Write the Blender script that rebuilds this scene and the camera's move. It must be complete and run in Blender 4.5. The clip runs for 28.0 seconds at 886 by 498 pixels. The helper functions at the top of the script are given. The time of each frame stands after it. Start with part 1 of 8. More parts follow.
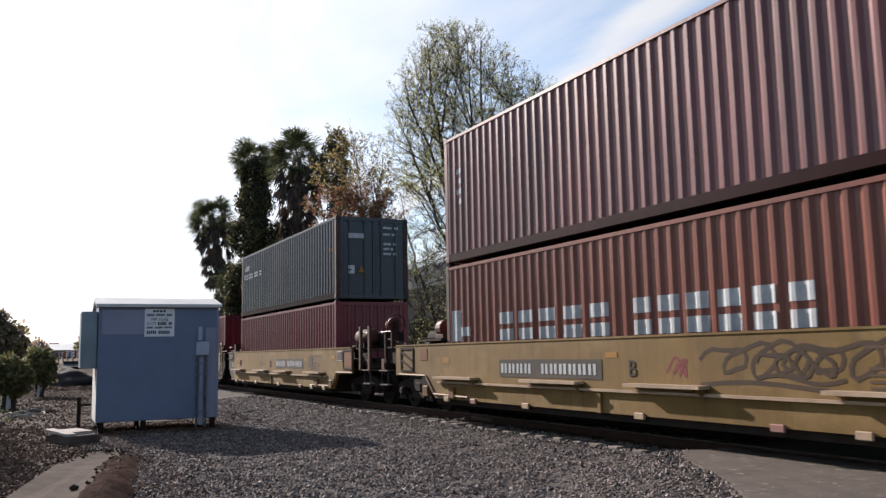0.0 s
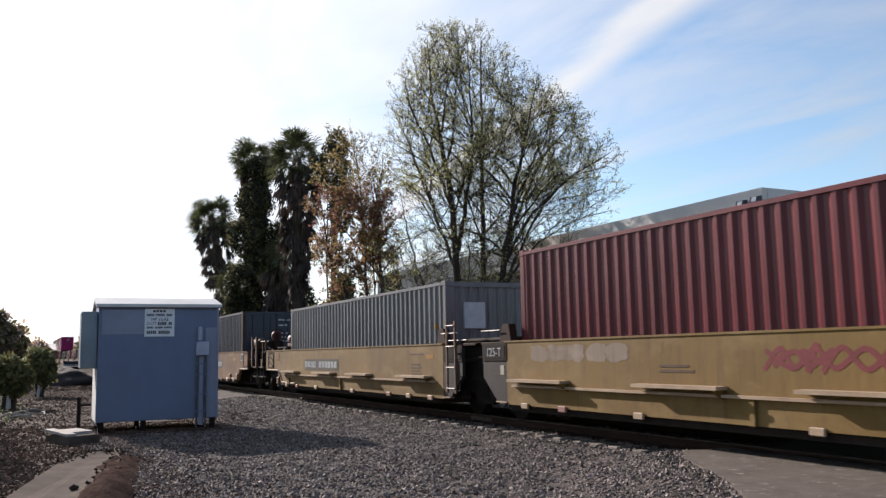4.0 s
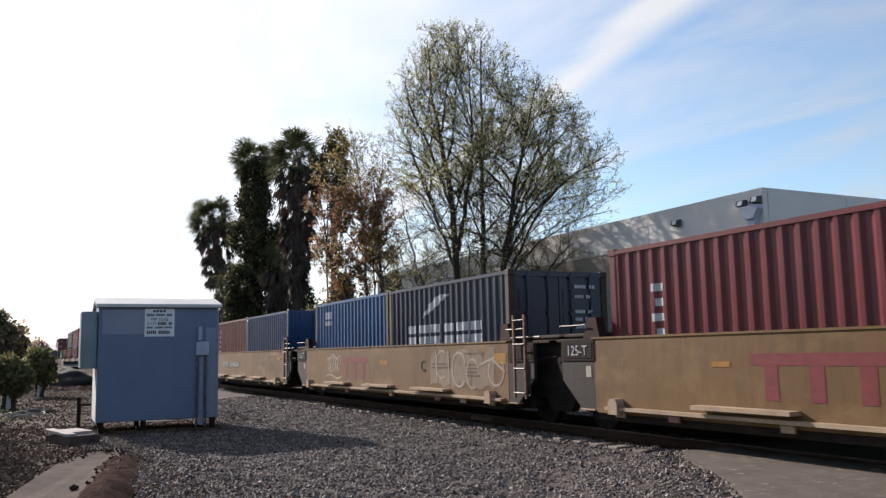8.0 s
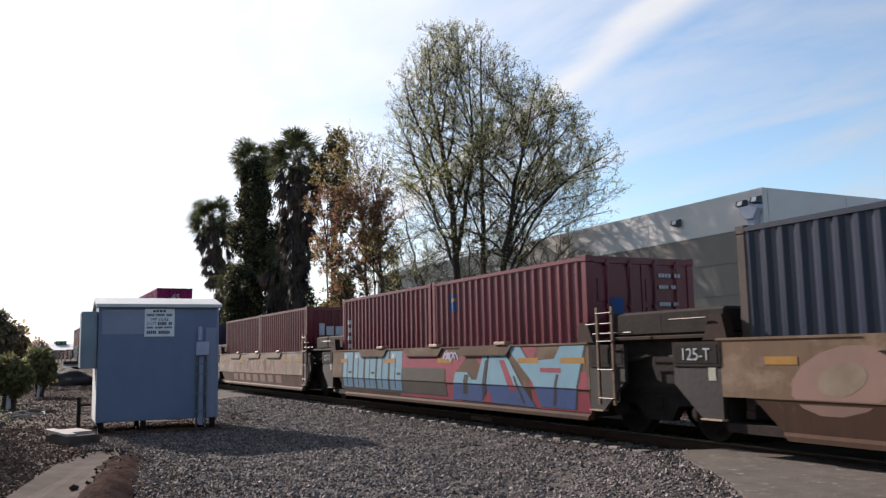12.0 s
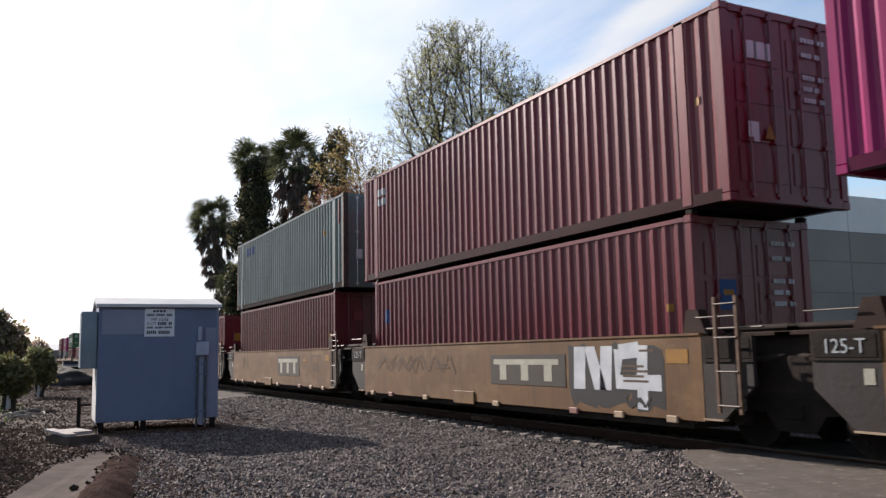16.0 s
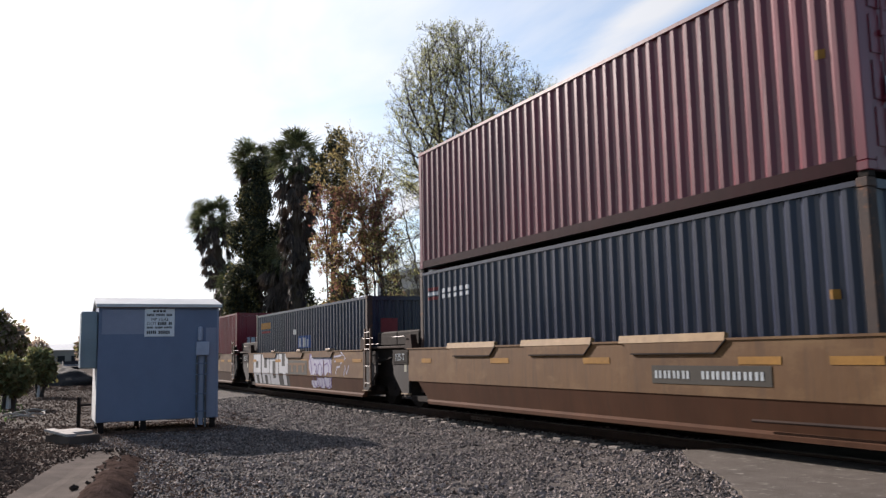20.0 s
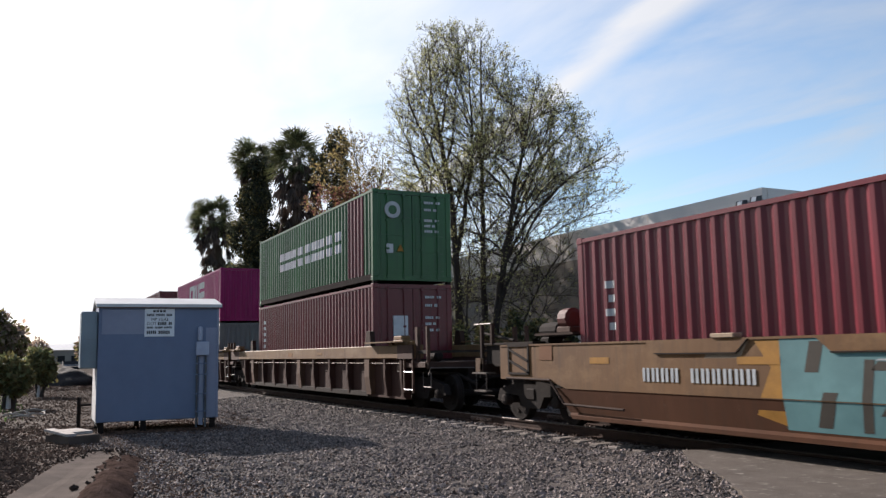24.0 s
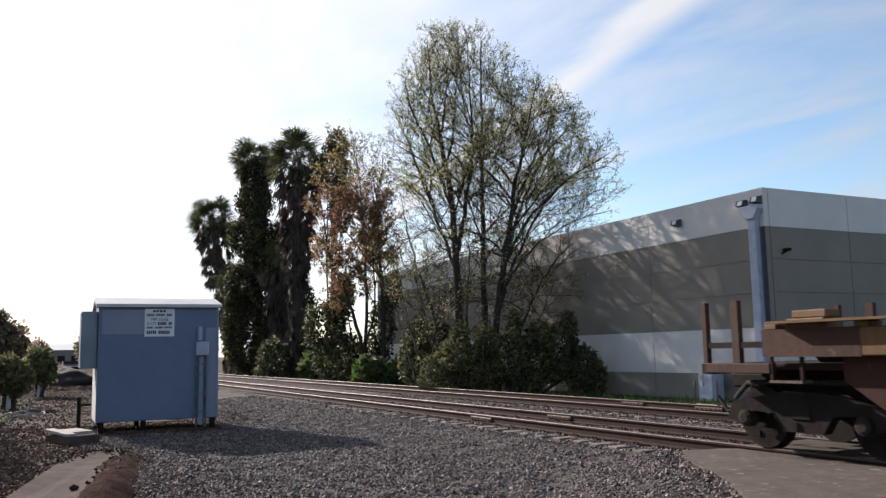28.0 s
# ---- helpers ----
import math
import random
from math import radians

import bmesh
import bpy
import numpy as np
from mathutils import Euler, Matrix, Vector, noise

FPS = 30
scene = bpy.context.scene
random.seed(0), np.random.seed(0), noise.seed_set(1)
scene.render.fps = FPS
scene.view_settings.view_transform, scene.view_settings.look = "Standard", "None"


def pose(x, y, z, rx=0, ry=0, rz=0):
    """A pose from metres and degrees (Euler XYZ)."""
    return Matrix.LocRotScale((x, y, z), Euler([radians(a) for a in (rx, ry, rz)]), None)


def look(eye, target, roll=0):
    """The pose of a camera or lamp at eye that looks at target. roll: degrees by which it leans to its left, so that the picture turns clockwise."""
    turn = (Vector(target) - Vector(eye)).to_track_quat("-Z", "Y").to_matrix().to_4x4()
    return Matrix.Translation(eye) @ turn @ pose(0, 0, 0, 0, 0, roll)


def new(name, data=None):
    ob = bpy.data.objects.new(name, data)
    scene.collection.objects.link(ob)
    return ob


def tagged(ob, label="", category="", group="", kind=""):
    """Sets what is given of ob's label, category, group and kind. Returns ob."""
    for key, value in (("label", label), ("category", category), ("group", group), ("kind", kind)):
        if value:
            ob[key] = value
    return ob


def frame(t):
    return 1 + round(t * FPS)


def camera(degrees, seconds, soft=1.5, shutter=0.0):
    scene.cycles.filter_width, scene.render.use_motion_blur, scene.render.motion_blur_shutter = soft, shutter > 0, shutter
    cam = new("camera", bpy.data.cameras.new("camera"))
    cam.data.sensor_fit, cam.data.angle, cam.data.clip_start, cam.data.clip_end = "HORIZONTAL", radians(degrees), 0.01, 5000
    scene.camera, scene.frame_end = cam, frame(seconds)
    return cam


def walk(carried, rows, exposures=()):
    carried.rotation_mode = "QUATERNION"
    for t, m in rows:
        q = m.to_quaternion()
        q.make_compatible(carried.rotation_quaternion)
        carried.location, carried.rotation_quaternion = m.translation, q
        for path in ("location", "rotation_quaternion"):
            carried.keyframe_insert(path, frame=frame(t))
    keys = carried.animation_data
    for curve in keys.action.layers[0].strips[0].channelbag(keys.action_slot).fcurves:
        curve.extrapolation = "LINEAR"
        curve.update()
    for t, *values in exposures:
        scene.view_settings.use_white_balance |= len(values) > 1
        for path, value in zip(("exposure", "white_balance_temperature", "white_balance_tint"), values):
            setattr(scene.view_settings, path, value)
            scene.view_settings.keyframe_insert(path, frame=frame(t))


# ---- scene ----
# ---- camera: on a tripod beside the crossing, X along the track (the train runs towards +X), Y across it, Z = 0 at the rail head
EYE = (0.0, 0.0, 1.367)
AIM = (EYE[0] - math.sin(radians(63.14)) * math.cos(radians(7.004)), EYE[1] + math.cos(radians(63.14)) * math.cos(radians(7.004)), EYE[2] + math.sin(radians(7.004)))
cam = camera(55.46, 28.0, soft=1.4, shutter=0.055)
walk(cam, [(0.0, look(EYE, AIM, -1.103)), (28.0, look(EYE, AIM, -1.103))], [(0.0, 0.9, 6280, 13), (28.0, 0.9, 6280, 13)])

# ---- light: low sun from up the track, slightly on the camera's side, thin bright cloud round it
SUN_AZ, SUN_EL = radians(195.5), radians(25.5)      # azimuth counted from +X towards +Y
SUN_DIR = Vector((math.cos(SUN_AZ) * math.cos(SUN_EL), math.sin(SUN_AZ) * math.cos(SUN_EL), math.sin(SUN_EL)))
sun = new("sun", bpy.data.lights.new("sun", "SUN"))
sun.data.energy, sun.data.angle, sun.data.color = 5.0, radians(0.6), (1.0, 0.89, 0.79)
sun.matrix_world = look(SUN_DIR * 100, (0, 0, 0))


def make_world():
    world = bpy.data.worlds.new("sky")
    world.use_nodes = True
    scene.world = world
    nt = world.node_tree
    n, l = nt.nodes, nt.links
    n.clear()
    out, bg = n.new("ShaderNodeOutputWorld"), n.new("ShaderNodeBackground")
    sky = n.new("ShaderNodeTexSky")
    sky.sky_type, sky.sun_disc = "NISHITA", False
    sky.sun_elevation, sky.sun_rotation = SUN_EL, math.pi / 2 - SUN_AZ
    sky.air_density, sky.dust_density, sky.ozone_density = 1.0, 0.7, 1.3
    tc = n.new("ShaderNodeTexCoord")
    sep = n.new("ShaderNodeSeparateXYZ")
    l.new(tc.outputs["Generated"], sep.inputs[0])
    # clouds lie on a flat layer: direction over height
    zc = n.new("ShaderNodeMath"); zc.operation = "MAXIMUM"; zc.inputs[1].default_value = 0.06
    l.new(sep.outputs["Z"], zc.inputs[0])
    px, py = n.new("ShaderNodeMath"), n.new("ShaderNodeMath")
    px.operation = py.operation = "DIVIDE"
    l.new(sep.outputs["X"], px.inputs[0]); l.new(zc.outputs[0], px.inputs[1])
    l.new(sep.outputs["Y"], py.inputs[0]); l.new(zc.outputs[0], py.inputs[1])
    cmb = n.new("ShaderNodeCombineXYZ")
    l.new(px.outputs[0], cmb.inputs[0]); l.new(py.outputs[0], cmb.inputs[1])
    mp = n.new("ShaderNodeMapping")
    mp.inputs["Rotation"].default_value = (0, 0, CLOUD_TURN)
    mp.inputs["Scale"].default_value = (0.55, 1.25, 1)
    mp.inputs["Location"].default_value = CLOUD_SHIFT
    l.new(cmb.outputs[0], mp.inputs[0])
    nz = n.new("ShaderNodeTexNoise")
    nz.inputs["Scale"].default_value, nz.inputs["Detail"].default_value, nz.inputs["Roughness"].default_value = 0.9, 8, 0.56
    nz.inputs["Distortion"].default_value = 0.45
    l.new(mp.outputs[0], nz.inputs["Vector"])
    # thicker towards the sun
    dot = n.new("ShaderNodeVectorMath"); dot.operation = "DOT_PRODUCT"
    dot.inputs[1].default_value = SUN_DIR
    l.new(tc.outputs["Generated"], dot.inputs[0])
    near = n.new("ShaderNodeMapRange")
    near.inputs["From Min"].default_value, near.inputs["From Max"].default_value = 0.62, 0.95
    near.inputs["To Min"].default_value, near.inputs["To Max"].default_value = -0.01, 0.42
    l.new(dot.outputs["Value"], near.inputs["Value"])
    add = n.new("ShaderNodeMath"); add.operation = "ADD"
    l.new(nz.outputs["Fac"], add.inputs[0]); l.new(near.outputs[0], add.inputs[1])
    ramp = n.new("ShaderNodeValToRGB")
    ramp.color_ramp.elements[0].position, ramp.color_ramp.elements[1].position = 0.45, 0.84
    # an old contrail, spread and torn by the wind
    across = n.new("ShaderNodeVectorMath"); across.operation = "DOT_PRODUCT"
    across.inputs[1].default_value = (0.194, 0.981, 0.0)
    l.new(cmb.outputs[0], across.inputs[0])
    wav = n.new("ShaderNodeMath"); wav.operation = "MULTIPLY_ADD"; wav.inputs[1].default_value = 0.16
    l.new(nz.outputs["Fac"], wav.inputs[0]); l.new(across.outputs["Value"], wav.inputs[2])
    off = n.new("ShaderNodeMath"); off.operation = "SUBTRACT"; off.inputs[1].default_value = 1.372
    l.new(wav.outputs[0], off.inputs[0])
    ab = n.new("ShaderNodeMath"); ab.operation = "ABSOLUTE"
    l.new(off.outputs[0], ab.inputs[0])
    band = n.new("ShaderNodeMapRange"); band.interpolation_type = "SMOOTHSTEP"
    band.inputs["From Min"].default_value, band.inputs["From Max"].default_value = 0.0, 0.15
    band.inputs["To Min"].default_value, band.inputs["To Max"].default_value = 0.30, 0.0
    l.new(ab.outputs[0], band.inputs["Value"])
    add2 = n.new("ShaderNodeMath"); add2.operation = "ADD"
    l.new(add.outputs[0], add2.inputs[0]); l.new(band.outputs[0], add2.inputs[1])
    l.new(add2.outputs[0], ramp.inputs[0])
    glow = n.new("ShaderNodeMapRange")
    glow.inputs["From Min"].default_value, glow.inputs["From Max"].default_value = 0.4, 1.0
    glow.inputs["To Min"].default_value, glow.inputs["To Max"].default_value = 6.0, 11.0
    l.new(dot.outputs["Value"], glow.inputs["Value"])
    cloud = n.new("ShaderNodeVectorMath"); cloud.operation = "SCALE"
    cloud.inputs[0].default_value = (0.97, 0.985, 1.0)
    l.new(glow.outputs[0], cloud.inputs["Scale"])
    mix = n.new("ShaderNodeMix"); mix.data_type = "RGBA"
    l.new(ramp.outputs["Color"], mix.inputs["Factor"])
    clear = n.new("ShaderNodeVectorMath"); clear.operation = "MULTIPLY"; clear.inputs[1].default_value = (1.46, 1.54, 1.55)
    l.new(sky.outputs["Color"], clear.inputs[0])
    l.new(clear.outputs[0], mix.inputs["A"]); l.new(cloud.outputs[0], mix.inputs["B"])
    l.new(mix.outputs["Result"], bg.inputs["Color"])
    bg.inputs["Strength"].default_value = 0.06
    l.new(bg.outputs[0], out.inputs[0])


CLOUD_TURN, CLOUD_SHIFT = 0.55, (0.4, 5.2, 0.0)
make_world()

# ---- materials


def mat(name, c1, c2=None, scale=4.0, rough=0.7, metal=0.0, bump=0.2, bscale=None, stretch=(1, 1, 1), speck=None, speck_at=0.68, rnd=0.0, island=0.0, spec=0.22, streaks=None, chalk=None):
    """Two tones of one surface by a coarse noise, a fine grain, optional specks of a third tone, and a relief."""
    m = bpy.data.materials.new(name)
    m.use_nodes = True
    nt = m.node_tree
    n, l = nt.nodes, nt.links
    b = n["Principled BSDF"]
    b.inputs["Roughness"].default_value, b.inputs["Metallic"].default_value = rough, metal
    b.inputs["Specular IOR Level"].default_value = spec
    c2 = c2 or tuple(c * 0.7 for c in c1)
    tc = n.new("ShaderNodeTexCoord")
    mp = n.new("ShaderNodeMapping")
    mp.inputs["Scale"].default_value = stretch
    l.new(tc.outputs["Object"], mp.inputs[0])
    nz = n.new("ShaderNodeTexNoise")
    nz.inputs["Scale"].default_value, nz.inputs["Detail"].default_value, nz.inputs["Roughness"].default_value = scale, 8, 0.62
    l.new(mp.outputs[0], nz.inputs["Vector"])
    ramp = n.new("ShaderNodeValToRGB")
    ramp.color_ramp.elements[0].position, ramp.color_ramp.elements[1].position = 0.33, 0.68
    ramp.color_ramp.elements[0].color, ramp.color_ramp.elements[1].color = (*c2, 1), (*c1, 1)
    l.new(nz.outputs["Fac"], ramp.inputs[0])
    col = ramp.outputs["Color"]
    if speck:
        n2 = n.new("ShaderNodeTexNoise")
        n2.inputs["Scale"].default_value, n2.inputs["Detail"].default_value, n2.inputs["Roughness"].default_value = scale * 3.1, 9, 0.7
        l.new(mp.outputs[0], n2.inputs["Vector"])
        r2 = n.new("ShaderNodeValToRGB")
        r2.color_ramp.elements[0].position, r2.color_ramp.elements[1].position = speck_at - 0.05, speck_at + 0.05
        l.new(n2.outputs["Fac"], r2.inputs[0])
        mx = n.new("ShaderNodeMix"); mx.data_type = "RGBA"
        l.new(r2.outputs["Color"], mx.inputs["Factor"]); l.new(col, mx.inputs["A"])
        mx.inputs["B"].default_value = (*speck, 1)
        col = mx.outputs["Result"]
    # dirt running down in thin upright streaks, and worn chalky patches
    for tone, amount, sc, st, lo, hi in ((streaks, 0.6, 1.0, (7.0, 7.0, 0.5), 0.50, 0.72), (chalk, 0.8, 0.8, (0.9, 0.9, 1.6), 0.50, 0.66)):
        if tone:
            m3 = n.new("ShaderNodeMapping"); m3.inputs["Scale"].default_value = st
            l.new(tc.outputs["Object"], m3.inputs[0])
            n3 = n.new("ShaderNodeTexNoise")
            n3.inputs["Scale"].default_value, n3.inputs["Detail"].default_value, n3.inputs["Roughness"].default_value = sc, 7, 0.65
            l.new(m3.outputs[0], n3.inputs["Vector"])
            r3 = n.new("ShaderNodeMapRange")
            r3.inputs["From Min"].default_value, r3.inputs["From Max"].default_value, r3.inputs["To Max"].default_value = lo, hi, amount
            l.new(n3.outputs["Fac"], r3.inputs["Value"])
            x3 = n.new("ShaderNodeMix"); x3.data_type = "RGBA"
            l.new(r3.outputs[0], x3.inputs["Factor"]); l.new(col, x3.inputs["A"])
            x3.inputs["B"].default_value = (*tone, 1)
            col = x3.outputs["Result"]
    if rnd or island:
        src = n.new("ShaderNodeObjectInfo").outputs["Random"] if rnd else n.new("ShaderNodeNewGeometry").outputs["Random Per Island"]
        mr = n.new("ShaderNodeMapRange")
        mr.inputs["To Min"].default_value, mr.inputs["To Max"].default_value = 1 - (rnd or island), 1 + (rnd or island)
        l.new(src, mr.inputs["Value"])
        hs = n.new("ShaderNodeHueSaturation")
        l.new(mr.outputs[0], hs.inputs["Value"]); l.new(col, hs.inputs["Color"])
        col = hs.outputs["Color"]
    l.new(col, b.inputs["Base Color"])
    if bump:
        nb = n.new("ShaderNodeTexNoise")
        nb.inputs["Scale"].default_value, nb.inputs["Detail"].default_value = bscale or scale * 6, 4
        l.new(mp.outputs[0], nb.inputs["Vector"])
        bp = n.new("ShaderNodeBump")
        bp.inputs["Strength"].default_value, bp.inputs["Distance"].default_value = bump, 0.02
        l.new(nb.outputs["Fac"], bp.inputs["Height"]); l.new(bp.outputs[0], b.inputs["Normal"])
    return m


def leaf_mat(name, c1, c2, through_light=0.35):
    """Leaves: a tone of their own each, some light passing through."""
    m = mat(name, c1, c2, scale=0.8, rough=0.6, bump=0.0, island=0.45, spec=0.2)
    nt = m.node_tree
    b = nt.nodes["Principled BSDF"]
    tr = nt.nodes.new("ShaderNodeBsdfTranslucent")
    mx = nt.nodes.new("ShaderNodeMixShader")
    mx.inputs[0].default_value = through_light
    src = b.inputs["Base Color"].links[0].from_socket
    nt.links.new(src, tr.inputs["Color"])
    nt.links.new(b.outputs[0], mx.inputs[1]); nt.links.new(tr.outputs[0], mx.inputs[2])
    nt.links.new(mx.outputs[0], nt.nodes["Material Output"].inputs["Surface"])
    return m


RUST = (0.10, 0.045, 0.025)


def steel_paint(name, c, dirt=0.72, spec=0.27):
    """Old paint on container steel: still glossy, dirty in upright streaks, rust in spots."""
    c = tuple(v * 0.78 for v in c)
    return mat(name, c, tuple(v * dirt for v in c), scale=1.3, rough=0.34, spec=spec * 1.3, bump=0.14, bscale=5, stretch=(1, 1, 0.28), speck=RUST, speck_at=0.73, streaks=tuple(v * 0.45 for v in c))


COL = {
    "redbrown": steel_paint("red_brown_paint", (0.150, 0.017, 0.0245)),
    "fadedred": steel_paint("sun_bleached_red_paint", (0.215, 0.046, 0.046), 0.5, 0.45),
    "crimson": steel_paint("weathered_crimson_paint", (0.185, 0.016, 0.033), 0.55, 0.36),
    "red": steel_paint("red_paint", (0.172, 0.0135, 0.026)),
    "brightred": steel_paint("bright_red_paint", (0.20, 0.014, 0.026)),
    "orangebrown": steel_paint("orange_brown_paint", (0.235, 0.072, 0.047)),
    "brown": steel_paint("brown_paint", (0.122, 0.027, 0.02)),
    "navy": steel_paint("navy_paint", (0.0165, 0.0235, 0.053)),
    "slate": steel_paint("slate_blue_paint", (0.0306, 0.0435, 0.0612)),
    "blue": steel_paint("blue_paint", (0.014, 0.041, 0.14)),
    "lightblue": steel_paint("light_blue_paint", (0.0204, 0.102, 0.258)),
    "teal": steel_paint("teal_navy_paint", (0.0135, 0.029, 0.055)),
    "green": steel_paint("green_paint", (0.012, 0.135, 0.036)),
    "oldgreen": steel_paint("weathered_green_paint", (0.022, 0.12, 0.03), 0.55),
    "greygreen": steel_paint("grey_green_paint", (0.15, 0.19, 0.177)),
    "pink": steel_paint("magenta_paint", (0.33, 0.0055, 0.118), 0.8, 0.17),
    "grey": steel_paint("grey_paint", (0.185, 0.182, 0.188)),
}
M_WHITE = mat("white_marking", (0.52, 0.53, 0.54), (0.36, 0.37, 0.39), 3, 0.6, bump=0.1)
M_CREAM = mat("cream_marking", (0.38, 0.36, 0.29), (0.27, 0.255, 0.2), 3, 0.65, bump=0.1)
M_PALE = mat("pale_grey_marking", (0.42, 0.44, 0.45), (0.29, 0.31, 0.32), 3, 0.6, bump=0.1)
M_YELLOW = mat("yellow_marking", (0.30, 0.145, 0.022), None, 5, 0.6, bump=0.1)
M_REDMARK = mat("red_marking", (0.17, 0.032, 0.036), None, 4, 0.65, bump=0.1)
M_DARKMARK = mat("dark_marking", (0.024, 0.024, 0.023), None, 4, 0.65, bump=0.1)
M_BLUEMARK = mat("blue_marking", (0.03, 0.07, 0.20), None, 4, 0.6, bump=0.1)
M_TEALMARK = mat("teal_marking", (0.105, 0.215, 0.22), (0.065, 0.14, 0.15), 1.2, 0.65, bump=0.1)
M_LILAC = mat("lilac_marking", (0.40, 0.39, 0.46), (0.28, 0.27, 0.36), 2, 0.65, bump=0.1)
M_PURPLE = mat("purple_marking", (0.13, 0.075, 0.22), (0.09, 0.05, 0.16), 3, 0.65, bump=0.1)
M_SILL = mat("weathered_yellow_paint", (0.168, 0.102, 0.028), (0.115, 0.068, 0.019), 0.9, 0.65, spec=0.2, bump=0.2, bscale=11, stretch=(1, 1, 0.4), speck=(0.16, 0.085, 0.045), speck_at=0.72, streaks=(0.08, 0.048, 0.022), chalk=(0.205, 0.135, 0.052))
M_SILL2 = mat("weathered_orange_tan_paint", (0.134, 0.067, 0.024), (0.092, 0.045, 0.017), 0.9, 0.65, spec=0.2, bump=0.2, bscale=11, stretch=(1, 1, 0.4), speck=(0.14, 0.07, 0.04), speck_at=0.70, streaks=(0.062, 0.034, 0.018), chalk=(0.18, 0.104, 0.045))
M_SILL5 = mat("weathered_khaki_gold_paint", (0.142, 0.080, 0.029), (0.098, 0.054, 0.0195), 0.9, 0.65, spec=0.2, bump=0.2, bscale=11, stretch=(1, 1, 0.4), speck=(0.14, 0.07, 0.04), speck_at=0.70, streaks=(0.066, 0.04, 0.02), chalk=(0.185, 0.117, 0.053))
M_SILL3 = mat("dusty_tan_paint", (0.118, 0.078, 0.05), (0.08, 0.05, 0.033), 0.8, 0.72, spec=0.1, bump=0.2, bscale=11, stretch=(1, 1, 0.4), speck=(0.15, 0.09, 0.06), speck_at=0.69, streaks=(0.07, 0.043, 0.03), chalk=(0.17, 0.122, 0.085))
M_DUST2 = mat("dull_dusty_orange_paint", (0.165, 0.108, 0.068), (0.115, 0.074, 0.047), 0.7, 0.75, spec=0.1, bump=0.2, bscale=11, stretch=(1, 1, 0.4), speck=(0.15, 0.085, 0.055), speck_at=0.69, streaks=(0.08, 0.05, 0.034), chalk=(0.25, 0.185, 0.135))
M_DUST = mat("bleached_dusty_paint", (0.25, 0.20, 0.158), (0.18, 0.138, 0.106), 0.7, 0.75, spec=0.1, bump=0.2, bscale=11, stretch=(1, 1, 0.4), speck=(0.17, 0.10, 0.07), speck_at=0.69, streaks=(0.10, 0.068, 0.05), chalk=(0.33, 0.27, 0.225))
M_CHALK2 = mat("thin_pale_spray", (0.33, 0.28, 0.235), (0.22, 0.17, 0.125), 3, 0.8, bump=0.1)
M_CHALK = mat("chalky_spray_paint", (0.21, 0.165, 0.12), (0.15, 0.11, 0.075), 2, 0.8, bump=0.1)
M_ROSE = mat("washed_out_rose_spray", (0.23, 0.135, 0.11), (0.18, 0.115, 0.09), 1.2, 0.8, bump=0.1)
M_DIMTAG = mat("thin_dark_spray", (0.062, 0.04, 0.026), (0.04, 0.027, 0.019), 2, 0.8, bump=0.1)
# lower side plates: dirt, plus the shade under the ledge put into the colour
M_SILLLOW = mat("dirty_shaded_red_brown_paint", (0.072, 0.04, 0.027), (0.044, 0.025, 0.018), 0.9, 0.8, spec=0.08, bump=0.25, stretch=(1, 1, 0.4), speck=(0.12, 0.08, 0.06), speck_at=0.68, streaks=(0.038, 0.023, 0.017))
M_SILLLOW2 = mat("dirty_shaded_orange_brown_paint", (0.082, 0.036, 0.019), (0.055, 0.024, 0.013), 0.9, 0.8, spec=0.08, bump=0.25, stretch=(1, 1, 0.4), speck=(0.12, 0.07, 0.045), speck_at=0.70, streaks=(0.05, 0.027, 0.016))
M_DUSTLOW = mat("dusty_shaded_red_brown_paint", (0.125, 0.083, 0.063), (0.085, 0.054, 0.042), 0.8, 0.8, spec=0.08, bump=0.25, stretch=(1, 1, 0.4), speck=(0.15, 0.10, 0.08), speck_at=0.68, streaks=(0.06, 0.038, 0.03))
M_FRAME = mat("grimy_brown_frame_paint", (0.042, 0.023, 0.016), (0.024, 0.014, 0.011), 1.2, 0.8, bump=0.25, speck=(0.036, 0.022, 0.016), speck_at=0.62, spec=0.12)
M_GRIME = mat("black_brown_grime", (0.03, 0.022, 0.018), (0.017, 0.013, 0.011), 3, 0.9, bump=0.35, spec=0.15)
M_GEAR = mat("greasy_cast_steel", (0.02, 0.015, 0.0125), (0.011, 0.0085, 0.0075), 4, 0.85, 0.0, bump=0.3, spec=0.12)
M_WHEEL = mat("brown_wheel_steel", (0.022, 0.016, 0.0135), (0.012, 0.01, 0.0085), 5, 0.8, 0.0, bump=0.15, spec=0.1)
M_GALV = mat("galvanised_steel", (0.42, 0.43, 0.44), (0.30, 0.31, 0.32), 5, 0.45, 0.6, bump=0.1)
M_STEELBAR = mat("worn_grab_iron", (0.13, 0.11, 0.095), (0.07, 0.055, 0.048), 5, 0.55, 0.3, bump=0.1)
M_RAIL = mat("rusty_rail_side", (0.046, 0.025, 0.018), (0.026, 0.015, 0.011), 6, 0.8, 0.0, bump=0.2, spec=0.12)
M_RAILTOP = mat("polished_rail_head", (0.115, 0.09, 0.076), (0.07, 0.053, 0.044), 3, 0.55, 0.4, bump=0.1)
M_TIE = mat("weathered_tie", (0.22, 0.192, 0.168), (0.11, 0.092, 0.08), 5, 0.9, bump=0.4, stretch=(1, 0.3, 1), rnd=0.35)
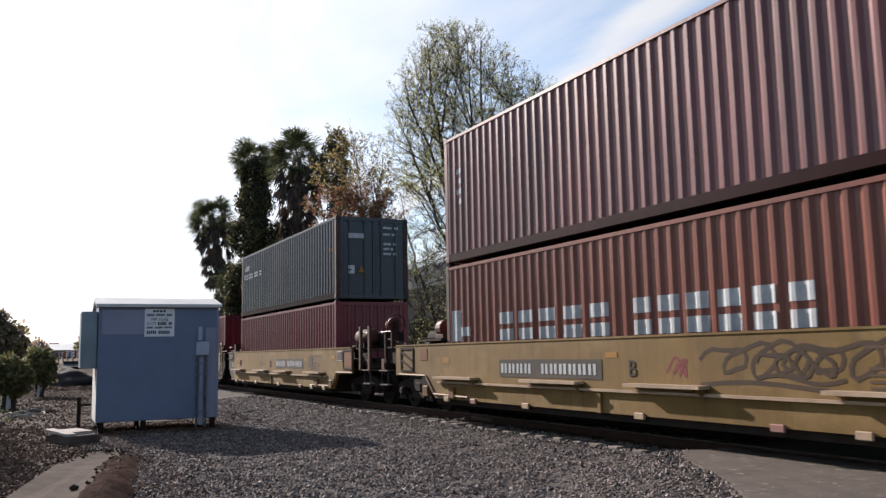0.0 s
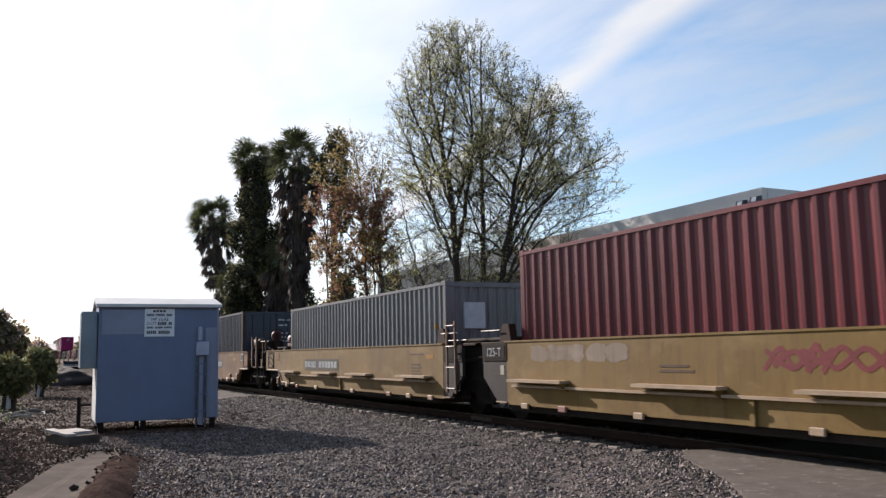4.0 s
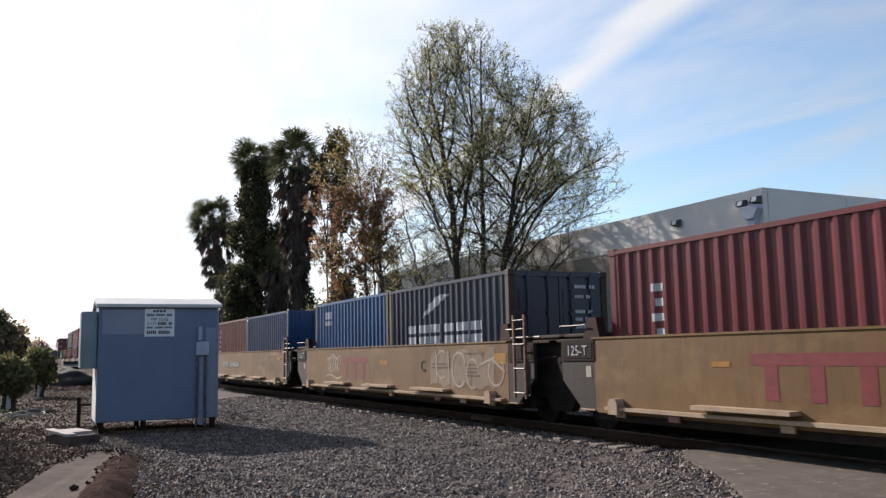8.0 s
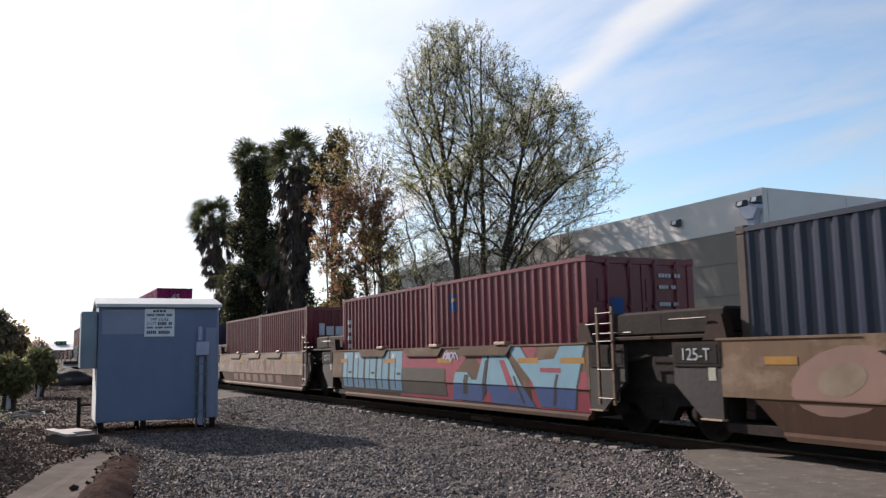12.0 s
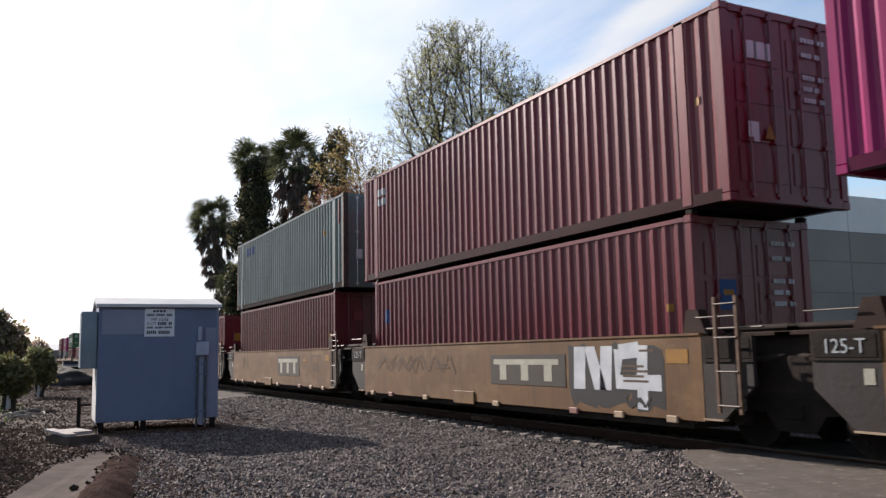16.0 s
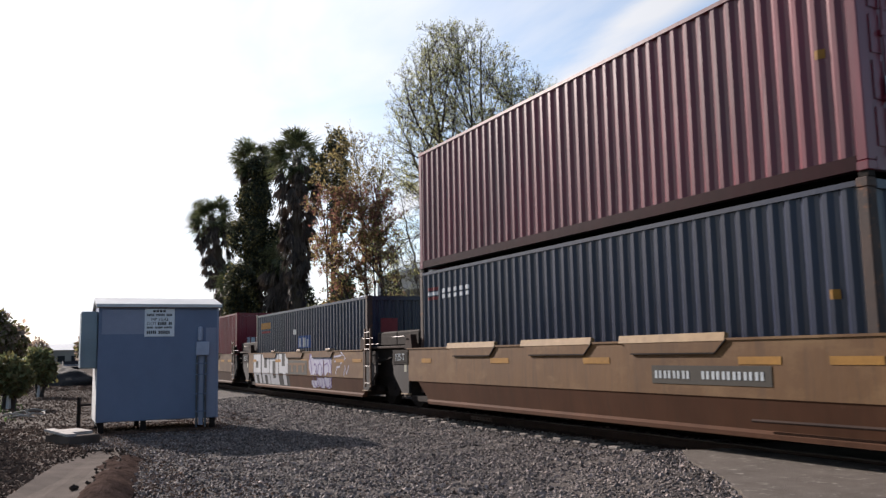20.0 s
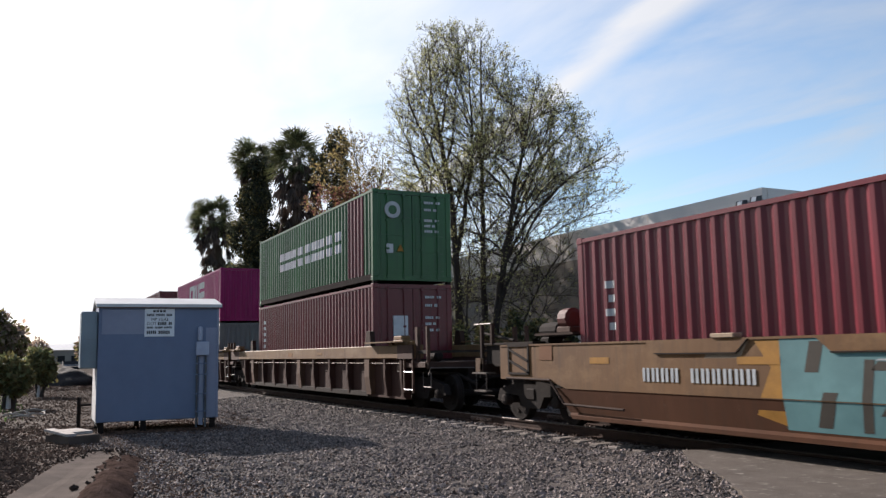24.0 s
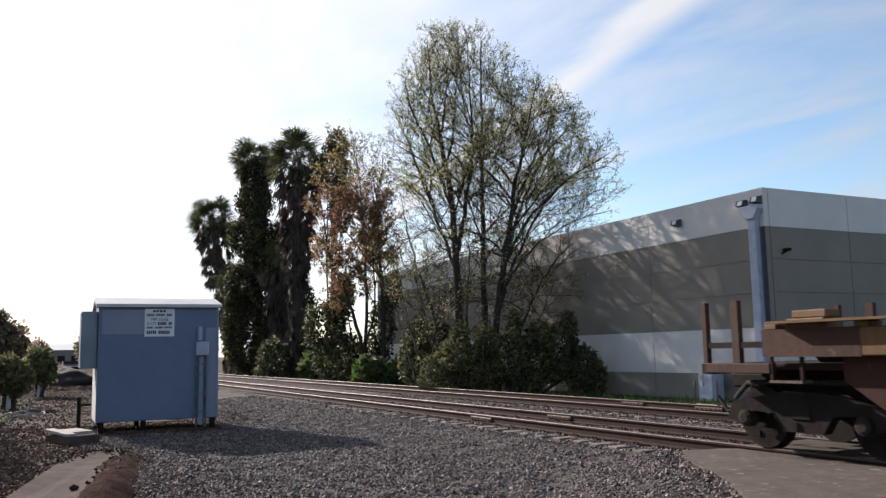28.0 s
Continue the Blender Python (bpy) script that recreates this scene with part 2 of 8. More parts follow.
M_GRAVEL = mat("ballast_bed", (0.088, 0.074, 0.066), (0.04, 0.033, 0.03), 16, 0.95, bump=1.0, bscale=38, speck=(0.145, 0.132, 0.118), speck_at=0.62, spec=0.15)
M_STONE = mat("crushed_stone", (0.195, 0.155, 0.136), (0.08, 0.064, 0.056), 3, 0.8, bump=0.2, island=0.92, spec=0.32)
M_ASPHALT = mat("worn_asphalt", (0.118, 0.099, 0.084), (0.08, 0.067, 0.057), 2.4, 0.9, spec=0.15, bump=0.8, bscale=55, speck=(0.23, 0.205, 0.18), speck_at=0.62)
M_CONCRETE = mat("stained_concrete", (0.10, 0.078, 0.066), (0.056, 0.044, 0.037), 1.8, 0.95, bump=0.4, bscale=45, speck=(0.095, 0.075, 0.06), speck_at=0.66, spec=0.04)
M_PANEL = mat("oily_crossing_panel", (0.085, 0.07, 0.058), (0.045, 0.037, 0.031), 2.2, 0.85, bump=0.4, bscale=40, speck=(0.13, 0.11, 0.09), speck_at=0.7, spec=0.2)
M_SOIL = mat("litter_soil", (0.062, 0.041, 0.031), (0.028, 0.02, 0.015), 6, 0.95, bump=0.9, bscale=28, speck=(0.13, 0.10, 0.075), speck_at=0.68, spec=0.1)
M_BARK = mat("grey_brown_bark", (0.06, 0.049, 0.042), (0.032, 0.026, 0.023), 7, 0.95, bump=0.7, stretch=(1, 1, 0.25))
M_TWIG = mat("brown_twig", (0.075, 0.058, 0.047), (0.04, 0.031, 0.026), 4, 0.9, bump=0.0)
M_PALMBARK = mat("palm_skirt_brown", (0.10, 0.078, 0.055), (0.05, 0.04, 0.03), 5, 0.95, bump=0.6, stretch=(1, 1, 0.2))
L_SPRING = leaf_mat("spring_leaf", (0.42, 0.41, 0.18), (0.29, 0.29, 0.125), 0.55)
L_RUSSET = leaf_mat("russet_leaf", (0.25, 0.10, 0.095), (0.22, 0.12, 0.075), 0.5)
L_AUTUMN = leaf_mat("olive_yellow_leaf", (0.33, 0.25, 0.10), (0.20, 0.16, 0.065), 0.5)
L_OLIVE = leaf_mat("olive_leaf", (0.19, 0.16, 0.065), (0.10, 0.095, 0.04), 0.4)
L_DARK = leaf_mat("dark_green_leaf", (0.058, 0.062, 0.036), (0.032, 0.036, 0.022), 0.3)
# far-left leaves: glare haze is put into their paled colour
L_HAZE = leaf_mat("haze_pale_leaf", (0.38, 0.28, 0.23), (0.26, 0.20, 0.155), 0.6)
L_BUSH = leaf_mat("bush_leaf", (0.20, 0.21, 0.095), (0.085, 0.10, 0.046), 0.4)
L_BRIGHT = leaf_mat("bright_green_leaf", (0.085, 0.15, 0.03), (0.045, 0.085, 0.022), 0.4)
L_PALM = leaf_mat("palm_frond_green", (0.105, 0.115, 0.052), (0.052, 0.06, 0.03), 0.3)
L_DEAD = leaf_mat("dead_frond", (0.088, 0.066, 0.052), (0.045, 0.035, 0.029), 0.2)

# ---- mesh tools


class Mesh:
    """Vertices and faces gathered in plain lists."""

    def __init__(self):
        self.v, self.f = [], []

    def poly(self, pts):
        k = len(self.v)
        self.v += [tuple(p) for p in pts]
        self.f.append(tuple(range(k, k + len(pts))))
        return self

    def box(self, x0, x1, y0, y1, z0, z1, bev=0.0):
        if bev:
            return self.chamfered(x0, x1, y0, y1, z0, z1, bev)
        k = len(self.v)
        self.v += [(x, y, z) for x in (x0, x1) for y in (y0, y1) for z in (z0, z1)]
        self.f += [tuple(k + i for i in q) for q in ((0, 1, 3, 2), (4, 6, 7, 5), (0, 4, 5, 1), (2, 3, 7, 6), (0, 2, 6, 4), (1, 5, 7, 3))]
        return self

    def chamfered(self, x0, x1, y0, y1, z0, z1, b):
        bm = bmesh.new()
        bmesh.ops.create_cube(bm, size=1.0, matrix=Matrix.Translation(((x0 + x1) / 2, (y0 + y1) / 2, (z0 + z1) / 2)) @ Matrix.Diagonal((x1 - x0, y1 - y0, z1 - z0, 1)))
        bmesh.ops.bevel(bm, geom=bm.edges[:], offset=b, segments=1, affect="EDGES")
        return self.take(bm)

    def take(self, bm):
        k = len(self.v)
        bm.verts.index_update()
        self.v += [tuple(v.co) for v in bm.verts]
        self.f += [tuple(k + v.index for v in f.verts) for f in bm.faces]
        bm.free()
        return self

    def prism(self, outline, axis, a, b):
        """An outline (2D, in the order of the two other axes) swept along an axis from a to b."""
        def at(p, s):
            return {"x": (s, p[0], p[1]), "y": (p[0], s, p[1]), "z": (p[0], p[1], s)}[axis]
        k, n = len(self.v), len(outline)
        self.v += [at(p, a) for p in outline] + [at(p, b) for p in outline]
        self.f += [tuple(range(k, k + n))[::-1], tuple(range(k + n, k + 2 * n))]
        self.f += [(k + i, k + (i + 1) % n, k + n + (i + 1) % n, k + n + i) for i in range(n)]
        return self

    def tube(self, pts, radii, sides=8, caps=True):
        """A round bar along points, with a radius at each."""
        pts = [Vector(p) for p in pts]
        if not isinstance(radii, (list, tuple)):
            radii = [radii] * len(pts)
        k = len(self.v)
        for i, p in enumerate(pts):
            d = (pts[min(i + 1, len(pts) - 1)] - pts[max(i - 1, 0)])
            d = d.normalized() if d.length > 1e-9 else Vector((0, 0, 1))
            a = d.orthogonal().normalized() if abs(d.z) > 0.9 else Vector((0, 0, 1)).cross(d).normalized()
            b = d.cross(a)
            for s in range(sides):
                w = 2 * math.pi * s / sides
                self.v.append(tuple(p + (a * math.cos(w) + b * math.sin(w)) * radii[i]))
        for i in range(len(pts) - 1):
            for s in range(sides):
                q, r = k + i * sides, (s + 1) % sides
                self.f.append((q + s, q + r, q + sides + r, q + sides + s))
        if caps:
            self.f.append(tuple(range(k, k + sides))[::-1])
            e = k + (len(pts) - 1) * sides
            self.f.append(tuple(range(e, e + sides)))
        return self

    def disc(self, c, axis, prof, sides=20):
        """A turned body: rings (position along the axis, radius) round c."""
        pts = []
        for s, r in prof:
            p = list(c)
            p["xyz".index(axis)] += s
            pts.append(p)
        return self.tube(pts, [r for _, r in prof], sides)

    def data(self, name, smooth=False):
        me = bpy.data.meshes.new(name)
        me.from_pydata(self.v, [], self.f)
        if smooth:
            me.shade_smooth()
        me.update()
        return me


def part(name, mesh, material, parent=None, label="", loc=None, smooth=False):
    """One mesh object under a thing or a part; mesh may be shared data."""
    if isinstance(mesh, Mesh):
        mesh = mesh.data(name, smooth)
    if material and not mesh.materials:
        mesh.materials.append(material)
    ob = new(name, mesh)
    ob.parent = parent
    if loc:
        ob.location = loc
    if label:
        ob["label"] = label
    return ob


def thing(name, label, category, loc=(0, 0, 0), group="", kind="", rz=0.0):
    ob = new(name)
    ob.empty_display_size = 0.3
    ob.matrix_basis = pose(*loc, 0, 0, rz)
    return tagged(ob, label, category, group, kind)


def solid(name, mesh, material, label, category, kind="", loc=None, group="", smooth=False):
    """A thing or a piece of the setting that is one mesh."""
    return tagged(part(name, mesh, material, None, label, loc, smooth), label, category, group, kind)


def text_mesh(body, size, depth=0.004, bold=0.0, wide=1.0):
    cu = bpy.data.curves.new("lettering", "FONT")
    cu.body, cu.size, cu.extrude, cu.align_x = body, size, depth, "CENTER"
    cu.offset = bold
    tmp = bpy.data.objects.new("lettering", cu)
    scene.collection.objects.link(tmp)
    me = bpy.data.meshes.new_from_object(tmp)
    bpy.data.objects.remove(tmp)
    bpy.data.curves.remove(cu)
    me.transform(Matrix.Diagonal((wide, 1, 1, 1)))
    me.name = "lettering"
    return me

# ---- ground, tracks, crossing
TRACKS = (9.945, 14.10)
TIE_STEP = 0.56
rng = random.Random(5)


def ground_z(x, y):
    """Ballast shoulders under the two tracks, flat yard on this side, slight fall to the building on the far side."""
    if y < 7.2:
        z = -0.30
    elif y < 8.4:
        z = -0.30 + 0.07 * (y - 7.2) / 1.2
    elif y < 15.7:
        z = (-0.215 if y < 8.9 else -0.195) - (0.04 if 11.4 < y < 12.7 else 0)
    elif y < 17:
        z = -0.21 - 0.16 * (y - 15.7) / 1.3
    else:
        z = -0.37 - 0.09 * min(1, (y - 17) / 3)
    if -60 < x < 6 and -12 < y < 24 and not 8.4 < y < 15.7:
        z += 0.035 * noise.noise((x * 0.7, y * 0.7, 0)) + 0.02 * noise.noise((x * 2.3, y * 2.3, 4))
    if -12.5 < x < 8 and -6 < y < 8.6:
        # the stones are banked up to the edge of the asphalt
        d = min(edge_distance(x, y, a, b) for a, b in zip(ASPHALT_EDGE, ASPHALT_EDGE[1:]))
        z = max(z, -0.062 - 0.16 * d) if not on_asphalt(x, y) else -0.3
    return z


ASPHALT_EDGE = ((-8.95, 9.13), (-9.3, 8.4), (-8.2, 7.55), (-7.0, 6.9), (-6.0, 6.15), (-3.2, 4.3), (0.0, 2.4), (3.0, -3.0))


def on_asphalt(x, y):
    if y > 9.2:
        return x > -9.0
    for (xa, ya), (xb, yb) in zip(ASPHALT_EDGE, ASPHALT_EDGE[1:]):
        if yb <= y <= ya:
            return x > xa + (xb - xa) * (ya - y) / (ya - yb)
    return False


def edge_distance(x, y, a, b):
    dx, dy = b[0] - a[0], b[1] - a[1]
    t = max(0.0, min(1.0, ((x - a[0]) * dx + (y - a[1]) * dy) / (dx * dx + dy * dy)))
    return math.hypot(x - a[0] - t * dx, y - a[1] - t * dy)

def graded(lo, hi, a, b, step):
    """Lines every step between a and b, then ever wider out to lo and hi."""
    inner = list(np.arange(a, b + 0.01, step))
    left, right, d = [], [], step
    while inner[0] - sum(left) - d > lo:
        left.append(d); d *= 1.35
    d = step
    while inner[-1] + sum(right) + d < hi:
        right.append(d); d *= 1.35
    xs = [inner[0] - sum(left[:i + 1]) for i in range(len(left))][::-1] + inner + [inner[-1] + sum(right[:i + 1]) for i in range(len(right))]
    return [lo] + xs + [hi]


def build_ground():
    xs, ys = graded(-3500, 3500, -46, 8, 0.4), graded(-3500, 3500, -6, 21, 0.3)
    m = Mesh()
    m.v = [(x, y, ground_z(x, y)) for x in xs for y in ys]
    w = len(ys)
    m.f = [(i * w + j, (i + 1) * w + j, (i + 1) * w + j + 1, i * w + j + 1) for i in range(len(xs) - 1) for j in range(w - 1)]
    ob = solid("ground", m, M_GRAVEL, "grey crushed-stone yard with bare litter-strewn soil at its edges", "ground", "structure", smooth=True)
    ob.data.materials.append(M_SOIL)
    for p in ob.data.polygons:
        c = p.center
        edge = 1.5 + 0.35 * noise.noise((c.x * 0.5, c.y * 0.5, 9)) + max(0.0, (-22.5 - c.x)) * 0.6
        if c.y < min(edge, 6.6) or (-23.5 < c.x < -19.6 and c.y < 4.6) or c.y > 16.4 + 0.3 * noise.noise((c.x, c.y, 2)):
            p.material_index = 1


build_ground()


def loose_stones(name, boxes, material, label, zfun, seed):
    """Broken stones strewn over stretches: (x0, x1, y0, y1, count, smallest, largest)."""
    g = np.random.default_rng(seed)
    base = np.array([(1, 0, 0), (-1, 0, 0), (0, 1, 0), (0, -1, 0), (0, 0, 1), (0, 0, -1)], float)
    tri = np.array([(0, 2, 4), (2, 1, 4), (1, 3, 4), (3, 0, 4), (2, 0, 5), (1, 2, 5), (3, 1, 5), (0, 3, 5)])
    vs, fs, k = [], [], 0
    for x0, x1, y0, y1, count, small, large in boxes:
        for _ in range(count):
            x, y = g.uniform(x0, x1), g.uniform(y0, y1)
            z = zfun(x, y)
            if z is None:
                continue
            s = g.uniform(small, large)
            q = base * (s * g.uniform(0.55, 1.1, (6, 1))) + g.normal(0, s * 0.22, (6, 3))
            a = g.uniform(0, 6.28)
            c, d = math.cos(a), math.sin(a)
            q = q @ np.array([(c, d, 0), (-d, c, 0), (0, 0, 0.75)])
            vs.append(q + (x, y, z + s * 0.2)); fs.append(tri + k)
            k += 6
    me = bpy.data.meshes.new(name)
    me.from_pydata(np.concatenate(vs).tolist(), [], np.concatenate(fs).tolist())
    me.materials.append(material)
    ob = new(name, me)
    return tagged(ob, label, "gravel", "", "stuff")


def stone_z(x, y):
    if on_asphalt(x, y):
        return None
    if (-13.2 < x < -9.6 or -60 < x < -20) and 8.45 < y < (8.88 if x > -14 else 8.62) and (x / TIE_STEP) % 1 < 0.44:
        return None
    for c in TRACKS:
        for r in (c - 0.75, c + 0.75):
            if abs(y - r) < 0.09:
                return None
        if abs(y - c) < 1.2 and (x / TIE_STEP) % 1 < 0.4:
            return -0.178 if noise.noise((x * 0.9, y * 2.0, 5)) > 0.0 else None
    if y < 1.1 + 0.5 * noise.noise((x * 0.5, y * 0.5, 9)):
        return None
    if -22.3 < x < -20 and 1.6 < y < 4.4:
        return None
    return ground_z(x, y)


loose_stones("gravel", ((-13, -5, 1.2, 8.6, 36000, 0.010, 0.028), (-13, -5, 1.2, 8.6, 1500, 0.028, 0.05), (-22, -13, 1.2, 8.6, 27000, 0.013, 0.032), (-34, -22, 4.4, 8.6, 9000, 0.02, 0.04),
                        (-30, -8.9, 8.6, 11.4, 15000, 0.02, 0.042), (-30, -8.9, 11.4, 16.2, 14000, 0.022, 0.045)), M_STONE, "loose grey crushed stone over the yard and between the ties", stone_z, 11)


def litter_z(x, y):
    return None if -15.5 < x < -9 and -0.45 - (x + 9) * 0.185 < y < 0.52 - (x + 9) * 0.18 else ground_z(x, y)


M_LITTER = mat("dry_leaf_litter", (0.125, 0.075, 0.05), (0.062, 0.037, 0.025), 4, 0.9, bump=0.0, island=0.5, spec=0.1)
ob = loose_stones("leaf_litter", ((-20, -9, -0.6, 2.2, 6500, 0.012, 0.035), (-17, -9, -3.0, 0.3, 9000, 0.012, 0.04), (-24, -15, -3.0, 1.4, 8000, 0.013, 0.04), (-50, -21, -3.5, 5.8, 23000, 0.014, 0.042), (-70, -50, -4, 6.5, 9000, 0.03, 0.075), (-23.6, -19.3, 1.4, 4.8, 2600, 0.012, 0.035), (-18, -9.5, 0.9, 3.0, 2600, 0.01, 0.03), (-22.5, -20.3, 1.7, 4.4, 3000, 0.014, 0.04), (-20, -9, 2.6, 5.5, 2200, 0.01, 0.024)), M_LITTER, "dry brown leaf litter and clods on the soil", litter_z, 12)
ob["category"] = "leaf litter"


def edge_clods(name, line, count, seed):
    """Earth and rubble crumbled over an edge."""
    g = np.random.default_rng(seed)
    boxes = []
    for _ in range(count):
        k = int(g.integers(0, len(line) - 1))
        t = g.uniform()
        x, y = line[k][0] + (line[k + 1][0] - line[k][0]) * t, line[k][1] + (line[k + 1][1] - line[k][1]) * t + g.normal(0, 0.09)
        boxes.append((x - 0.01, x + 0.01, y - 0.01, y + 0.01, 1, 0.012, 0.04))
    o = loose_stones(name, boxes, M_SOIL, "dark crumbled earth along the concrete apron", lambda x, y: -0.235, seed)
    o["category"] = "earth"


edge_clods("crumbled_earth", ((-9.6, 0.7), (-10.92, 0.93), (-12.22, 1.05), (-13.33, 1.30), (-14.7, 1.58), (-16.45, 1.64), (-16.2, 1.25), (-14.54, 0.63)), 330, 15)


def build_crossing():
    m = Mesh()
    edge = []
    for (xa, ya), (xb, yb) in zip(ASPHALT_EDGE, ASPHALT_EDGE[1:]):
        for i in range(9):
            x, y = xa + (xb - xa) * i / 9, ya + (yb - ya) * i / 9
            edge.append((x + 0.16 * noise.noise((x * 1.7, y * 1.7, 3)), y + 0.1 * noise.noise((x * 3, y * 3, 8))))
    edge[0] = ASPHALT_EDGE[0]
    top = edge + [(40, -40), (40, 9.13)]
    m.prism(top, "z", -0.45, -0.05)
    solid("road", m, M_ASPHALT, "worn pale-brown asphalt approach of the road crossing", "road", "structure")
    far = Mesh().prism([(-9.2, 14.93), (40, 14.93), (40, 60), (-14.0, 60)], "z", -0.6, -0.05)
    solid("road_far_side", far, M_ASPHALT, "worn asphalt road beyond the two tracks", "road", "structure")
    mid = Mesh().prism([(-9.0, 10.78), (40, 10.78), (40, 13.27), (-9.1, 13.27)], "z", -0.4, -0.04)
    solid("road_between_tracks", mid, M_ASPHALT, "worn asphalt strip between the two tracks", "road", "structure")
    for i, c in enumerate(TRACKS):
        field = thing("crossing_panels_%d" % (i + 1), "grey concrete crossing panels between the rails", "crossing panel", (0, c, 0), kind="structure")
        me = Mesh().box(0.01, 2.42, -0.62, 0.62, -0.2, -0.012, 0.012).data("panel")
        for k in range(12):
            part("panel", me, M_PANEL, field, loc=(-9.0 + 2.44 * k, 0, 0))


build_crossing()


M_JOINT = mat("worn_joint_bar", (0.13, 0.085, 0.065), (0.075, 0.05, 0.04), 6, 0.6, 0.2, bump=0.2)


def build_track(i, yc):
    tr = thing("track_%d" % (i + 1), "straight railway track of rusty rails on weathered ties", "railway track", (0, yc, 0), kind="structure")
    prof = [(-0.07, -0.17), (0.07, -0.17), (0.07, -0.155), (0.012, -0.135), (0.012, -0.045), (0.036, -0.035), (0.036, -0.006), (0.03, 0), (-0.03, 0), (-0.036, -0.006), (-0.036, -0.035), (-0.012, -0.045), (-0.012, -0.135), (-0.07, -0.155)]
    for y in (-0.75, 0.75):
        rail = part("rail", Mesh().prism([(a + y, b) for a, b in prof], "x", -700, 60), M_RAIL, tr)
        cap = [(y - 0.0375, -0.013), (y - 0.0375, -0.005), (y - 0.031, 0.002), (y + 0.031, 0.002), (y + 0.0375, -0.005), (y + 0.0375, -0.013), (y + 0.034, -0.013), (y + 0.028, -0.004), (y - 0.028, -0.004), (y - 0.034, -0.013)]
        part("rail_head", Mesh().prism(cap, "x", -700, 60), M_RAILTOP, rail, "bright worn running surface")
    tie = Mesh().box(0, 0.23, -1.3, 1.3, -0.36, -0.175, 0.012).data("tie")
    plate = Mesh().box(0.03, 0.20, -0.17, 0.17, -0.175, -0.162)
    for dy in (-0.12, 0.12):
        plate.box(0.05, 0.09, dy - 0.015, dy + 0.015, -0.162, -0.13)
        plate.box(0.14, 0.18, dy - 0.015, dy + 0.015, -0.162, -0.13)
    plate = plate.data("tie_plate")
    near, far, farp = (-66.0, -9.0) if i == 0 else (-50.0, -9.0), Mesh(), Mesh()
    k0 = int(-260 / TIE_STEP)
    for k in range(k0, 60):
        x = k * TIE_STEP + rng.uniform(-0.03, 0.03)
        shift = rng.uniform(-0.05, 0.05)
        if near[0] < x < near[1]:
            t = part("tie", tie, M_TIE, tr, loc=(x, shift, rng.uniform(-0.018, 0.0)))
            t.rotation_euler = (0, 0, rng.uniform(-0.02, 0.02))
            if x > -36:
                for y in (-0.75, 0.75):
                    part("tie_plate", plate, M_RAIL, t, loc=(0, y - shift, 0))
        else:
            far.box(x, x + 0.23, -1.3 + shift, 1.3 + shift, -0.36, -0.178)
    tagged(part("far_ties", far, M_TIE, tr), kind="stuff")
    bars = ((-16.4, -0.75), (-15.6, 0.75)) if i == 0 else ((-18.2, 0.75), (-15.4, 0.75))
    for x, y in bars:
        b = Mesh().box(x - 0.45, x + 0.45, y - 0.05, y + 0.05, -0.125, -0.05, 0.008)
        for s in range(6):
            b.disc((x - 0.375 + 0.15 * s, y, -0.088), "y", ((-0.085, 0.017), (0.085, 0.017)), 6)
        part("joint_bar", b, M_JOINT, tr, "pale bolted joint bar")


for i, yc in enumerate(TRACKS):
    build_track(i, yc)

# ---- signal hut and what stands by it
M_HUT = mat("blue_grey_hut_paint", (0.135, 0.17, 0.25), (0.115, 0.146, 0.22), 1.1, 0.6, bump=0.12, bscale=20, speck=(0.11, 0.13, 0.18), speck_at=0.72)
M_HUT2 = mat("pale_blue_grey_repaint", (0.22, 0.24, 0.31), (0.19, 0.21, 0.28), 2, 0.6, bump=0.12)
M_HUTWHITE = mat("sunlit_white_side", (0.62, 0.61, 0.60), (0.48, 0.47, 0.46), 2.5, 0.65, bump=0.15)
M_ROOF = mat("pale_roof_sheet", (0.50, 0.50, 0.50), (0.42, 0.42, 0.42), 1.6, 0.55, bump=0.15)
M_ACGREY = mat("grey_green_cabinet_paint", (0.20, 0.245, 0.275), (0.165, 0.2, 0.23), 1.5, 0.55, bump=0.1)
M_METER = mat("pale_grey_blue_box_paint", (0.36, 0.39, 0.47), (0.29, 0.32, 0.40), 2.5, 0.6, bump=0.1)
M_CONDUIT = mat("weathered_conduit", (0.10, 0.105, 0.11), (0.06, 0.062, 0.066), 5, 0.6, bump=0.1)
M_DARK = mat("dark_void", (0.02, 0.02, 0.022), None, 3, 0.9, bump=0)
M_SIGN = mat("white_sign_face", (0.66, 0.68, 0.70), (0.56, 0.58, 0.60), 3, 0.5, bump=0.05)


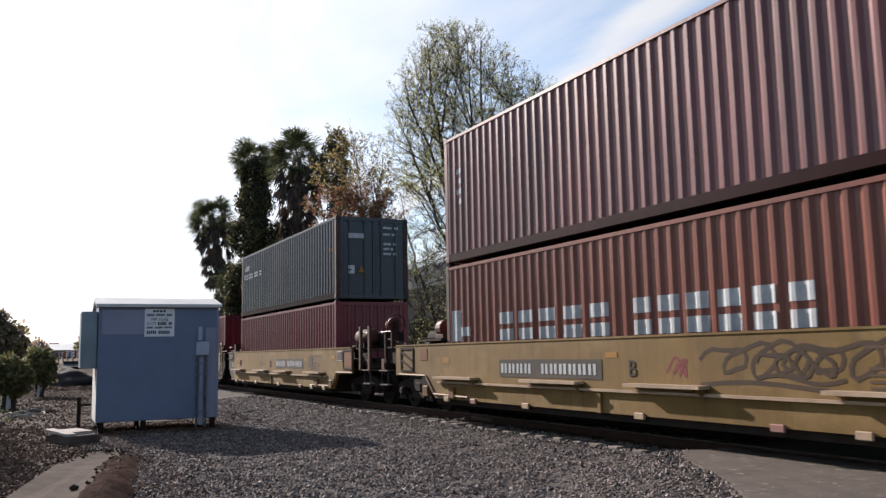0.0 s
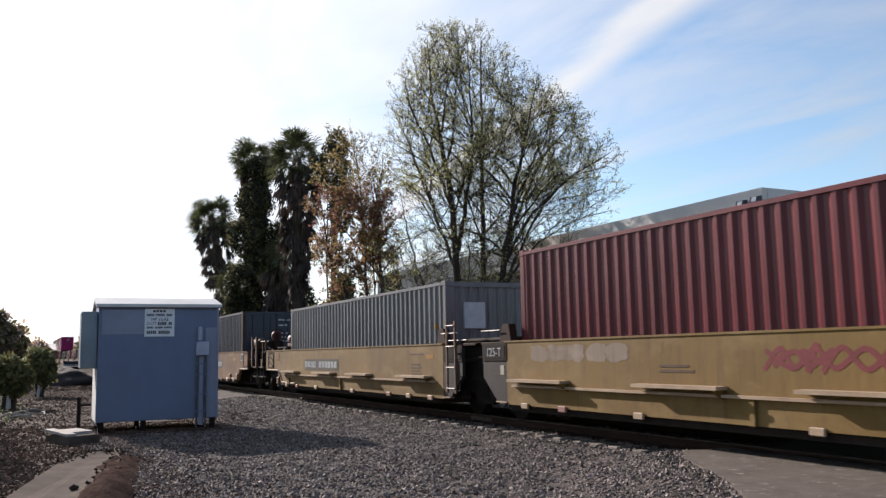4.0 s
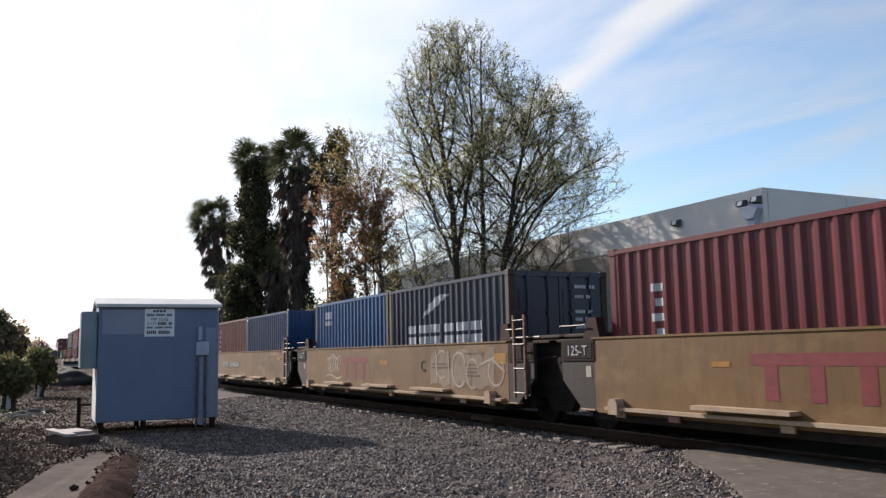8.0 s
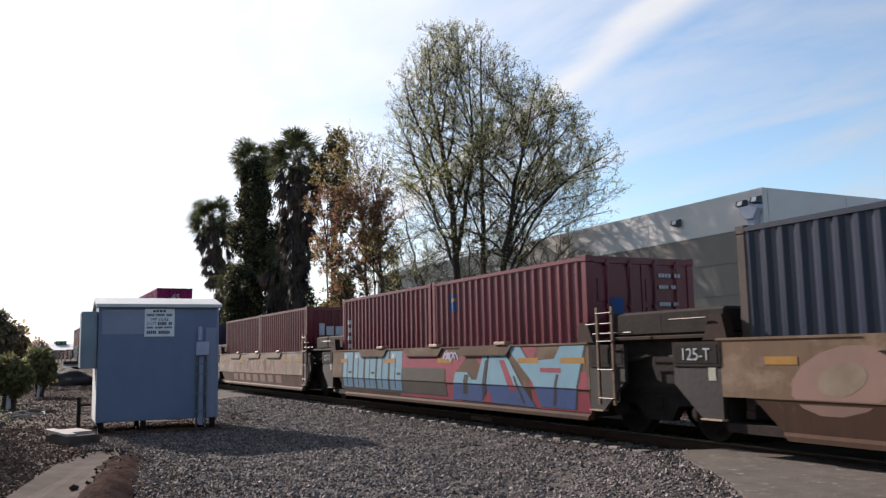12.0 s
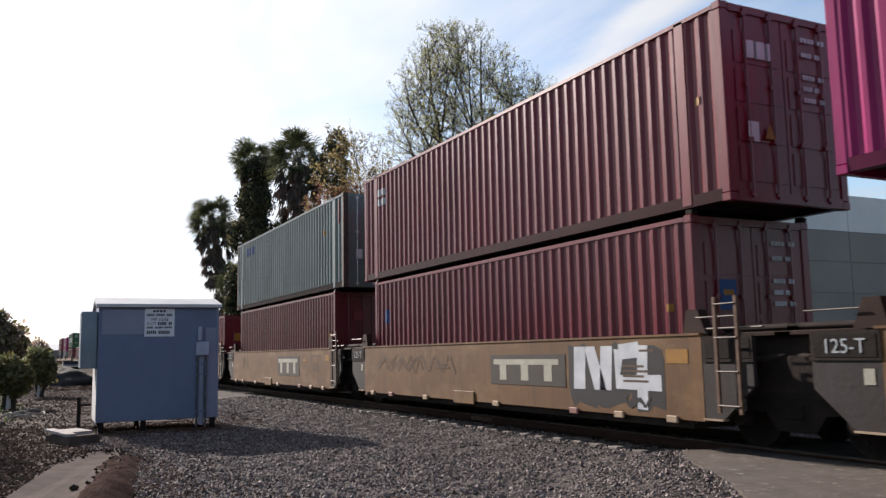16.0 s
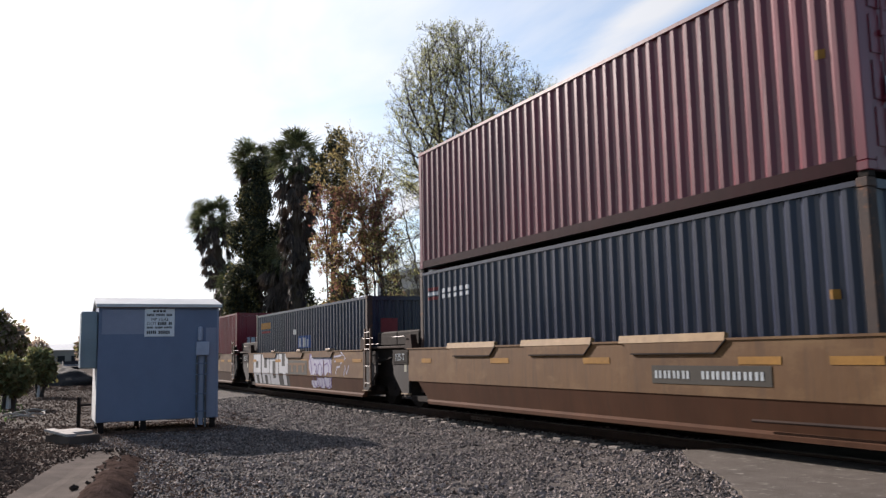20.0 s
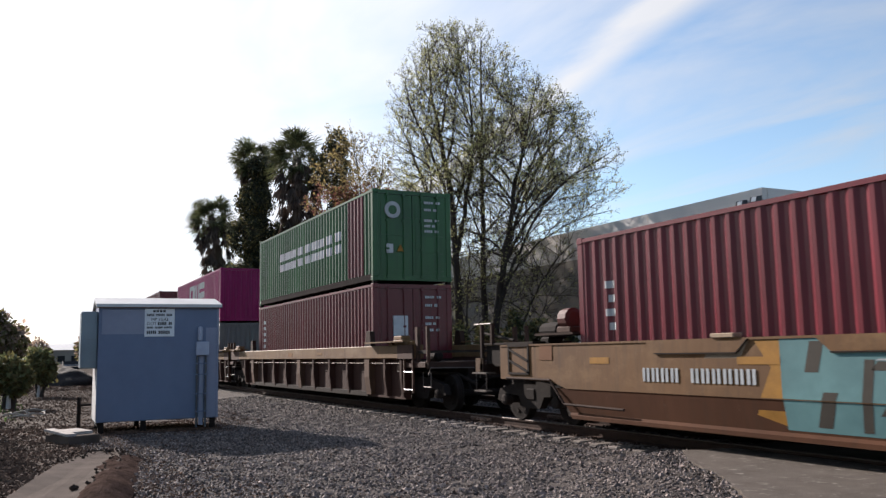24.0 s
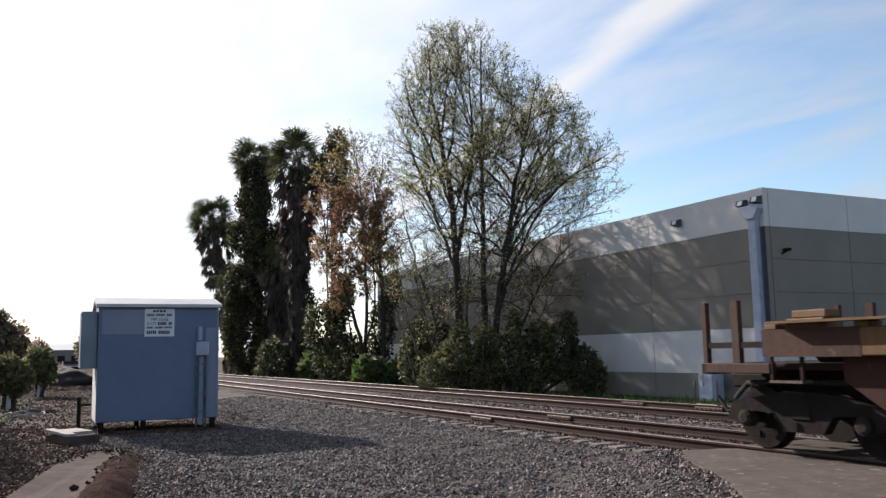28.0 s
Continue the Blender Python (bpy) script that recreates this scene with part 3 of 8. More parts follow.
def build_hut():
    # local: x = away from the camera is negative, front face at x = 0, y from 0 (street side) to 2.78
    hut = thing("signal_hut", "blue-grey painted steel railway signal hut with a pale low-pitched roof", "hut", (-20.5, 1.65, -0.24), rz=-2.0)
    W, Dp, B, H = 2.66, 1.95, 0.20, 2.80
    body = Mesh().box(-Dp, 0, 0, W, B, H, 0.015)
    part("wall", body, M_HUT, hut)
    for y in (0.0, W - 0.05):
        part("corner_trim", Mesh().box(0.004, 0.016, y + 0.003, y + 0.047, B, H), M_HUT2 if y else M_HUT, hut)
    # sunlight on the street-side wall is put into a white sheet over it
    part("side_panel", Mesh().box(-Dp + 0.03, -0.03, -0.012, -0.003, B, 1.39), M_HUTWHITE, hut, "lower side wall, made white for the sun on it")
    part("repainted_patch", Mesh().box(0.002, 0.006, 0.07, 1.0, 2.16, 2.72), M_HUT2, hut, "lighter repainted patch")
    part("repainted_strip", Mesh().box(0.002, 0.006, W - 0.30, W - 0.055, B + 0.02, 2.3), M_HUT2, hut, "lighter repainted strip")
    rise, over = 0.25, 0.06
    roof = Mesh().prism([(over, H - 0.03), (over, H + 0.05), (-Dp / 2, H + rise), (-Dp - over, H + 0.05), (-Dp - over, H - 0.03), (-Dp / 2, H + rise - 0.08)], "y", -0.06, W + 0.06)
    part("roof", roof, M_ROOF, hut)
    for y in (0.0, W - 0.03):
        part("gable", Mesh().prism([(0, H - 0.02), (-Dp, H - 0.02), (-Dp / 2, H + rise - 0.09)], "y", y, y + 0.03), M_HUT, hut)
    part("fascia", Mesh().box(over + 0.002, over + 0.012, -0.05, W + 0.05, H - 0.045, H - 0.022), M_JOINT, hut, "rust-brown fascia strip")
    part("gable_vent", Mesh().box(-Dp / 2 - 0.18, -Dp / 2 + 0.18, -0.008, -0.002, H + 0.0, H + 0.11), M_DARK, hut, "dark gable vent")
    for x in (-0.12, -Dp + 0.12):
        for y in (0.05, 0.95, W - 0.17):
            part("foot", Mesh().box(x - 0.06, x + 0.06, y, y + 0.12, -0.05, B + 0.01), M_GEAR, hut)
    part("skid", Mesh().box(-Dp, -0.05, 0.02, 0.10, 0.12, B), M_GEAR, hut)
    # air-conditioner cabinet on the street side
    ac = part("air_conditioner", Mesh().box(-1.15, -0.10, -0.36, -0.004, 1.40, 2.68, 0.02), M_ACGREY, hut, "grey-green wall-mounted air conditioner")
    for k in range(9):
        part("grille_slat", Mesh().box(-0.098, -0.085, -0.33, -0.04, 1.46 + k * 0.055, 1.49 + k * 0.055), M_ACGREY, ac)
    part("cover_panel", Mesh().box(-0.098, -0.086, -0.34, -0.03, 2.05, 2.62, 0.004), M_ACGREY, ac)
    # sign: two readable lines, the rest as bars
    sign = part("sign", Mesh().box(0.008, 0.016, 0.98, 1.64, 2.10, 2.74, 0.003), M_SIGN, hut, "white enamel sign with dark lettering")
    def bars(z, h, y0, y1, n):
        w = (y1 - y0) / n
        for i in range(n):
            if i % 7 != 5:
                part("lettering_bar", Mesh().box(0.016, 0.019, y0 + i * w, y0 + (i + 0.72) * w, z, z + h), M_DARKMARK, sign)
    bars(2.66, 0.05, 1.16, 1.46, 4)
    bars(2.57, 0.055, 1.03, 1.59, 17)
    for body_text, y, z in (("MP 12.43", 1.31, 2.46), ("DOT", 1.14, 2.365)):
        t = part("lettering", text_mesh(body_text, 0.10), M_DARKMARK, sign)
        t.matrix_basis = pose(0.018, y, z, 90, 0, 90)
    bars(2.365, 0.07, 1.27, 1.59, 8)
    bars(2.285, 0.045, 1.03, 1.59, 19)
    bars(2.16, 0.075, 1.03, 1.59, 13)
    # meter box, weatherhead and conduits
    part("meter_box", Mesh().box(0.004, 0.14, 2.13, 2.42, 1.65, 1.97, 0.012), M_METER, hut, "pale grey-blue electrical box")
    part("weatherhead", Mesh().disc((0.07, 2.22, 2.0), "z", ((0, 0.05), (0.06, 0.055), (0.30, 0.055), (0.33, 0.02)), 12), M_METER, hut, "pale capped tube")
    for y in (2.16, 2.36):
        part("conduit", Mesh().tube([(0.05, y, 0.0), (0.05, y, 1.64)], 0.024, 8), M_CONDUIT, hut)
    part("conduit_panel", Mesh().box(0.006, 0.03, 2.21, 2.31, 0.05, 1.65), M_HUT2, hut)
    for z in (0.35, 0.75, 1.2, 1.45):
        part("conduit_strap", Mesh().box(0.02, 0.08, 2.12, 2.40, z, z + 0.025), M_HUT, hut)


build_hut()


M_LID = mat("chalky_concrete_lid", (0.40, 0.36, 0.33), (0.27, 0.24, 0.215), 4, 0.9, bump=0.3)
M_DRYWOOD = mat("bleached_wood", (0.42, 0.38, 0.33), (0.28, 0.25, 0.21), 5, 0.9, bump=0.2)


def build_hut_yard():
    v = thing("cable_vault", "pale concrete cable vault with two lids, one lifted at an edge", "utility box", (-18.85, 1.12, -0.30), rz=22)
    part("box", Mesh().box(-0.62, 0.42, -0.30, 0.34, -0.05, 0.17, 0.02), M_CONCRETE, v, "dirty concrete side walls")
    part("lid", Mesh().prism([(-0.64, 0.19), (0.04, 0.172), (0.04, 0.222), (-0.64, 0.24)], "y", -0.12, 0.37), M_LID, v, "chalky pale lid")
    part("lid", Mesh().prism([(-0.60, 0.23), (0.40, 0.172), (0.40, 0.218), (-0.60, 0.276)], "y", -0.34, -0.14), M_LID, v, "chalky pale lifted lid")
    p = thing("steel_rail_post", "rusty steel post with a short side rail", "post", (-22.9, 1.45, -0.3))
    part("post", Mesh().tube([(0, 0, -0.1), (0, 0, 0.75)], 0.045, 8), M_GEAR, p)
    part("rail", Mesh().tube([(0, 0, 0.55), (-0.1, 0.4, 0.55)], 0.03, 8), M_GEAR, p)
    s = Mesh()
    left = [(-9.0, -0.42), (-11.58, 0.0), (-13.34, 0.36), (-14.54, 0.63), (-16.2, 1.25), (-16.45, 1.62)]
    right = [(-9.0, 0.55), (-10.92, 0.93), (-12.22, 1.05), (-13.33, 1.30), (-14.7, 1.58), (-16.45, 1.64)]
    rows = []
    for (xa, ya), (xb, yb) in zip(left, right):
        rows.append([(xa + (xb - xa) * k / 6, ya + (yb - ya) * k / 6, -0.225 - 0.05 * math.sin(math.pi * k / 6) + 0.02 * noise.noise((xa * 3, ya + k, 1))) for k in range(7)])
    s.v = [p for r in rows for p in r] + [(x, y, -0.4) for r in rows for x, y, z in r]
    n = len(rows)
    s.f = [(i * 7 + j, (i + 1) * 7 + j, (i + 1) * 7 + j + 1, i * 7 + j + 1) for i in range(n - 1) for j in range(6)]
    for i in range(n - 1):
        for j in (0, 6):
            s.f.append((i * 7 + j, (i + 1) * 7 + j, n * 7 + (i + 1) * 7 + j, n * 7 + i * 7 + j))
    solid("concrete_swale", s, M_CONCRETE, "stained pale concrete drainage apron with crumbled edges", "drain", "structure")
    for x, y, d in ((-11.9, 0.72, 0.07), (-14.2, 1.3, 0.05), (-15.0, 1.45, 0.04), (-13.6, 1.12, 0.035)):
        bm = bmesh.new()
        bmesh.ops.create_icosphere(bm, subdivisions=2, radius=d)
        for q in bm.verts:
            q.co *= 0.8 + 0.4 * noise.noise(q.co * 14 + Vector((x, y, 0)))
            q.co.z *= 0.7
        solid("clod", Mesh().take(bm), M_SOIL, "dark clod of earth on the concrete apron", "clod", loc=(x, y, -0.235))
    bank, n = Mesh(), 34
    for i in range(n + 1):
        t = i / n
        x = -9.0 - 6.2 * t
        yc = 0.78 + 0.155 * (-9.6 - x) + 0.07 * noise.noise((x * 1.3, 0, 3))
        hh = (0.10 + 0.10 * noise.noise((x * 1.1, 4, 2))) * min(1.0, 3.0 * (1 - t)) * (0.35 if -13.6 < x < -12.9 else 1.0)
        for k in range(7):
            w = (k / 6 - 0.5) * 2
            bank.v.append((x, yc + 0.34 * w + 0.03 * noise.noise((x * 4, k, 6)), -0.31 + (0.06 + max(0.03, hh)) * math.cos(w * 1.5) + 0.03 * noise.noise((x * 5, k * 1.4, 1))))
    bank.f = [(i * 7 + k + 1, (i + 1) * 7 + k + 1, (i + 1) * 7 + k, i * 7 + k) for i in range(n) for k in range(6)]
    solid("earth_bank", bank, mat("damp_dark_earth", (0.075, 0.052, 0.044), (0.032, 0.023, 0.019), 9, 1.0, bump=1.0, bscale=30, spec=0.0), "low crumbly bank of dark earth along the concrete apron", "earth", "structure", smooth=True)
    for i, (x, y, a) in enumerate(((-28.8, -0.1, 20), (-28.2, 0.05, 65), (-28.0, 0.55, 120), (-29.5, 0.25, 40), (-27.2, 0.2, 95), (-28.6, 0.8, 10), (-30.4, 0.6, 75))):
        b = Mesh().tube([(-0.35, 0, 0.05), (0, 0.05, 0.10), (0.35, 0, 0.04)], [0.018, 0.032, 0.016], 7)
        o = solid("cut_branch", b, M_DRYWOOD, "bleached cut branch lying on the soil", "branch", group="cut branches")
        o.matrix_basis = pose(x, y, -0.28, 0, 0, a)
    bm = bmesh.new()
    bmesh.ops.create_icosphere(bm, subdivisions=4, radius=1.0)
    for q in bm.verts:
        f = 1 + 0.18 * noise.noise(q.co * 2.2) + 0.06 * noise.noise(q.co * 7)
        q.co = Vector((q.co.x * 2.6 * f, q.co.y * 1.65 * f, max(-0.2, q.co.z) * (1.2 - 0.2 * abs(q.co.y)) * f))
    mound = solid("soil_mound", Mesh().take(bm), mat("dark_heap_soil", (0.035, 0.03, 0.028), (0.02, 0.018, 0.017), 5, 0.95, bump=0.8), "dark heap of soil", "mound", loc=(-61.5, 3.2, -0.35), smooth=True)


build_hut_yard()

# ---- warehouse beyond the tracks
M_WALLWHITE = mat("white_tilt_up_paint", (0.66, 0.625, 0.59), (0.58, 0.55, 0.52), 0.5, 0.8, bump=0.1, bscale=25)
M_WALLGREY = mat("grey_tilt_up_paint", (0.245, 0.215, 0.183), (0.205, 0.18, 0.153), 0.5, 0.8, bump=0.1, bscale=25)
M_CORNER = mat("blue_grey_corner_paint", (0.075, 0.075, 0.10), None, 2, 0.7, bump=0.05)
M_PIPE = mat("pale_blue_downpipe_paint", (0.42, 0.46, 0.56), None, 2, 0.5, bump=0.05)


def build_warehouse():
    X0, X1, Y0, Y1 = -53.5, -19.83, 22.0, 62.0
    wh = thing("warehouse", "two-tone white and grey tilt-up concrete warehouse with panel joints", "warehouse", (0, 0, -0.5))
    bands = ((0.0, 0.94, M_WALLGREY), (0.94, 2.50, M_WALLWHITE), (2.50, 3.64, M_WALLGREY), (3.64, 4.74, M_WALLGREY), (4.74, 5.82, M_WALLGREY), (5.82, 7.14, M_WALLWHITE))
    g = 0.012
    panels = [(X1 - 5.75 * (k + 1), X1 - 5.75 * k) for k in range(6)]
    for a, b in panels:
        for z0, z1, mt in bands:
            part("wall_panel", Mesh().box(max(a, X0) + g, b - g, Y0, Y0 + 0.22, z0 + g, z1 - g), mt, wh)
    ys = [Y0 + 0.225] + [Y0 + 4.1 + 5.75 * k for k in range(6)] + [Y1]
    for a, b in zip(ys, ys[1:]):
        for z0, z1, mt in bands:
            part("wall_panel", Mesh().box(X1 - 0.22, X1, a + g, b - g, z0 + g, z1 - g), mt, wh)
    # a grey strip caps the corner below the white band, beside the downpipe
    part("corner_strip", Mesh().box(X1 - 0.16, X1 + 0.006, Y0 - 0.006, Y0 - 0.001, 2.5, 5.80), M_CORNER, wh, "blue-grey corner strip")
    core = Mesh().box(X0, X1 - 0.03, Y0 + 0.03, Y1, -0.3, 7.05)
    part("wall", core, M_WALLGREY, wh)
    part("roof", Mesh().box(X0 - 0.02, X1 - 0.25, Y0 + 0.25, Y1, 6.7, 7.0), M_ROOF, wh)
    pipe = part("downpipe", Mesh().box(-20.37, -20.03, Y0 - 0.22, Y0 - 0.004, 0.3, 6.2, 0.02), M_PIPE, wh, "pale blue-grey downpipe")
    part("collector_head", Mesh().prism([(-20.60, 6.55), (-19.84, 6.55), (-19.84, 6.42), (-20.03, 6.1), (-20.37, 6.1), (-20.60, 6.42)], "y", Y0 - 0.3, Y0 - 0.004), M_PIPE, pipe)
    for x, z in ((-23.85, 6.5), (-20.62, 6.68), (-20.0, 6.72)):
        lamp = part("floodlight", Mesh().prism([(Y0 - 0.03, z - 0.13), (Y0 - 0.03, z + 0.14), (Y0 - 0.24, z + 0.10), (Y0 - 0.30, z - 0.08)], "x", x - 0.15, x + 0.15), M_CONDUIT, wh, "dark wall-mounted floodlight with a pale lens")
        part("lens", Mesh().prism([(Y0 - 0.247, z + 0.085), (Y0 - 0.251, z + 0.085), (Y0 - 0.303, z - 0.065), (Y0 - 0.298, z - 0.065)], "x", x - 0.07, x + 0.13), M_SIGN, lamp)
    camr = part("security_camera", Mesh().box(-19.82, -19.55, Y0 + 0.75, Y0 + 0.87, 5.0, 5.1, 0.01), M_GEAR, wh)
    part("bracket", Mesh().tube([(-19.83, Y0 + 0.7, 4.92), (-19.65, Y0 + 0.8, 5.0)], 0.02, 6), M_GEAR, camr)
    part("bracket_lamp", Mesh().box(-46.6, -46.3, Y0 - 0.3, Y0 - 0.02, 4.4, 4.55), M_GEAR, wh)
    cab = thing("utility_cabinet", "pale blue utility cabinet against the warehouse wall", "cabinet", (-22.1, 21.4, -0.46))
    part("body", Mesh().box(-0.35, 0.35, -0.2, 0.3, 0, 0.95, 0.015), M_PIPE, cab)
    part("door", Mesh().box(-0.31, 0.31, -0.222, -0.203, 0.06, 0.88, 0.004), M_PIPE, cab)


build_warehouse()
# ---- trees and shrubs
ACROSS = Vector((0.452, 0.892, 0.0))     # across the view, to the right
ALONG = Vector((-0.892, 0.452, 0.0))     # away from the camera


def leaf_cloud(pts, size, g, stretch=1.8, droop=0.0):
    """One pointed four-cornered leaf at each point, turned at random."""
    pts = np.asarray(pts, float)
    n = len(pts)
    d = g.normal(0, 1, (n, 3)); d[:, 2] -= droop
    d /= np.linalg.norm(d, axis=1, keepdims=True)
    e = np.cross(d, g.normal(0, 1, (n, 3))); e /= np.linalg.norm(e, axis=1, keepdims=True) + 1e-9
    s = size * g.uniform(0.6, 1.35, (n, 1))
    fold = np.cross(d, e) * s * 0.18
    v = np.stack([pts, pts + d * s * stretch * 0.5 + e * s * 0.5 + fold, pts + d * s * stretch, pts + d * s * stretch * 0.5 - e * s * 0.5 + fold], 1).reshape(-1, 3)
    f = np.arange(n * 4).reshape(n, 4)
    return v, f


def cloud_mesh(name, v, f, material):
    me = bpy.data.meshes.new(name)
    me.from_pydata(v.tolist(), [], f.tolist())
    me.materials.append(material)
    return me


def bend(a, b, lift, steps, wob, r):
    """A limb from a to b that leaves upwards and wavers a little."""
    a, b = Vector(a), Vector(b)
    c = a.lerp(b, 0.45) + Vector((0, 0, lift * (b - a).length))
    out = []
    for i in range(steps + 1):
        t = i / steps
        p = a * (1 - t) ** 2 + c * 2 * t * (1 - t) + b * t * t
        if 0 < i < steps:
            p += Vector((r.uniform(-wob, wob), r.uniform(-wob, wob), r.uniform(-wob, wob)))
        out.append(p)
    return out


def spline(ctrl, n, r, wob):
    """A smooth line through control points, wavering a little."""
    c = [Vector(p) for p in ctrl]
    c = [c[0] * 2 - c[1]] + c + [c[-1] * 2 - c[-2]]
    out = []
    for i in range(n + 1):
        t = i / n * (len(c) - 3)
        k = min(int(t), len(c) - 4)
        t -= k
        a, b, d, e = c[k:k + 4]
        p = (b * 2 + (d - a) * t + (a * 2 - b * 5 + d * 4 - e) * t * t + (b * 3 - a - d * 3 + e) * t ** 3) * 0.5
        out.append(p + Vector((r.gauss(0, wob), r.gauss(0, wob), 0)) if 0 < i < n else p)
    return out


def arching_tree(name, label, base, stems, outline, deep, shoots, spread, leaves, leaf_size, seed, droop=0.05):
    """A tree of upright stems whose limbs rise, then arch out until they leave the crown's outline. stems: (radius, where limbs begin, control points (across, depth, height)). outline: (height, left, right) of the crown. deep: its depth against its width. shoots: limbs on each stem. spread: how near boughs and twigs follow each other."""
    r, g = random.Random(seed), np.random.default_rng(seed)
    tree = thing(name, label, "tree", base)
    hs, lf, rt = (np.array(c) for c in zip(*outline))
    twigs, ends = Mesh(), []

    def world(p):
        return ACROSS * p.x + ALONG * p.y + Vector((0, 0, p.z))

    def inside(p, grow=1.0):
        if p.z > hs[-1] or p.z < hs[0] - 0.6:
            return False
        a, b = float(np.interp(p.z, hs, lf)), float(np.interp(p.z, hs, rt))
        w = (b - a) / 2 * grow
        return ((p.x - (a + b) / 2) / w) ** 2 + (p.y / (w * deep)) ** 2 < 1

    def limb(start, way, length, rise, wob, step=0.25):
        p, d, out, done = start.copy(), way.normalized(), [start.copy()], 0.0
        slack = r.uniform(0.86, 1.1)
        while done < length:
            d = (d + Vector((r.gauss(0, wob), r.gauss(0, wob), r.gauss(0, wob) + rise))).normalized()
            p = p + d * step
            done += step
            if not inside(p, slack):
                break
            out.append(p.copy())
        return out

    def taper(n, a, b):
        return [a + (b - a) * i / max(1, n - 1) for i in range(n)]

    def bar(pts, rr, kind):
        w = [world(p) for p in pts]
        if rr[0] > 0.05:
            part(kind, Mesh().tube(w, rr, 8 if rr[0] > 0.1 else 6, False), M_BARK, tree, smooth=True)
        else:
            twigs.tube(w, rr, 4 if rr[0] > 0.02 else 3, False)

    def aside(d, turn, lift):
        """A way that leaves d by an angle, to a side chosen at random."""
        n = d.orthogonal().normalized()
        n.rotate(Matrix.Rotation(r.uniform(0, 6.283), 3, d))
        q = d * math.cos(turn) + n * math.sin(turn)
        q.z += lift
        return q.normalized()

    def twig(p, d, length):
        q = p + aside(d, r.uniform(0.3, 0.9), 0.1) * length
        m = (p + q) / 2 + Vector((r.gauss(0, 0.02), r.gauss(0, 0.02), -0.02))
        twigs.tube([world(p), world(m), world(q)], [0.007, 0.005, 0.003], 3, False)
        ends.append((world(p), world(q)))
        for _ in range(2):
            t = m.lerp(q, r.uniform(0, 0.8))
            u = t + aside((q - p).normalized(), r.uniform(0.4, 1.0), 0.15) * length * r.uniform(0.35, 0.6)
            twigs.tube([world(t), world(u)], [0.005, 0.003], 3, False)
            ends.append((world(t), world(u)))

    def bough(pts, rr):
        k = 0
        while k < len(pts) - 1:
            p = pts[k].lerp(pts[k + 1], r.uniform(0, 1))
            d = (pts[k + 1] - pts[k]).normalized()
            twig(p, d, r.uniform(0.22, 0.55))
            if r.random() < 0.6:
                twig(p, d, r.uniform(0.22, 0.5))
            k += 1
        twig(pts[-1], (pts[-1] - pts[max(0, len(pts) - 2)] + Vector((0, 0, 0.01))).normalized(), 0.4)

    turn = 0.0
    for r0, t0, ctrl in stems:
        pts = spline(ctrl, 22, r, 0.03)
        rr = taper(23, r0, max(0.012, r0 * 0.10))
        bar(pts, rr, "trunk")
        bough(pts[15:], rr[15:])
        n = max(3, int(shoots * (0.5 + r0 * 2.5)))
        for i in range(n):
            t = t0 + (0.97 - t0) * (i + r.uniform(0, 0.8)) / n
            k = min(21, int(t * 22))
            p = pts[k].lerp(pts[k + 1], t * 22 - k)
            turn += 2.4 + r.uniform(-0.4, 0.4)
            el = radians(r.uniform(38, 66))
            way = Vector((math.cos(turn) * math.cos(el), math.sin(turn) * math.cos(el) * 0.8, math.sin(el)))
            up = -droop + (droop + 0.03) * min(1.0, max(0.0, (p.z - 4) / 9))
            ra = min(rr[k] * 0.5, 0.055)
            lp = limb(p, way, r.uniform(4.2, 9.0) * (0.6 + 2.0 * min(r0, 0.2)), up, 0.06)
            if len(lp) < 3:
                continue
            lr = taper(len(lp), ra, 0.010)
            bar(lp, lr, "limb")
            k2 = 1.0 + r.uniform(0, 1)
            while k2 < len(lp) - 1:
                q, d = lp[int(k2)], (lp[int(k2) + 1] - lp[int(k2)]).normalized()
                bp = limb(q, aside(d, r.uniform(0.45, 0.95), 0.12), r.uniform(0.7, 2.3) * (1.15 - 0.5 * k2 / len(lp)), up * 0.6, 0.10, 0.2)
                if len(bp) > 1:
                    br = taper(len(bp), max(0.009, lr[int(k2)] * 0.55), 0.006)
                    bar(bp, br, "limb")
                    bough(bp, br)
                k2 += spread * r.uniform(0.7, 1.3)
            bough(lp[len(lp) // 2:], lr)
    tagged(part("branch", twigs, M_TWIG, tree), kind="stuff")
    for lm, count, lo, hi in leaves:
        pool = [e for e in ends if lo <= e[1].z <= hi]
        # leaves come in tufts: some twigs carry many, many carry none
        pool = r.sample(pool, int(len(pool) * 0.55))
        q = []
        for _ in range(count):
            a, b = r.choice(pool)
            p = a.lerp(b, r.uniform(0.4, 1.1))
            q.append((p.x + r.gauss(0, 0.05), p.y + r.gauss(0, 0.05), p.z + r.gauss(0, 0.05)))
        v, f = leaf_cloud(q, leaf_size, g)
        tagged(part("crown", cloud_mesh("crown", v, f, lm), None, tree), kind="stuff")
    return tree


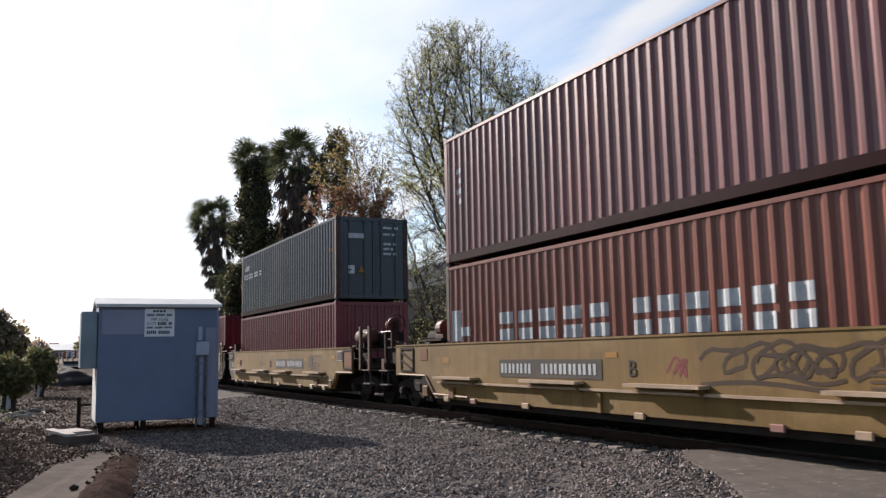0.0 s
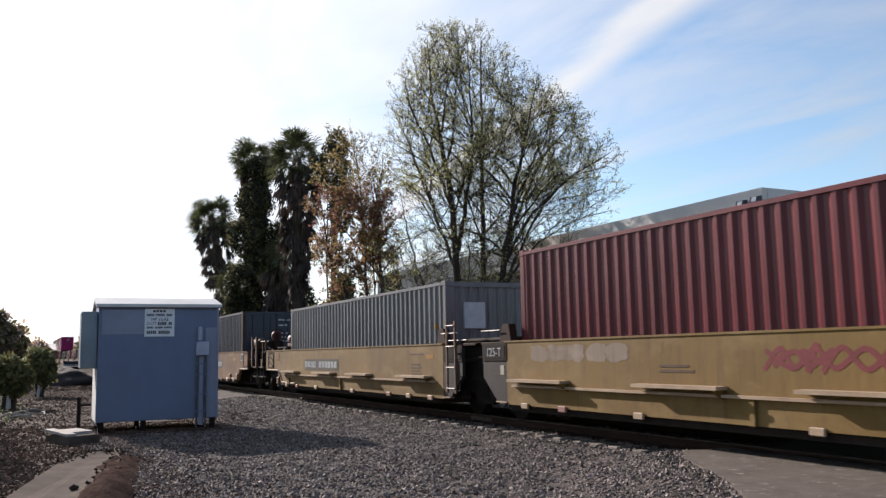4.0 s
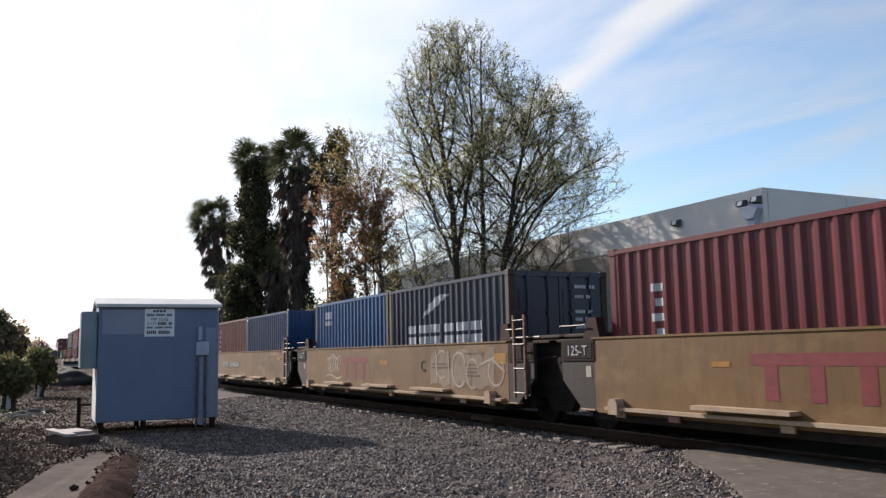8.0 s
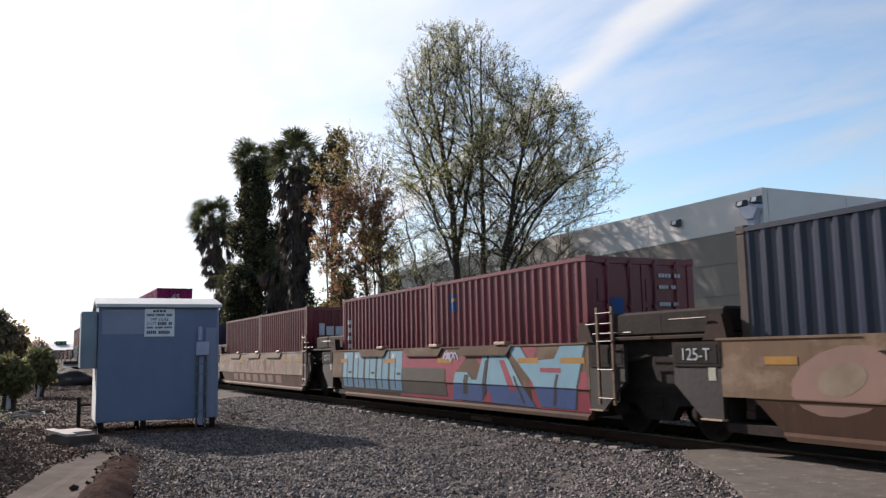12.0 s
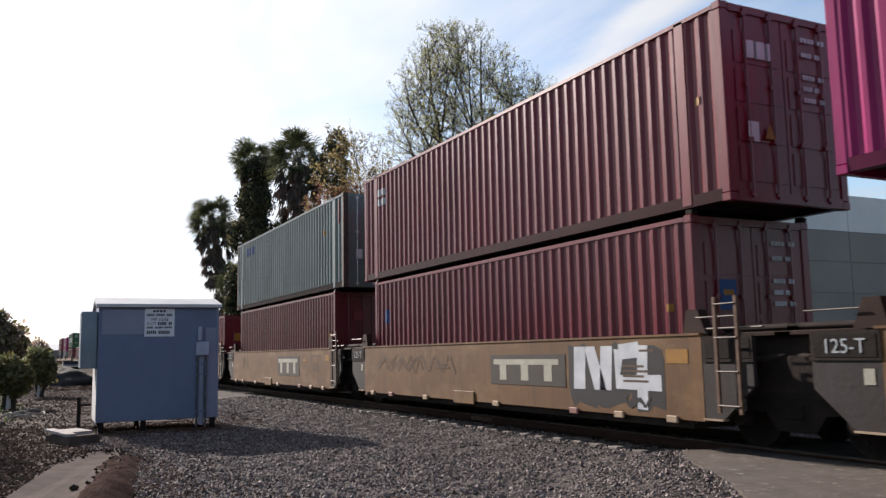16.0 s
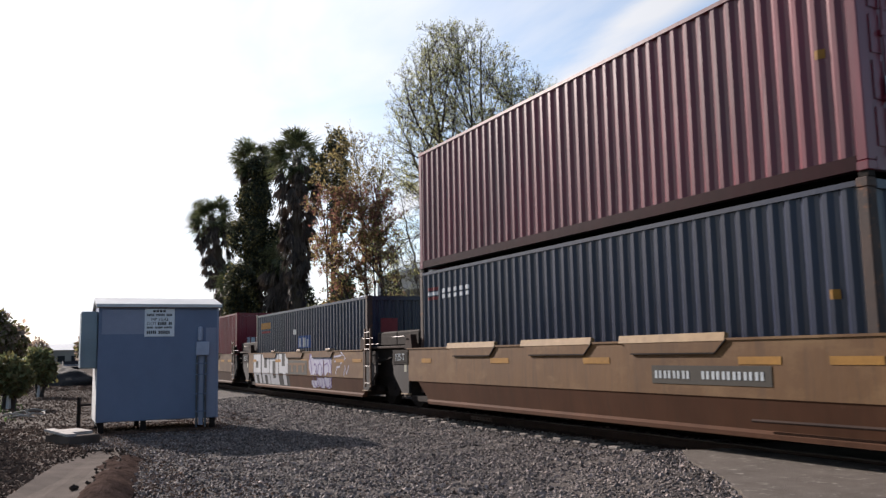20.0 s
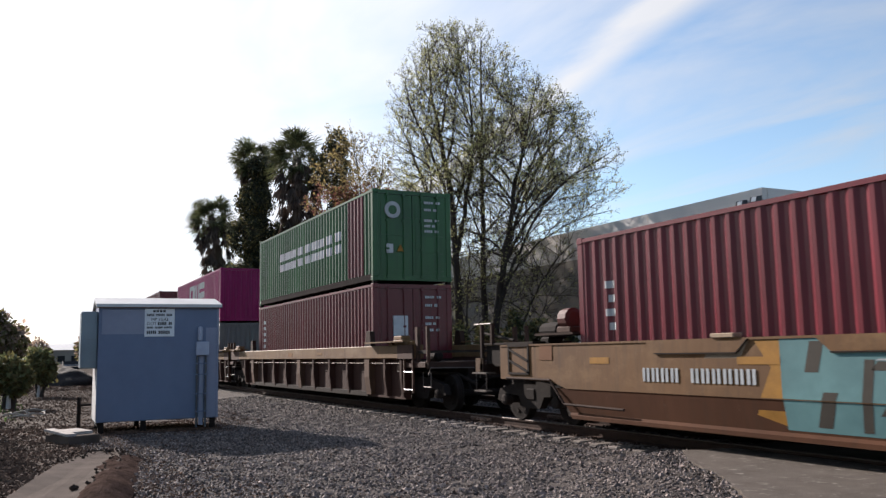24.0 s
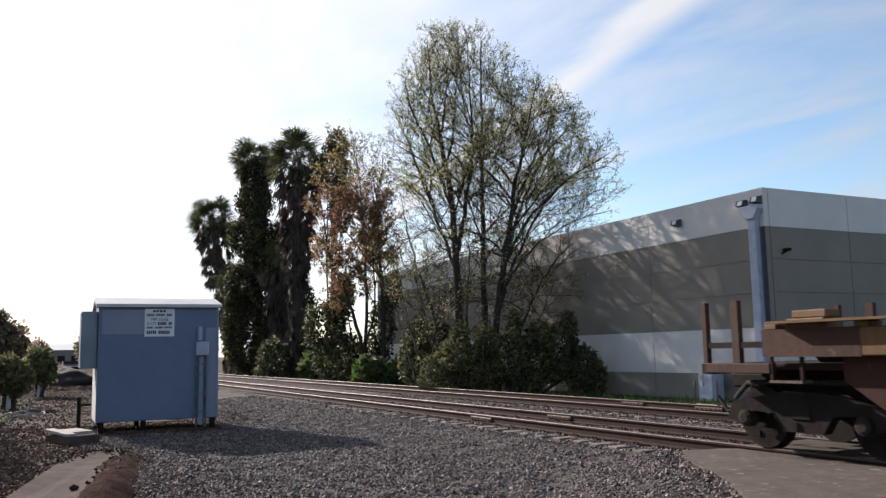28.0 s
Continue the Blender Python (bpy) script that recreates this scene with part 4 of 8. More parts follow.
arching_tree("deciduous_tree", "tall multi-stemmed tree, nearly bare with sparse yellow-green spring leaves", (-33.0, 17.5, -0.4),
             ((0.23, 0.36, ((0.0, 0.0, -0.3), (-0.05, 0.1, 4.0), (-0.35, 0.2, 9.0), (-1.0, 0.3, 13.0), (-1.25, 0.2, 16.1))),
              (0.13, 0.25, ((-0.05, 0.1, 6.3), (0.35, -0.3, 8.2), (0.7, -0.8, 11.2), (0.5, -1.2, 15.9))),
              (0.20, 0.38, ((0.95, 0.5, -0.3), (1.1, 0.6, 4.0), (1.15, 0.7, 10.6), (1.3, 0.9, 16.3))),
              (0.21, 0.32, ((1.25, -0.3, -0.3), (1.6, -0.4, 3.4), (2.3, -0.7, 7.6), (2.8, -0.9, 10.2), (3.7, -1.0, 14.0))),
              (0.11, 0.25, ((1.75, -0.4, 4.4), (2.6, 0.3, 7.6), (3.9, 0.9, 10.4), (4.9, 1.2, 12.4))),
              (0.10, 0.2, ((1.55, -0.4, 3.2), (2.5, -1.0, 5.8), (4.2, -1.5, 8.6), (6.6, -1.8, 10.2))),
              (0.08, 0.2, ((2.35, -0.7, 7.8), (3.3, -0.2, 10.0), (4.3, 0.3, 12.0), (4.8, 0.5, 13.4))),
              (0.08, 0.2, ((1.95, -0.5, 5.6), (3.3, 0.2, 7.8), (5.2, 0.8, 9.6), (7.0, 1.0, 10.2))),
              (0.07, 0.2, ((1.7, -0.4, 4.2), (3.2, 0.6, 6.2), (5.2, 1.2, 7.6), (7.2, 1.4, 8.2))),
              (0.08, 0.2, ((-0.3, 0.2, 8.2), (-1.1, -0.5, 10.6), (-2.0, -1.0, 12.6), (-2.3, -1.1, 14.2))),
              (0.10, 0.25, ((-0.05, 0.0, 5.0), (-0.7, 0.2, 7.0), (-1.9, 0.5, 10.4), (-2.6, 0.6, 12.6))),
              (0.09, 0.3, ((-0.5, 0.3, -0.2), (-1.2, 0.4, 3.4), (-2.1, 0.5, 6.4), (-2.6, 0.5, 9.0))),
              (0.08, 0.3, ((1.9, 0.4, -0.2), (2.9, 0.2, 3.2), (4.2, 0.0, 5.6), (5.9, -0.2, 7.2))),
              (0.06, 0.3, ((0.4, -0.9, -0.2), (0.3, -1.3, 3.6), (0.5, -1.6, 7.4))),
              (0.05, 0.2, ((-1.4, 0.6, -0.2), (-2.2, 0.7, 2.8), (-2.9, 0.8, 5.6))),
              (0.045, 0.2, ((-1.8, -0.3, -0.2), (-2.5, -0.4, 2.4), (-3.0, -0.5, 4.4))),
              (0.05, 0.25, ((-0.9, -0.5, -0.2), (-1.4, -0.8, 2.8), (-2.0, -0.9, 5.2))),
              (0.05, 0.25, ((2.4, -0.7, -0.2), (3.2, -1.0, 2.6), (4.0, -1.2, 4.6)))),
             ((2.4, -3.0, 4.6), (4.0, -3.4, 5.2), (6.0, -3.4, 6.4), (8.0, -3.0, 7.8), (9.5, -3.2, 7.9), (11.0, -3.3, 6.7), (12.5, -3.1, 5.6), (14.0, -2.5, 4.2), (15.2, -2.0, 2.8), (16.7, -1.2, 1.4)),
             0.72, 13, 1.8, ((L_SPRING, 44000, 9, 30), (L_SPRING, 14000, 0, 10)), 0.044, 21, 0.065)
arching_tree("russet_tree", "slender crooked trees with thin russet and olive foliage", (-45.2, 17.6, -0.4),
             ((0.15, 0.4, ((0.0, 0.0, -0.3), (-0.1, 0.0, 2.6), (-0.9, 0.1, 5.2), (-1.9, 0.2, 7.6), (-2.6, 0.2, 12.6))),
              (0.14, 0.35, ((0.1, 0.2, -0.3), (0.25, 0.3, 4.0), (0.1, 0.3, 8.6), (-0.3, 0.4, 14.0))),
              (0.17, 0.3, ((1.3, -0.2, -0.3), (1.2, -0.2, 5.0), (1.0, -0.1, 9.0), (1.3, 0.0, 13.2))),
              (0.08, 0.3, ((0.2, 0.0, 2.4), (0.8, -0.3, 4.4), (0.7, -0.6, 8.4), (1.2, -0.8, 12.0)))),
             ((2.2, -2.0, 2.2), (5.0, -2.7, 2.3), (8.0, -3.1, 2.3), (11.0, -3.2, 2.2), (13.0, -3.0, 1.9), (14.8, -2.2, 0.8)),
             0.7, 12, 2.2, ((L_RUSSET, 10000, 3.0, 11.5), (L_AUTUMN, 7000, 7.0, 30), (L_AUTUMN, 5500, 0, 9)), 0.076, 22)


def palm(name, base, height, lean, crown_r, skirt, skirt_r, seed, fronds=56):
    """A fan palm: trunk, hanging skirt of dead fronds, head of fan-shaped fronds."""
    r = random.Random(seed)
    tree = thing(name, "tall fan palm with a shaggy brown skirt of dead fronds", "palm tree", base, group="palms beyond the tracks")
    path = [ACROSS * (lean * (i / 8) ** 1.5) + Vector((0, 0, height * i / 8)) for i in range(9)]
    part("trunk", Mesh().tube(path, [0.46 - 0.02 * i for i in range(9)], 10), M_PALMBARK, tree, smooth=True)

    def on_path(t):
        k = min(7.999, t * 8)
        i = int(k)
        return path[i].lerp(path[i + 1], k - i)
    live, dead = Mesh(), Mesh()

    def frond(m, root, aim, length, blades, fan, width, droop):
        tip = root + aim * length * 0.5
        side = aim.cross(Vector((0, 0, 1)))
        side = side.normalized() if side.length > 1e-3 else Vector((1, 0, 0))
        up = side.cross(aim).normalized()
        roll = r.gauss(0, 0.75)
        side, up = side * math.cos(roll) + up * math.sin(roll), up * math.cos(roll) - side * math.sin(roll)
        m.poly([root + side * 0.02, root - side * 0.02, tip - side * 0.015, tip + side * 0.015])
        for b in range(blades):
            w = fan * (b / (blades - 1) - 0.5) * 2
            dirn = (aim * math.cos(w) + side * math.sin(w) + up * r.uniform(-0.1, 0.12)).normalized()
            mid = tip + dirn * length * 0.32
            end = tip + dirn * length * r.uniform(0.48, 0.6) + Vector((0, 0, -droop * length * r.uniform(0.1, 0.3)))
            o = dirn.cross(up).normalized() * width
            m.poly([tip, mid + o, end, mid - o])
    for _ in range(fronds):
        az, el = r.uniform(0, 6.283), math.asin(r.uniform(-0.85, 1.0))
        aim = Vector((math.cos(az) * math.cos(el), math.sin(az) * math.cos(el), math.sin(el)))
        frond(live, path[-1] + Vector((0, 0, r.uniform(-0.5, 0.3))), aim, crown_r * r.uniform(0.75, 1.3), 13, 1.0, 0.045, 0.4)
    for k in range(int(skirt * 330)):
        t = 1 - (k / (skirt * 330)) * skirt
        az = r.uniform(0, 6.283)
        flare = 0.2 + 0.35 * max(0.0, (t - 0.8) / 0.2)
        taper = 0.52 + 0.48 * min(1.0, max(0.0, (t - 0.45) / 0.3))
        aim = Vector((math.cos(az) * flare, math.sin(az) * flare, -1)).normalized()
        frond(dead, on_path(t) + Vector((math.cos(az), math.sin(az), 0)) * skirt_r * taper * r.uniform(0.4, 0.75), aim, r.uniform(1.1, 2.0) * (0.8 + 0.2 * skirt_r) * taper, 7, 0.55, 0.085, 0.6)
    tagged(part("crown", live, L_PALM, tree, "green fan fronds"), kind="stuff")
    tagged(part("skirt", dead, L_DEAD, tree, "shaggy dead fronds"), kind="stuff")


palm("fan_palm", (-57.0, 17.4, -0.4), 15.8, 0.0, 2.1, 1.0, 1.3, 31, 90)
palm("fan_palm", (-68.0, 17.6, -0.4), 17.9, -0.6, 1.9, 0.95, 1.0, 32, 84)
palm("fan_palm", (-78.6, 17.9, -0.4), 14.8, -2.2, 2.1, 0.95, 1.5, 33, 120)
palm("fan_palm", (-75.9, 17.6, -0.4), 8.4, -0.2, 2.2, 1.0, 1.5, 34, 80)
palm("fan_palm", (-63.0, 17.9, -0.4), 9.0, 0.3, 2.0, 1.0, 1.4, 35, 26)


def leafy_mass(name, label, category, base, lobes, count, size, materials, seed, stems=5, droop=0.2, group=""):
    """Leaves packed near the skin of several lobes, on a few bare stems."""
    r, g = random.Random(seed), np.random.default_rng(seed)
    bush = thing(name, label, category, base, group)
    st = Mesh()
    for _ in range(stems):
        lb = r.choice(lobes)
        tgt = ACROSS * lb[0] + ALONG * lb[1] + Vector((r.gauss(0, 0.2), r.gauss(0, 0.2), lb[2]))
        st.tube(bend((tgt.x * 0.4, tgt.y * 0.4, -0.1), tgt, 0.1, 6, 0.05, r), [0.09, 0.08, 0.07, 0.06, 0.045, 0.03, 0.015], 6)
    part("stem", st, M_BARK, bush)
    tot = sum(lb[3] * lb[4] + lb[3] * lb[5] + lb[4] * lb[5] for lb in lobes)
    for mi, lm in enumerate(materials):
        pts = []
        for lb in lobes:
            n = int(count / len(materials) * (lb[3] * lb[4] + lb[3] * lb[5] + lb[4] * lb[5]) / tot)
            u = g.normal(0, 1, (n, 3)); u /= np.linalg.norm(u, axis=1, keepdims=True)
            rad = g.uniform(0.45, 1.0, (n, 1)) ** 0.5
            # clumps: swell and shrink the skin by direction
            sw = np.array([1 + 0.28 * noise.noise(Vector(q) * 2.6 + Vector((lb[0], lb[2], seed))) + 0.14 * noise.noise(Vector(q) * 7) for q in u])[:, None]
            q = u * rad * sw * (lb[3], lb[4], lb[5])
            pts.append(np.outer(q[:, 0] + lb[0], ACROSS) + np.outer(q[:, 1] + lb[1], ALONG) + np.outer(q[:, 2] + lb[2], (0, 0, 1)))
        pts = np.concatenate(pts)
        pts = pts[pts[:, 2] > 0.0]
        v, f = leaf_cloud(pts, size, g, 1.9, droop)
        tagged(part("crown", cloud_mesh("crown", v, f, lm), None, bush), kind="stuff")
    return bush


leafy_mass("ivy_tree", "dark old tree smothered in ivy among the palms", "tree", (-66.0, 18.2, -0.4),
           ((-1.6, 0, 14.2, 1.5, 1.4, 1.7, 1), (-1.0, 0, 16.8, 1.1, 1.1, 1.3, 1), (-1.9, 0, 11.4, 1.9, 1.6, 1.8, 1), (-0.9, 0, 9.0, 1.5, 1.5, 1.9, 1), (-2.6, 0, 7.2, 1.3, 1.4, 2.0, 1), (-2.2, 0, 3.4, 1.5, 1.4, 3.4, 1), (-3.3, 0.5, 4.6, 0.9, 1.0, 3.6, 1), (0.4, 0, 3.6, 1.3, 1.3, 3.6, 1), (2.4, 0.5, 4.2, 0.9, 1.0, 3.8, 1), (0.3, 0, 9.6, 0.8, 1.0, 3.2, 1), (1.3, 0.4, 6.5, 1.1, 1.0, 2.6, 1)),
           38000, 0.14, (L_DARK, L_DARK, L_DARK, L_OLIVE), 41, 9, 0.8)
leafy_mass("dark_shrub", "dark evergreen shrub filling the gap under the palms", "shrub", (-56.0, 17.9, -0.4),
           ((-2.4, 0, 1.4, 1.2, 1.2, 1.6, 1), (0.9, 0, 1.3, 1.1, 1.2, 1.5, 1), (2.5, 0, 1.6, 1.2, 1.2, 1.8, 1), (1.9, 0, 4.4, 0.8, 0.9, 1.4, 1), (2.6, 0, 6.2, 0.6, 0.7, 1.1, 1)),
           7000, 0.15, (L_DARK, L_DARK, L_BUSH), 42, 9, 0.4)
leafy_mass("slim_tree", "slim dark-leaved tree behind the palms", "tree", (-55.0, 19.0, -0.4),
           ((0.4, 0, 14.6, 1.2, 1.2, 1.7, 1), (0.9, 0, 11.8, 0.9, 0.9, 1.7, 1), (0.6, 0, 16.4, 0.8, 0.8, 1.0, 1)),
           4600, 0.13, (L_OLIVE, L_DARK), 43, 9, 0.3)
leafy_mass("oleander_bush", "large dense dark-green bush beside the track", "bush", (-29.6, 17.9, -0.4),
           ((-2.9, 0.4, 0.8, 0.8, 0.9, 1.0, 1), (-2.1, -0.2, 1.5, 0.8, 0.9, 1.0, 1), (-1.2, 0.3, 1.0, 0.9, 1.0, 1.1, 1), (-0.9, 0.5, 2.2, 0.5, 0.7, 0.8, 1), (0.0, -0.1, 1.5, 0.8, 0.9, 1.2, 1), (0.9, 0.3, 1.2, 0.9, 1.0, 1.2, 1), (1.3, 0.2, 2.4, 0.6, 0.7, 0.7, 1), (2.1, 0.1, 1.7, 0.8, 0.9, 1.2, 1), (2.9, 0.0, 1.0, 0.8, 0.9, 1.0, 1), (2.5, 0.4, 2.8, 0.35, 0.5, 0.6, 1), (0.3, 0.4, 2.9, 0.3, 0.4, 0.6, 1), (-2.0, 0.3, 2.5, 0.35, 0.4, 0.5, 1), (3.5, 0.2, 0.6, 0.5, 0.6, 0.7, 1)),
           21000, 0.09, (L_BUSH, L_DARK, L_OLIVE), 44, 22, 0.5)
leafy_mass("oleander_bush", "leafy green bush beside the track", "bush", (-37.5, 18.6, -0.4),
           ((-0.8, 0, 1.5, 1.2, 1.0, 1.5, 1), (0.6, 0, 1.6, 1.1, 1.0, 1.6, 1), (0.0, 0.3, 2.4, 0.9, 0.9, 0.9, 1)),
           7000, 0.11, (L_BUSH, L_DARK), 45, 5, 0.5)
leafy_mass("broadleaf_shrub", "low bright-green broad-leaved shrub by the rails", "shrub", (-41.5, 17.6, -0.4),
           ((-0.9, 0, 0.7, 0.9, 0.7, 0.8, 1), (0.5, 0, 0.6, 0.8, 0.7, 0.75, 1)), 900, 0.24, (L_BRIGHT, L_BUSH), 46, 3, 0.1)
leafy_mass("broadleaf_shrub", "low bright-green broad-leaved shrub by the rails", "shrub", (-53.0, 17.4, -0.4),
           ((0, 0, 0.9, 0.8, 0.7, 1.0, 1),), 420, 0.36, (L_BRIGHT, L_BUSH), 47, 3, 0.1)
leafy_mass("dark_shrub", "dark evergreen shrub under the russet trees", "shrub", (-46.5, 18.3, -0.4),
           ((-1.8, 0, 1.5, 1.3, 1.1, 1.7, 1), (0.2, 0, 1.3, 1.2, 1.1, 1.5, 1), (-2.6, 0.4, 3.4, 1.1, 1.0, 1.6, 1), (1.0, 0.3, 3.4, 0.8, 0.8, 1.7, 1), (-1.4, 0.4, 5.2, 0.7, 0.8, 1.5, 1), (1.6, 0.3, 5.6, 0.6, 0.7, 1.2, 1), (3.2, 0.3, 2.0, 0.9, 0.8, 1.9, 1)), 7000, 0.14, (L_DARK, L_DARK, L_BUSH), 48, 7, 0.4)


def weeds():
    g = np.random.default_rng(3)
    vs, fs, k = [], [], 0
    for x0, x1, y0, y1, n, h in ((-40, -18, 16.6, 21.5, 2600, 0.16), (-70, -40, 16.4, 17.4, 1200, 0.2), (-60, -26, -4, 0.3, 900, 0.10)):
        for _ in range(n):
            x, y = g.uniform(x0, x1), g.uniform(y0, y1)
            z, a, hh = ground_z(x, y), g.uniform(0, 6.28), h * g.uniform(0.4, 1.6)
            d = np.array((math.cos(a), math.sin(a), 0)) * 0.025
            t = np.array((g.normal(0, 0.05), g.normal(0, 0.05), hh))
            b = np.array((x, y, z))
            vs += [b - d, b + d, b + t]
            fs.append((k, k + 1, k + 2)); k += 3
    me = bpy.data.meshes.new("weeds")
    me.from_pydata([tuple(v) for v in vs], [], fs)
    me.materials.append(L_BRIGHT)
    tagged(new("weeds", me), "thin green weeds on the verge", "weeds", "", "stuff")


weeds()

# ---- the yard's far left: whitewashed young trees, distance
M_LIME = mat("whitewashed_trunk", (0.58, 0.58, 0.56), (0.42, 0.42, 0.41), 6, 0.9, bump=0.2)


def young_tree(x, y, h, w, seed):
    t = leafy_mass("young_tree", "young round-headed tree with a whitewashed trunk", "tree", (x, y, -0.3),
                   ((0, 0, h * 0.62, w, w, h * 0.33, 1), (w * 0.4, 0, h * 0.5, w * 0.7, w * 0.7, h * 0.25, 1), (-w * 0.4, 0.2, h * 0.72, w * 0.6, w * 0.6, h * 0.25, 1)), 2600 if h < 3 else 1100, 0.12, (L_BUSH, L_OLIVE) if h < 3 else (L_HAZE,), seed, 4, 0.3, "whitewashed young trees")
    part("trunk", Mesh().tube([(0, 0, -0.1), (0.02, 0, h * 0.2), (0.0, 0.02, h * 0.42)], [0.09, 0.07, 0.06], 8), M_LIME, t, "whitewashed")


# those with y below -2 stand out of view, added to shade the yard
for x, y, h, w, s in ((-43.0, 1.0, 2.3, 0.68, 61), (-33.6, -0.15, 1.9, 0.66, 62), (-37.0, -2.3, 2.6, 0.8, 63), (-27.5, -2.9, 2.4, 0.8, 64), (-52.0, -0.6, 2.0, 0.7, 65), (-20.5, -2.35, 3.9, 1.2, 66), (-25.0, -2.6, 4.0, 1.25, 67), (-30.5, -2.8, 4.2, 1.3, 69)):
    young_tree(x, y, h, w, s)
leafy_mass("street_tree", "hazy street tree in the distance", "tree", (-95.0, -1.6, -0.3), ((-1.0, 0, 3.6, 2.2, 2.0, 2.6, 1), (1.3, 0, 3.4, 1.6, 1.6, 2.0, 1), (-0.6, 0, 5.6, 1.4, 1.4, 1.2, 1)), 3600, 0.3, (L_HAZE, L_OLIVE), 71, 4)
leafy_mass("street_tree", "hazy street tree in the distance", "tree", (-210.0, 4.5, -0.3), ((0, 0, 5.0, 1.3, 1.3, 1.5, 1), (1.4, 0, 4.0, 1.1, 1.1, 1.3, 1)), 420, 0.4, (L_HAZE,), 72, 4)
leafy_mass("street_tree", "hazy street tree in the distance", "tree", (-190.0, 15.3, -0.3), ((0, 0, 4.2, 2.6, 2.4, 3.2, 1), (3.0, 0, 4.6, 2.0, 2.0, 2.8, 1), (-2.6, 0, 3.6, 1.8, 2, 2.4, 1)), 2600, 0.5, (L_HAZE, L_OLIVE), 73, 4)
leafy_mass("street_tree", "hazy street tree in the distance", "tree", (-320.0, 45.0, -0.3), ((0, 0, 8, 9, 4, 6, 1), (14, 0, 6, 8, 4, 5, 1), (-10, 0, 6, 7, 4, 5, 1)), 2600, 1.0, (L_OLIVE, L_DARK), 74, 4)


def distance():
    hs = thing("far_building", "low pale far-off building", "building", (-230, 10, -0.3))
    part("wall", Mesh().box(-8, 8, -6, 5, 0, 4.0), M_WALLGREY, hs)
    part("roof", Mesh().prism([(-8.5, 4.0), (8.5, 4.0), (0, 5.6)], "y", -6.4, 5.4), M_ROOF, hs)
    for y in (-4, -1, 2):
        part("window", Mesh().box(8.0, 8.05, y, y + 1.6, 1.2, 2.6), M_DARK, hs)
    st = Mesh().prism([(-400, 3.6), (-66, 3.6), (-66, 7.4), (-400, 7.4)], "z", -0.5, -0.2)
    solid("service_road", st, M_CONCRETE, "pale sunlit service road along the tracks", "road", "structure")
    wl = Mesh().box(-300, -100, 7.62, 7.75, -0.4, 0.55)
    solid("low_wall", wl, M_CONCRETE, "low pale wall along the service road", "wall", "structure")
    car = thing("parked_car", "dark parked car far down the service road", "car", (-112, 6.0, -0.2))
    body = Mesh().prism([(-2.2, 0.3), (2.2, 0.3), (2.2, 0.75), (1.3, 0.9), (0.7, 1.4), (-1.2, 1.4), (-2.0, 0.95), (-2.2, 0.8)], "y", -0.85, 0.85)
    part("body", body, M_DARK, car)
    part("window", Mesh().prism([(1.28, 0.92), (0.72, 1.36), (0.70, 1.36), (1.24, 0.92)], "y", -0.75, 0.75), M_GALV, car)
    for x in (-1.35, 1.35):
        for y in (-0.86, 0.70):
            part("wheel", Mesh().disc((x, y, 0.32), "y", ((0, 0.32), (0.16, 0.32)), 14), M_GRIME, car)


distance()
# ---- the train: containers
SPEED = 17.22                      # metres a second
CENTRE = TRACKS[0]
BASE_Z = 0.41                      # underside of a container in its well
STACK_GAP = 0.075
TRAIN, WHEELS = [], []
LEN = {"20": 6.058, "40": 12.192, "45": 13.716}
PITCH, RIBS = 0.278, ((0.0, 0.0), (0.066, 0.0), (0.134, 0.042), (0.210, 0.042))
PANEL_Y = 1.206


def rib_profile(x0, x1):
    """Corners of the corrugation between x0 and x1: position and recess."""
    pts, k = [], 0
    while True:
        for a, d in RIBS:
            x = x0 + k * PITCH + a
            if x > x1:
                return pts + [(x1, 0.0)]
            pts.append((x, d))
        k += 1


def recess(x, x0):
    a = (x - x0) % PITCH
    if a < 0.066:
        return 0.0
    if a < 0.134:
        return 0.042 * (a - 0.066) / 0.068
    if a < 0.210:
        return 0.042
    return 0.042 * (PITCH - a) / 0.068


def side_sheet(length, z0, z1, y, sign):
    """A corrugated side, a little dented: the sheet gives way inwards by a few millimetres here and there."""
    m = Mesh()
    prof, rows = rib_profile(-length + 0.15, -0.15), 7
    for x, d in prof:
        for k in range(rows):
            t = k / (rows - 1)
            z = z0 + (z1 - z0) * t
            dent = 0.0 if k in (0, rows - 1) else 0.005 * max(0.0, 0.4 + noise.noise((x * 0.9, z * 0.8, length))) + 0.009 * max(0.0, noise.noise((x * 2.3, z * 1.9, length + 7)) - 0.25)
            m.v.append((x, sign * (y - d - dent), z))
    for i in range(len(prof) - 1):
        for k in range(rows - 1):
            a = i * rows + k
            q = (a, a + rows, a + rows + 1, a + 1)
            m.f.append(q if sign < 0 else q[::-1])
    return m


def end_sheet(x, z0, z1, sign, half=1.06):
    m, pts, k = Mesh(), [], 0
    while -half + k * 0.25 < half:
        for a, d in ((0, 0), (0.09, 0), (0.125, 0.04), (0.215, 0.04)):
            y = -half + k * 0.25 + a
            if y < half:
                pts.append((y, d))
        k += 1
    pts.append((half, 0))
    for y, d in pts:
        m.v += [(x - sign * d, y, z0), (x - sign * d, y, z1)]
    for i in range(len(pts) - 1):
        q = (2 * i, 2 * i + 2, 2 * i + 3, 2 * i + 1)
        m.f.append(q if sign > 0 else q[::-1])
    return m


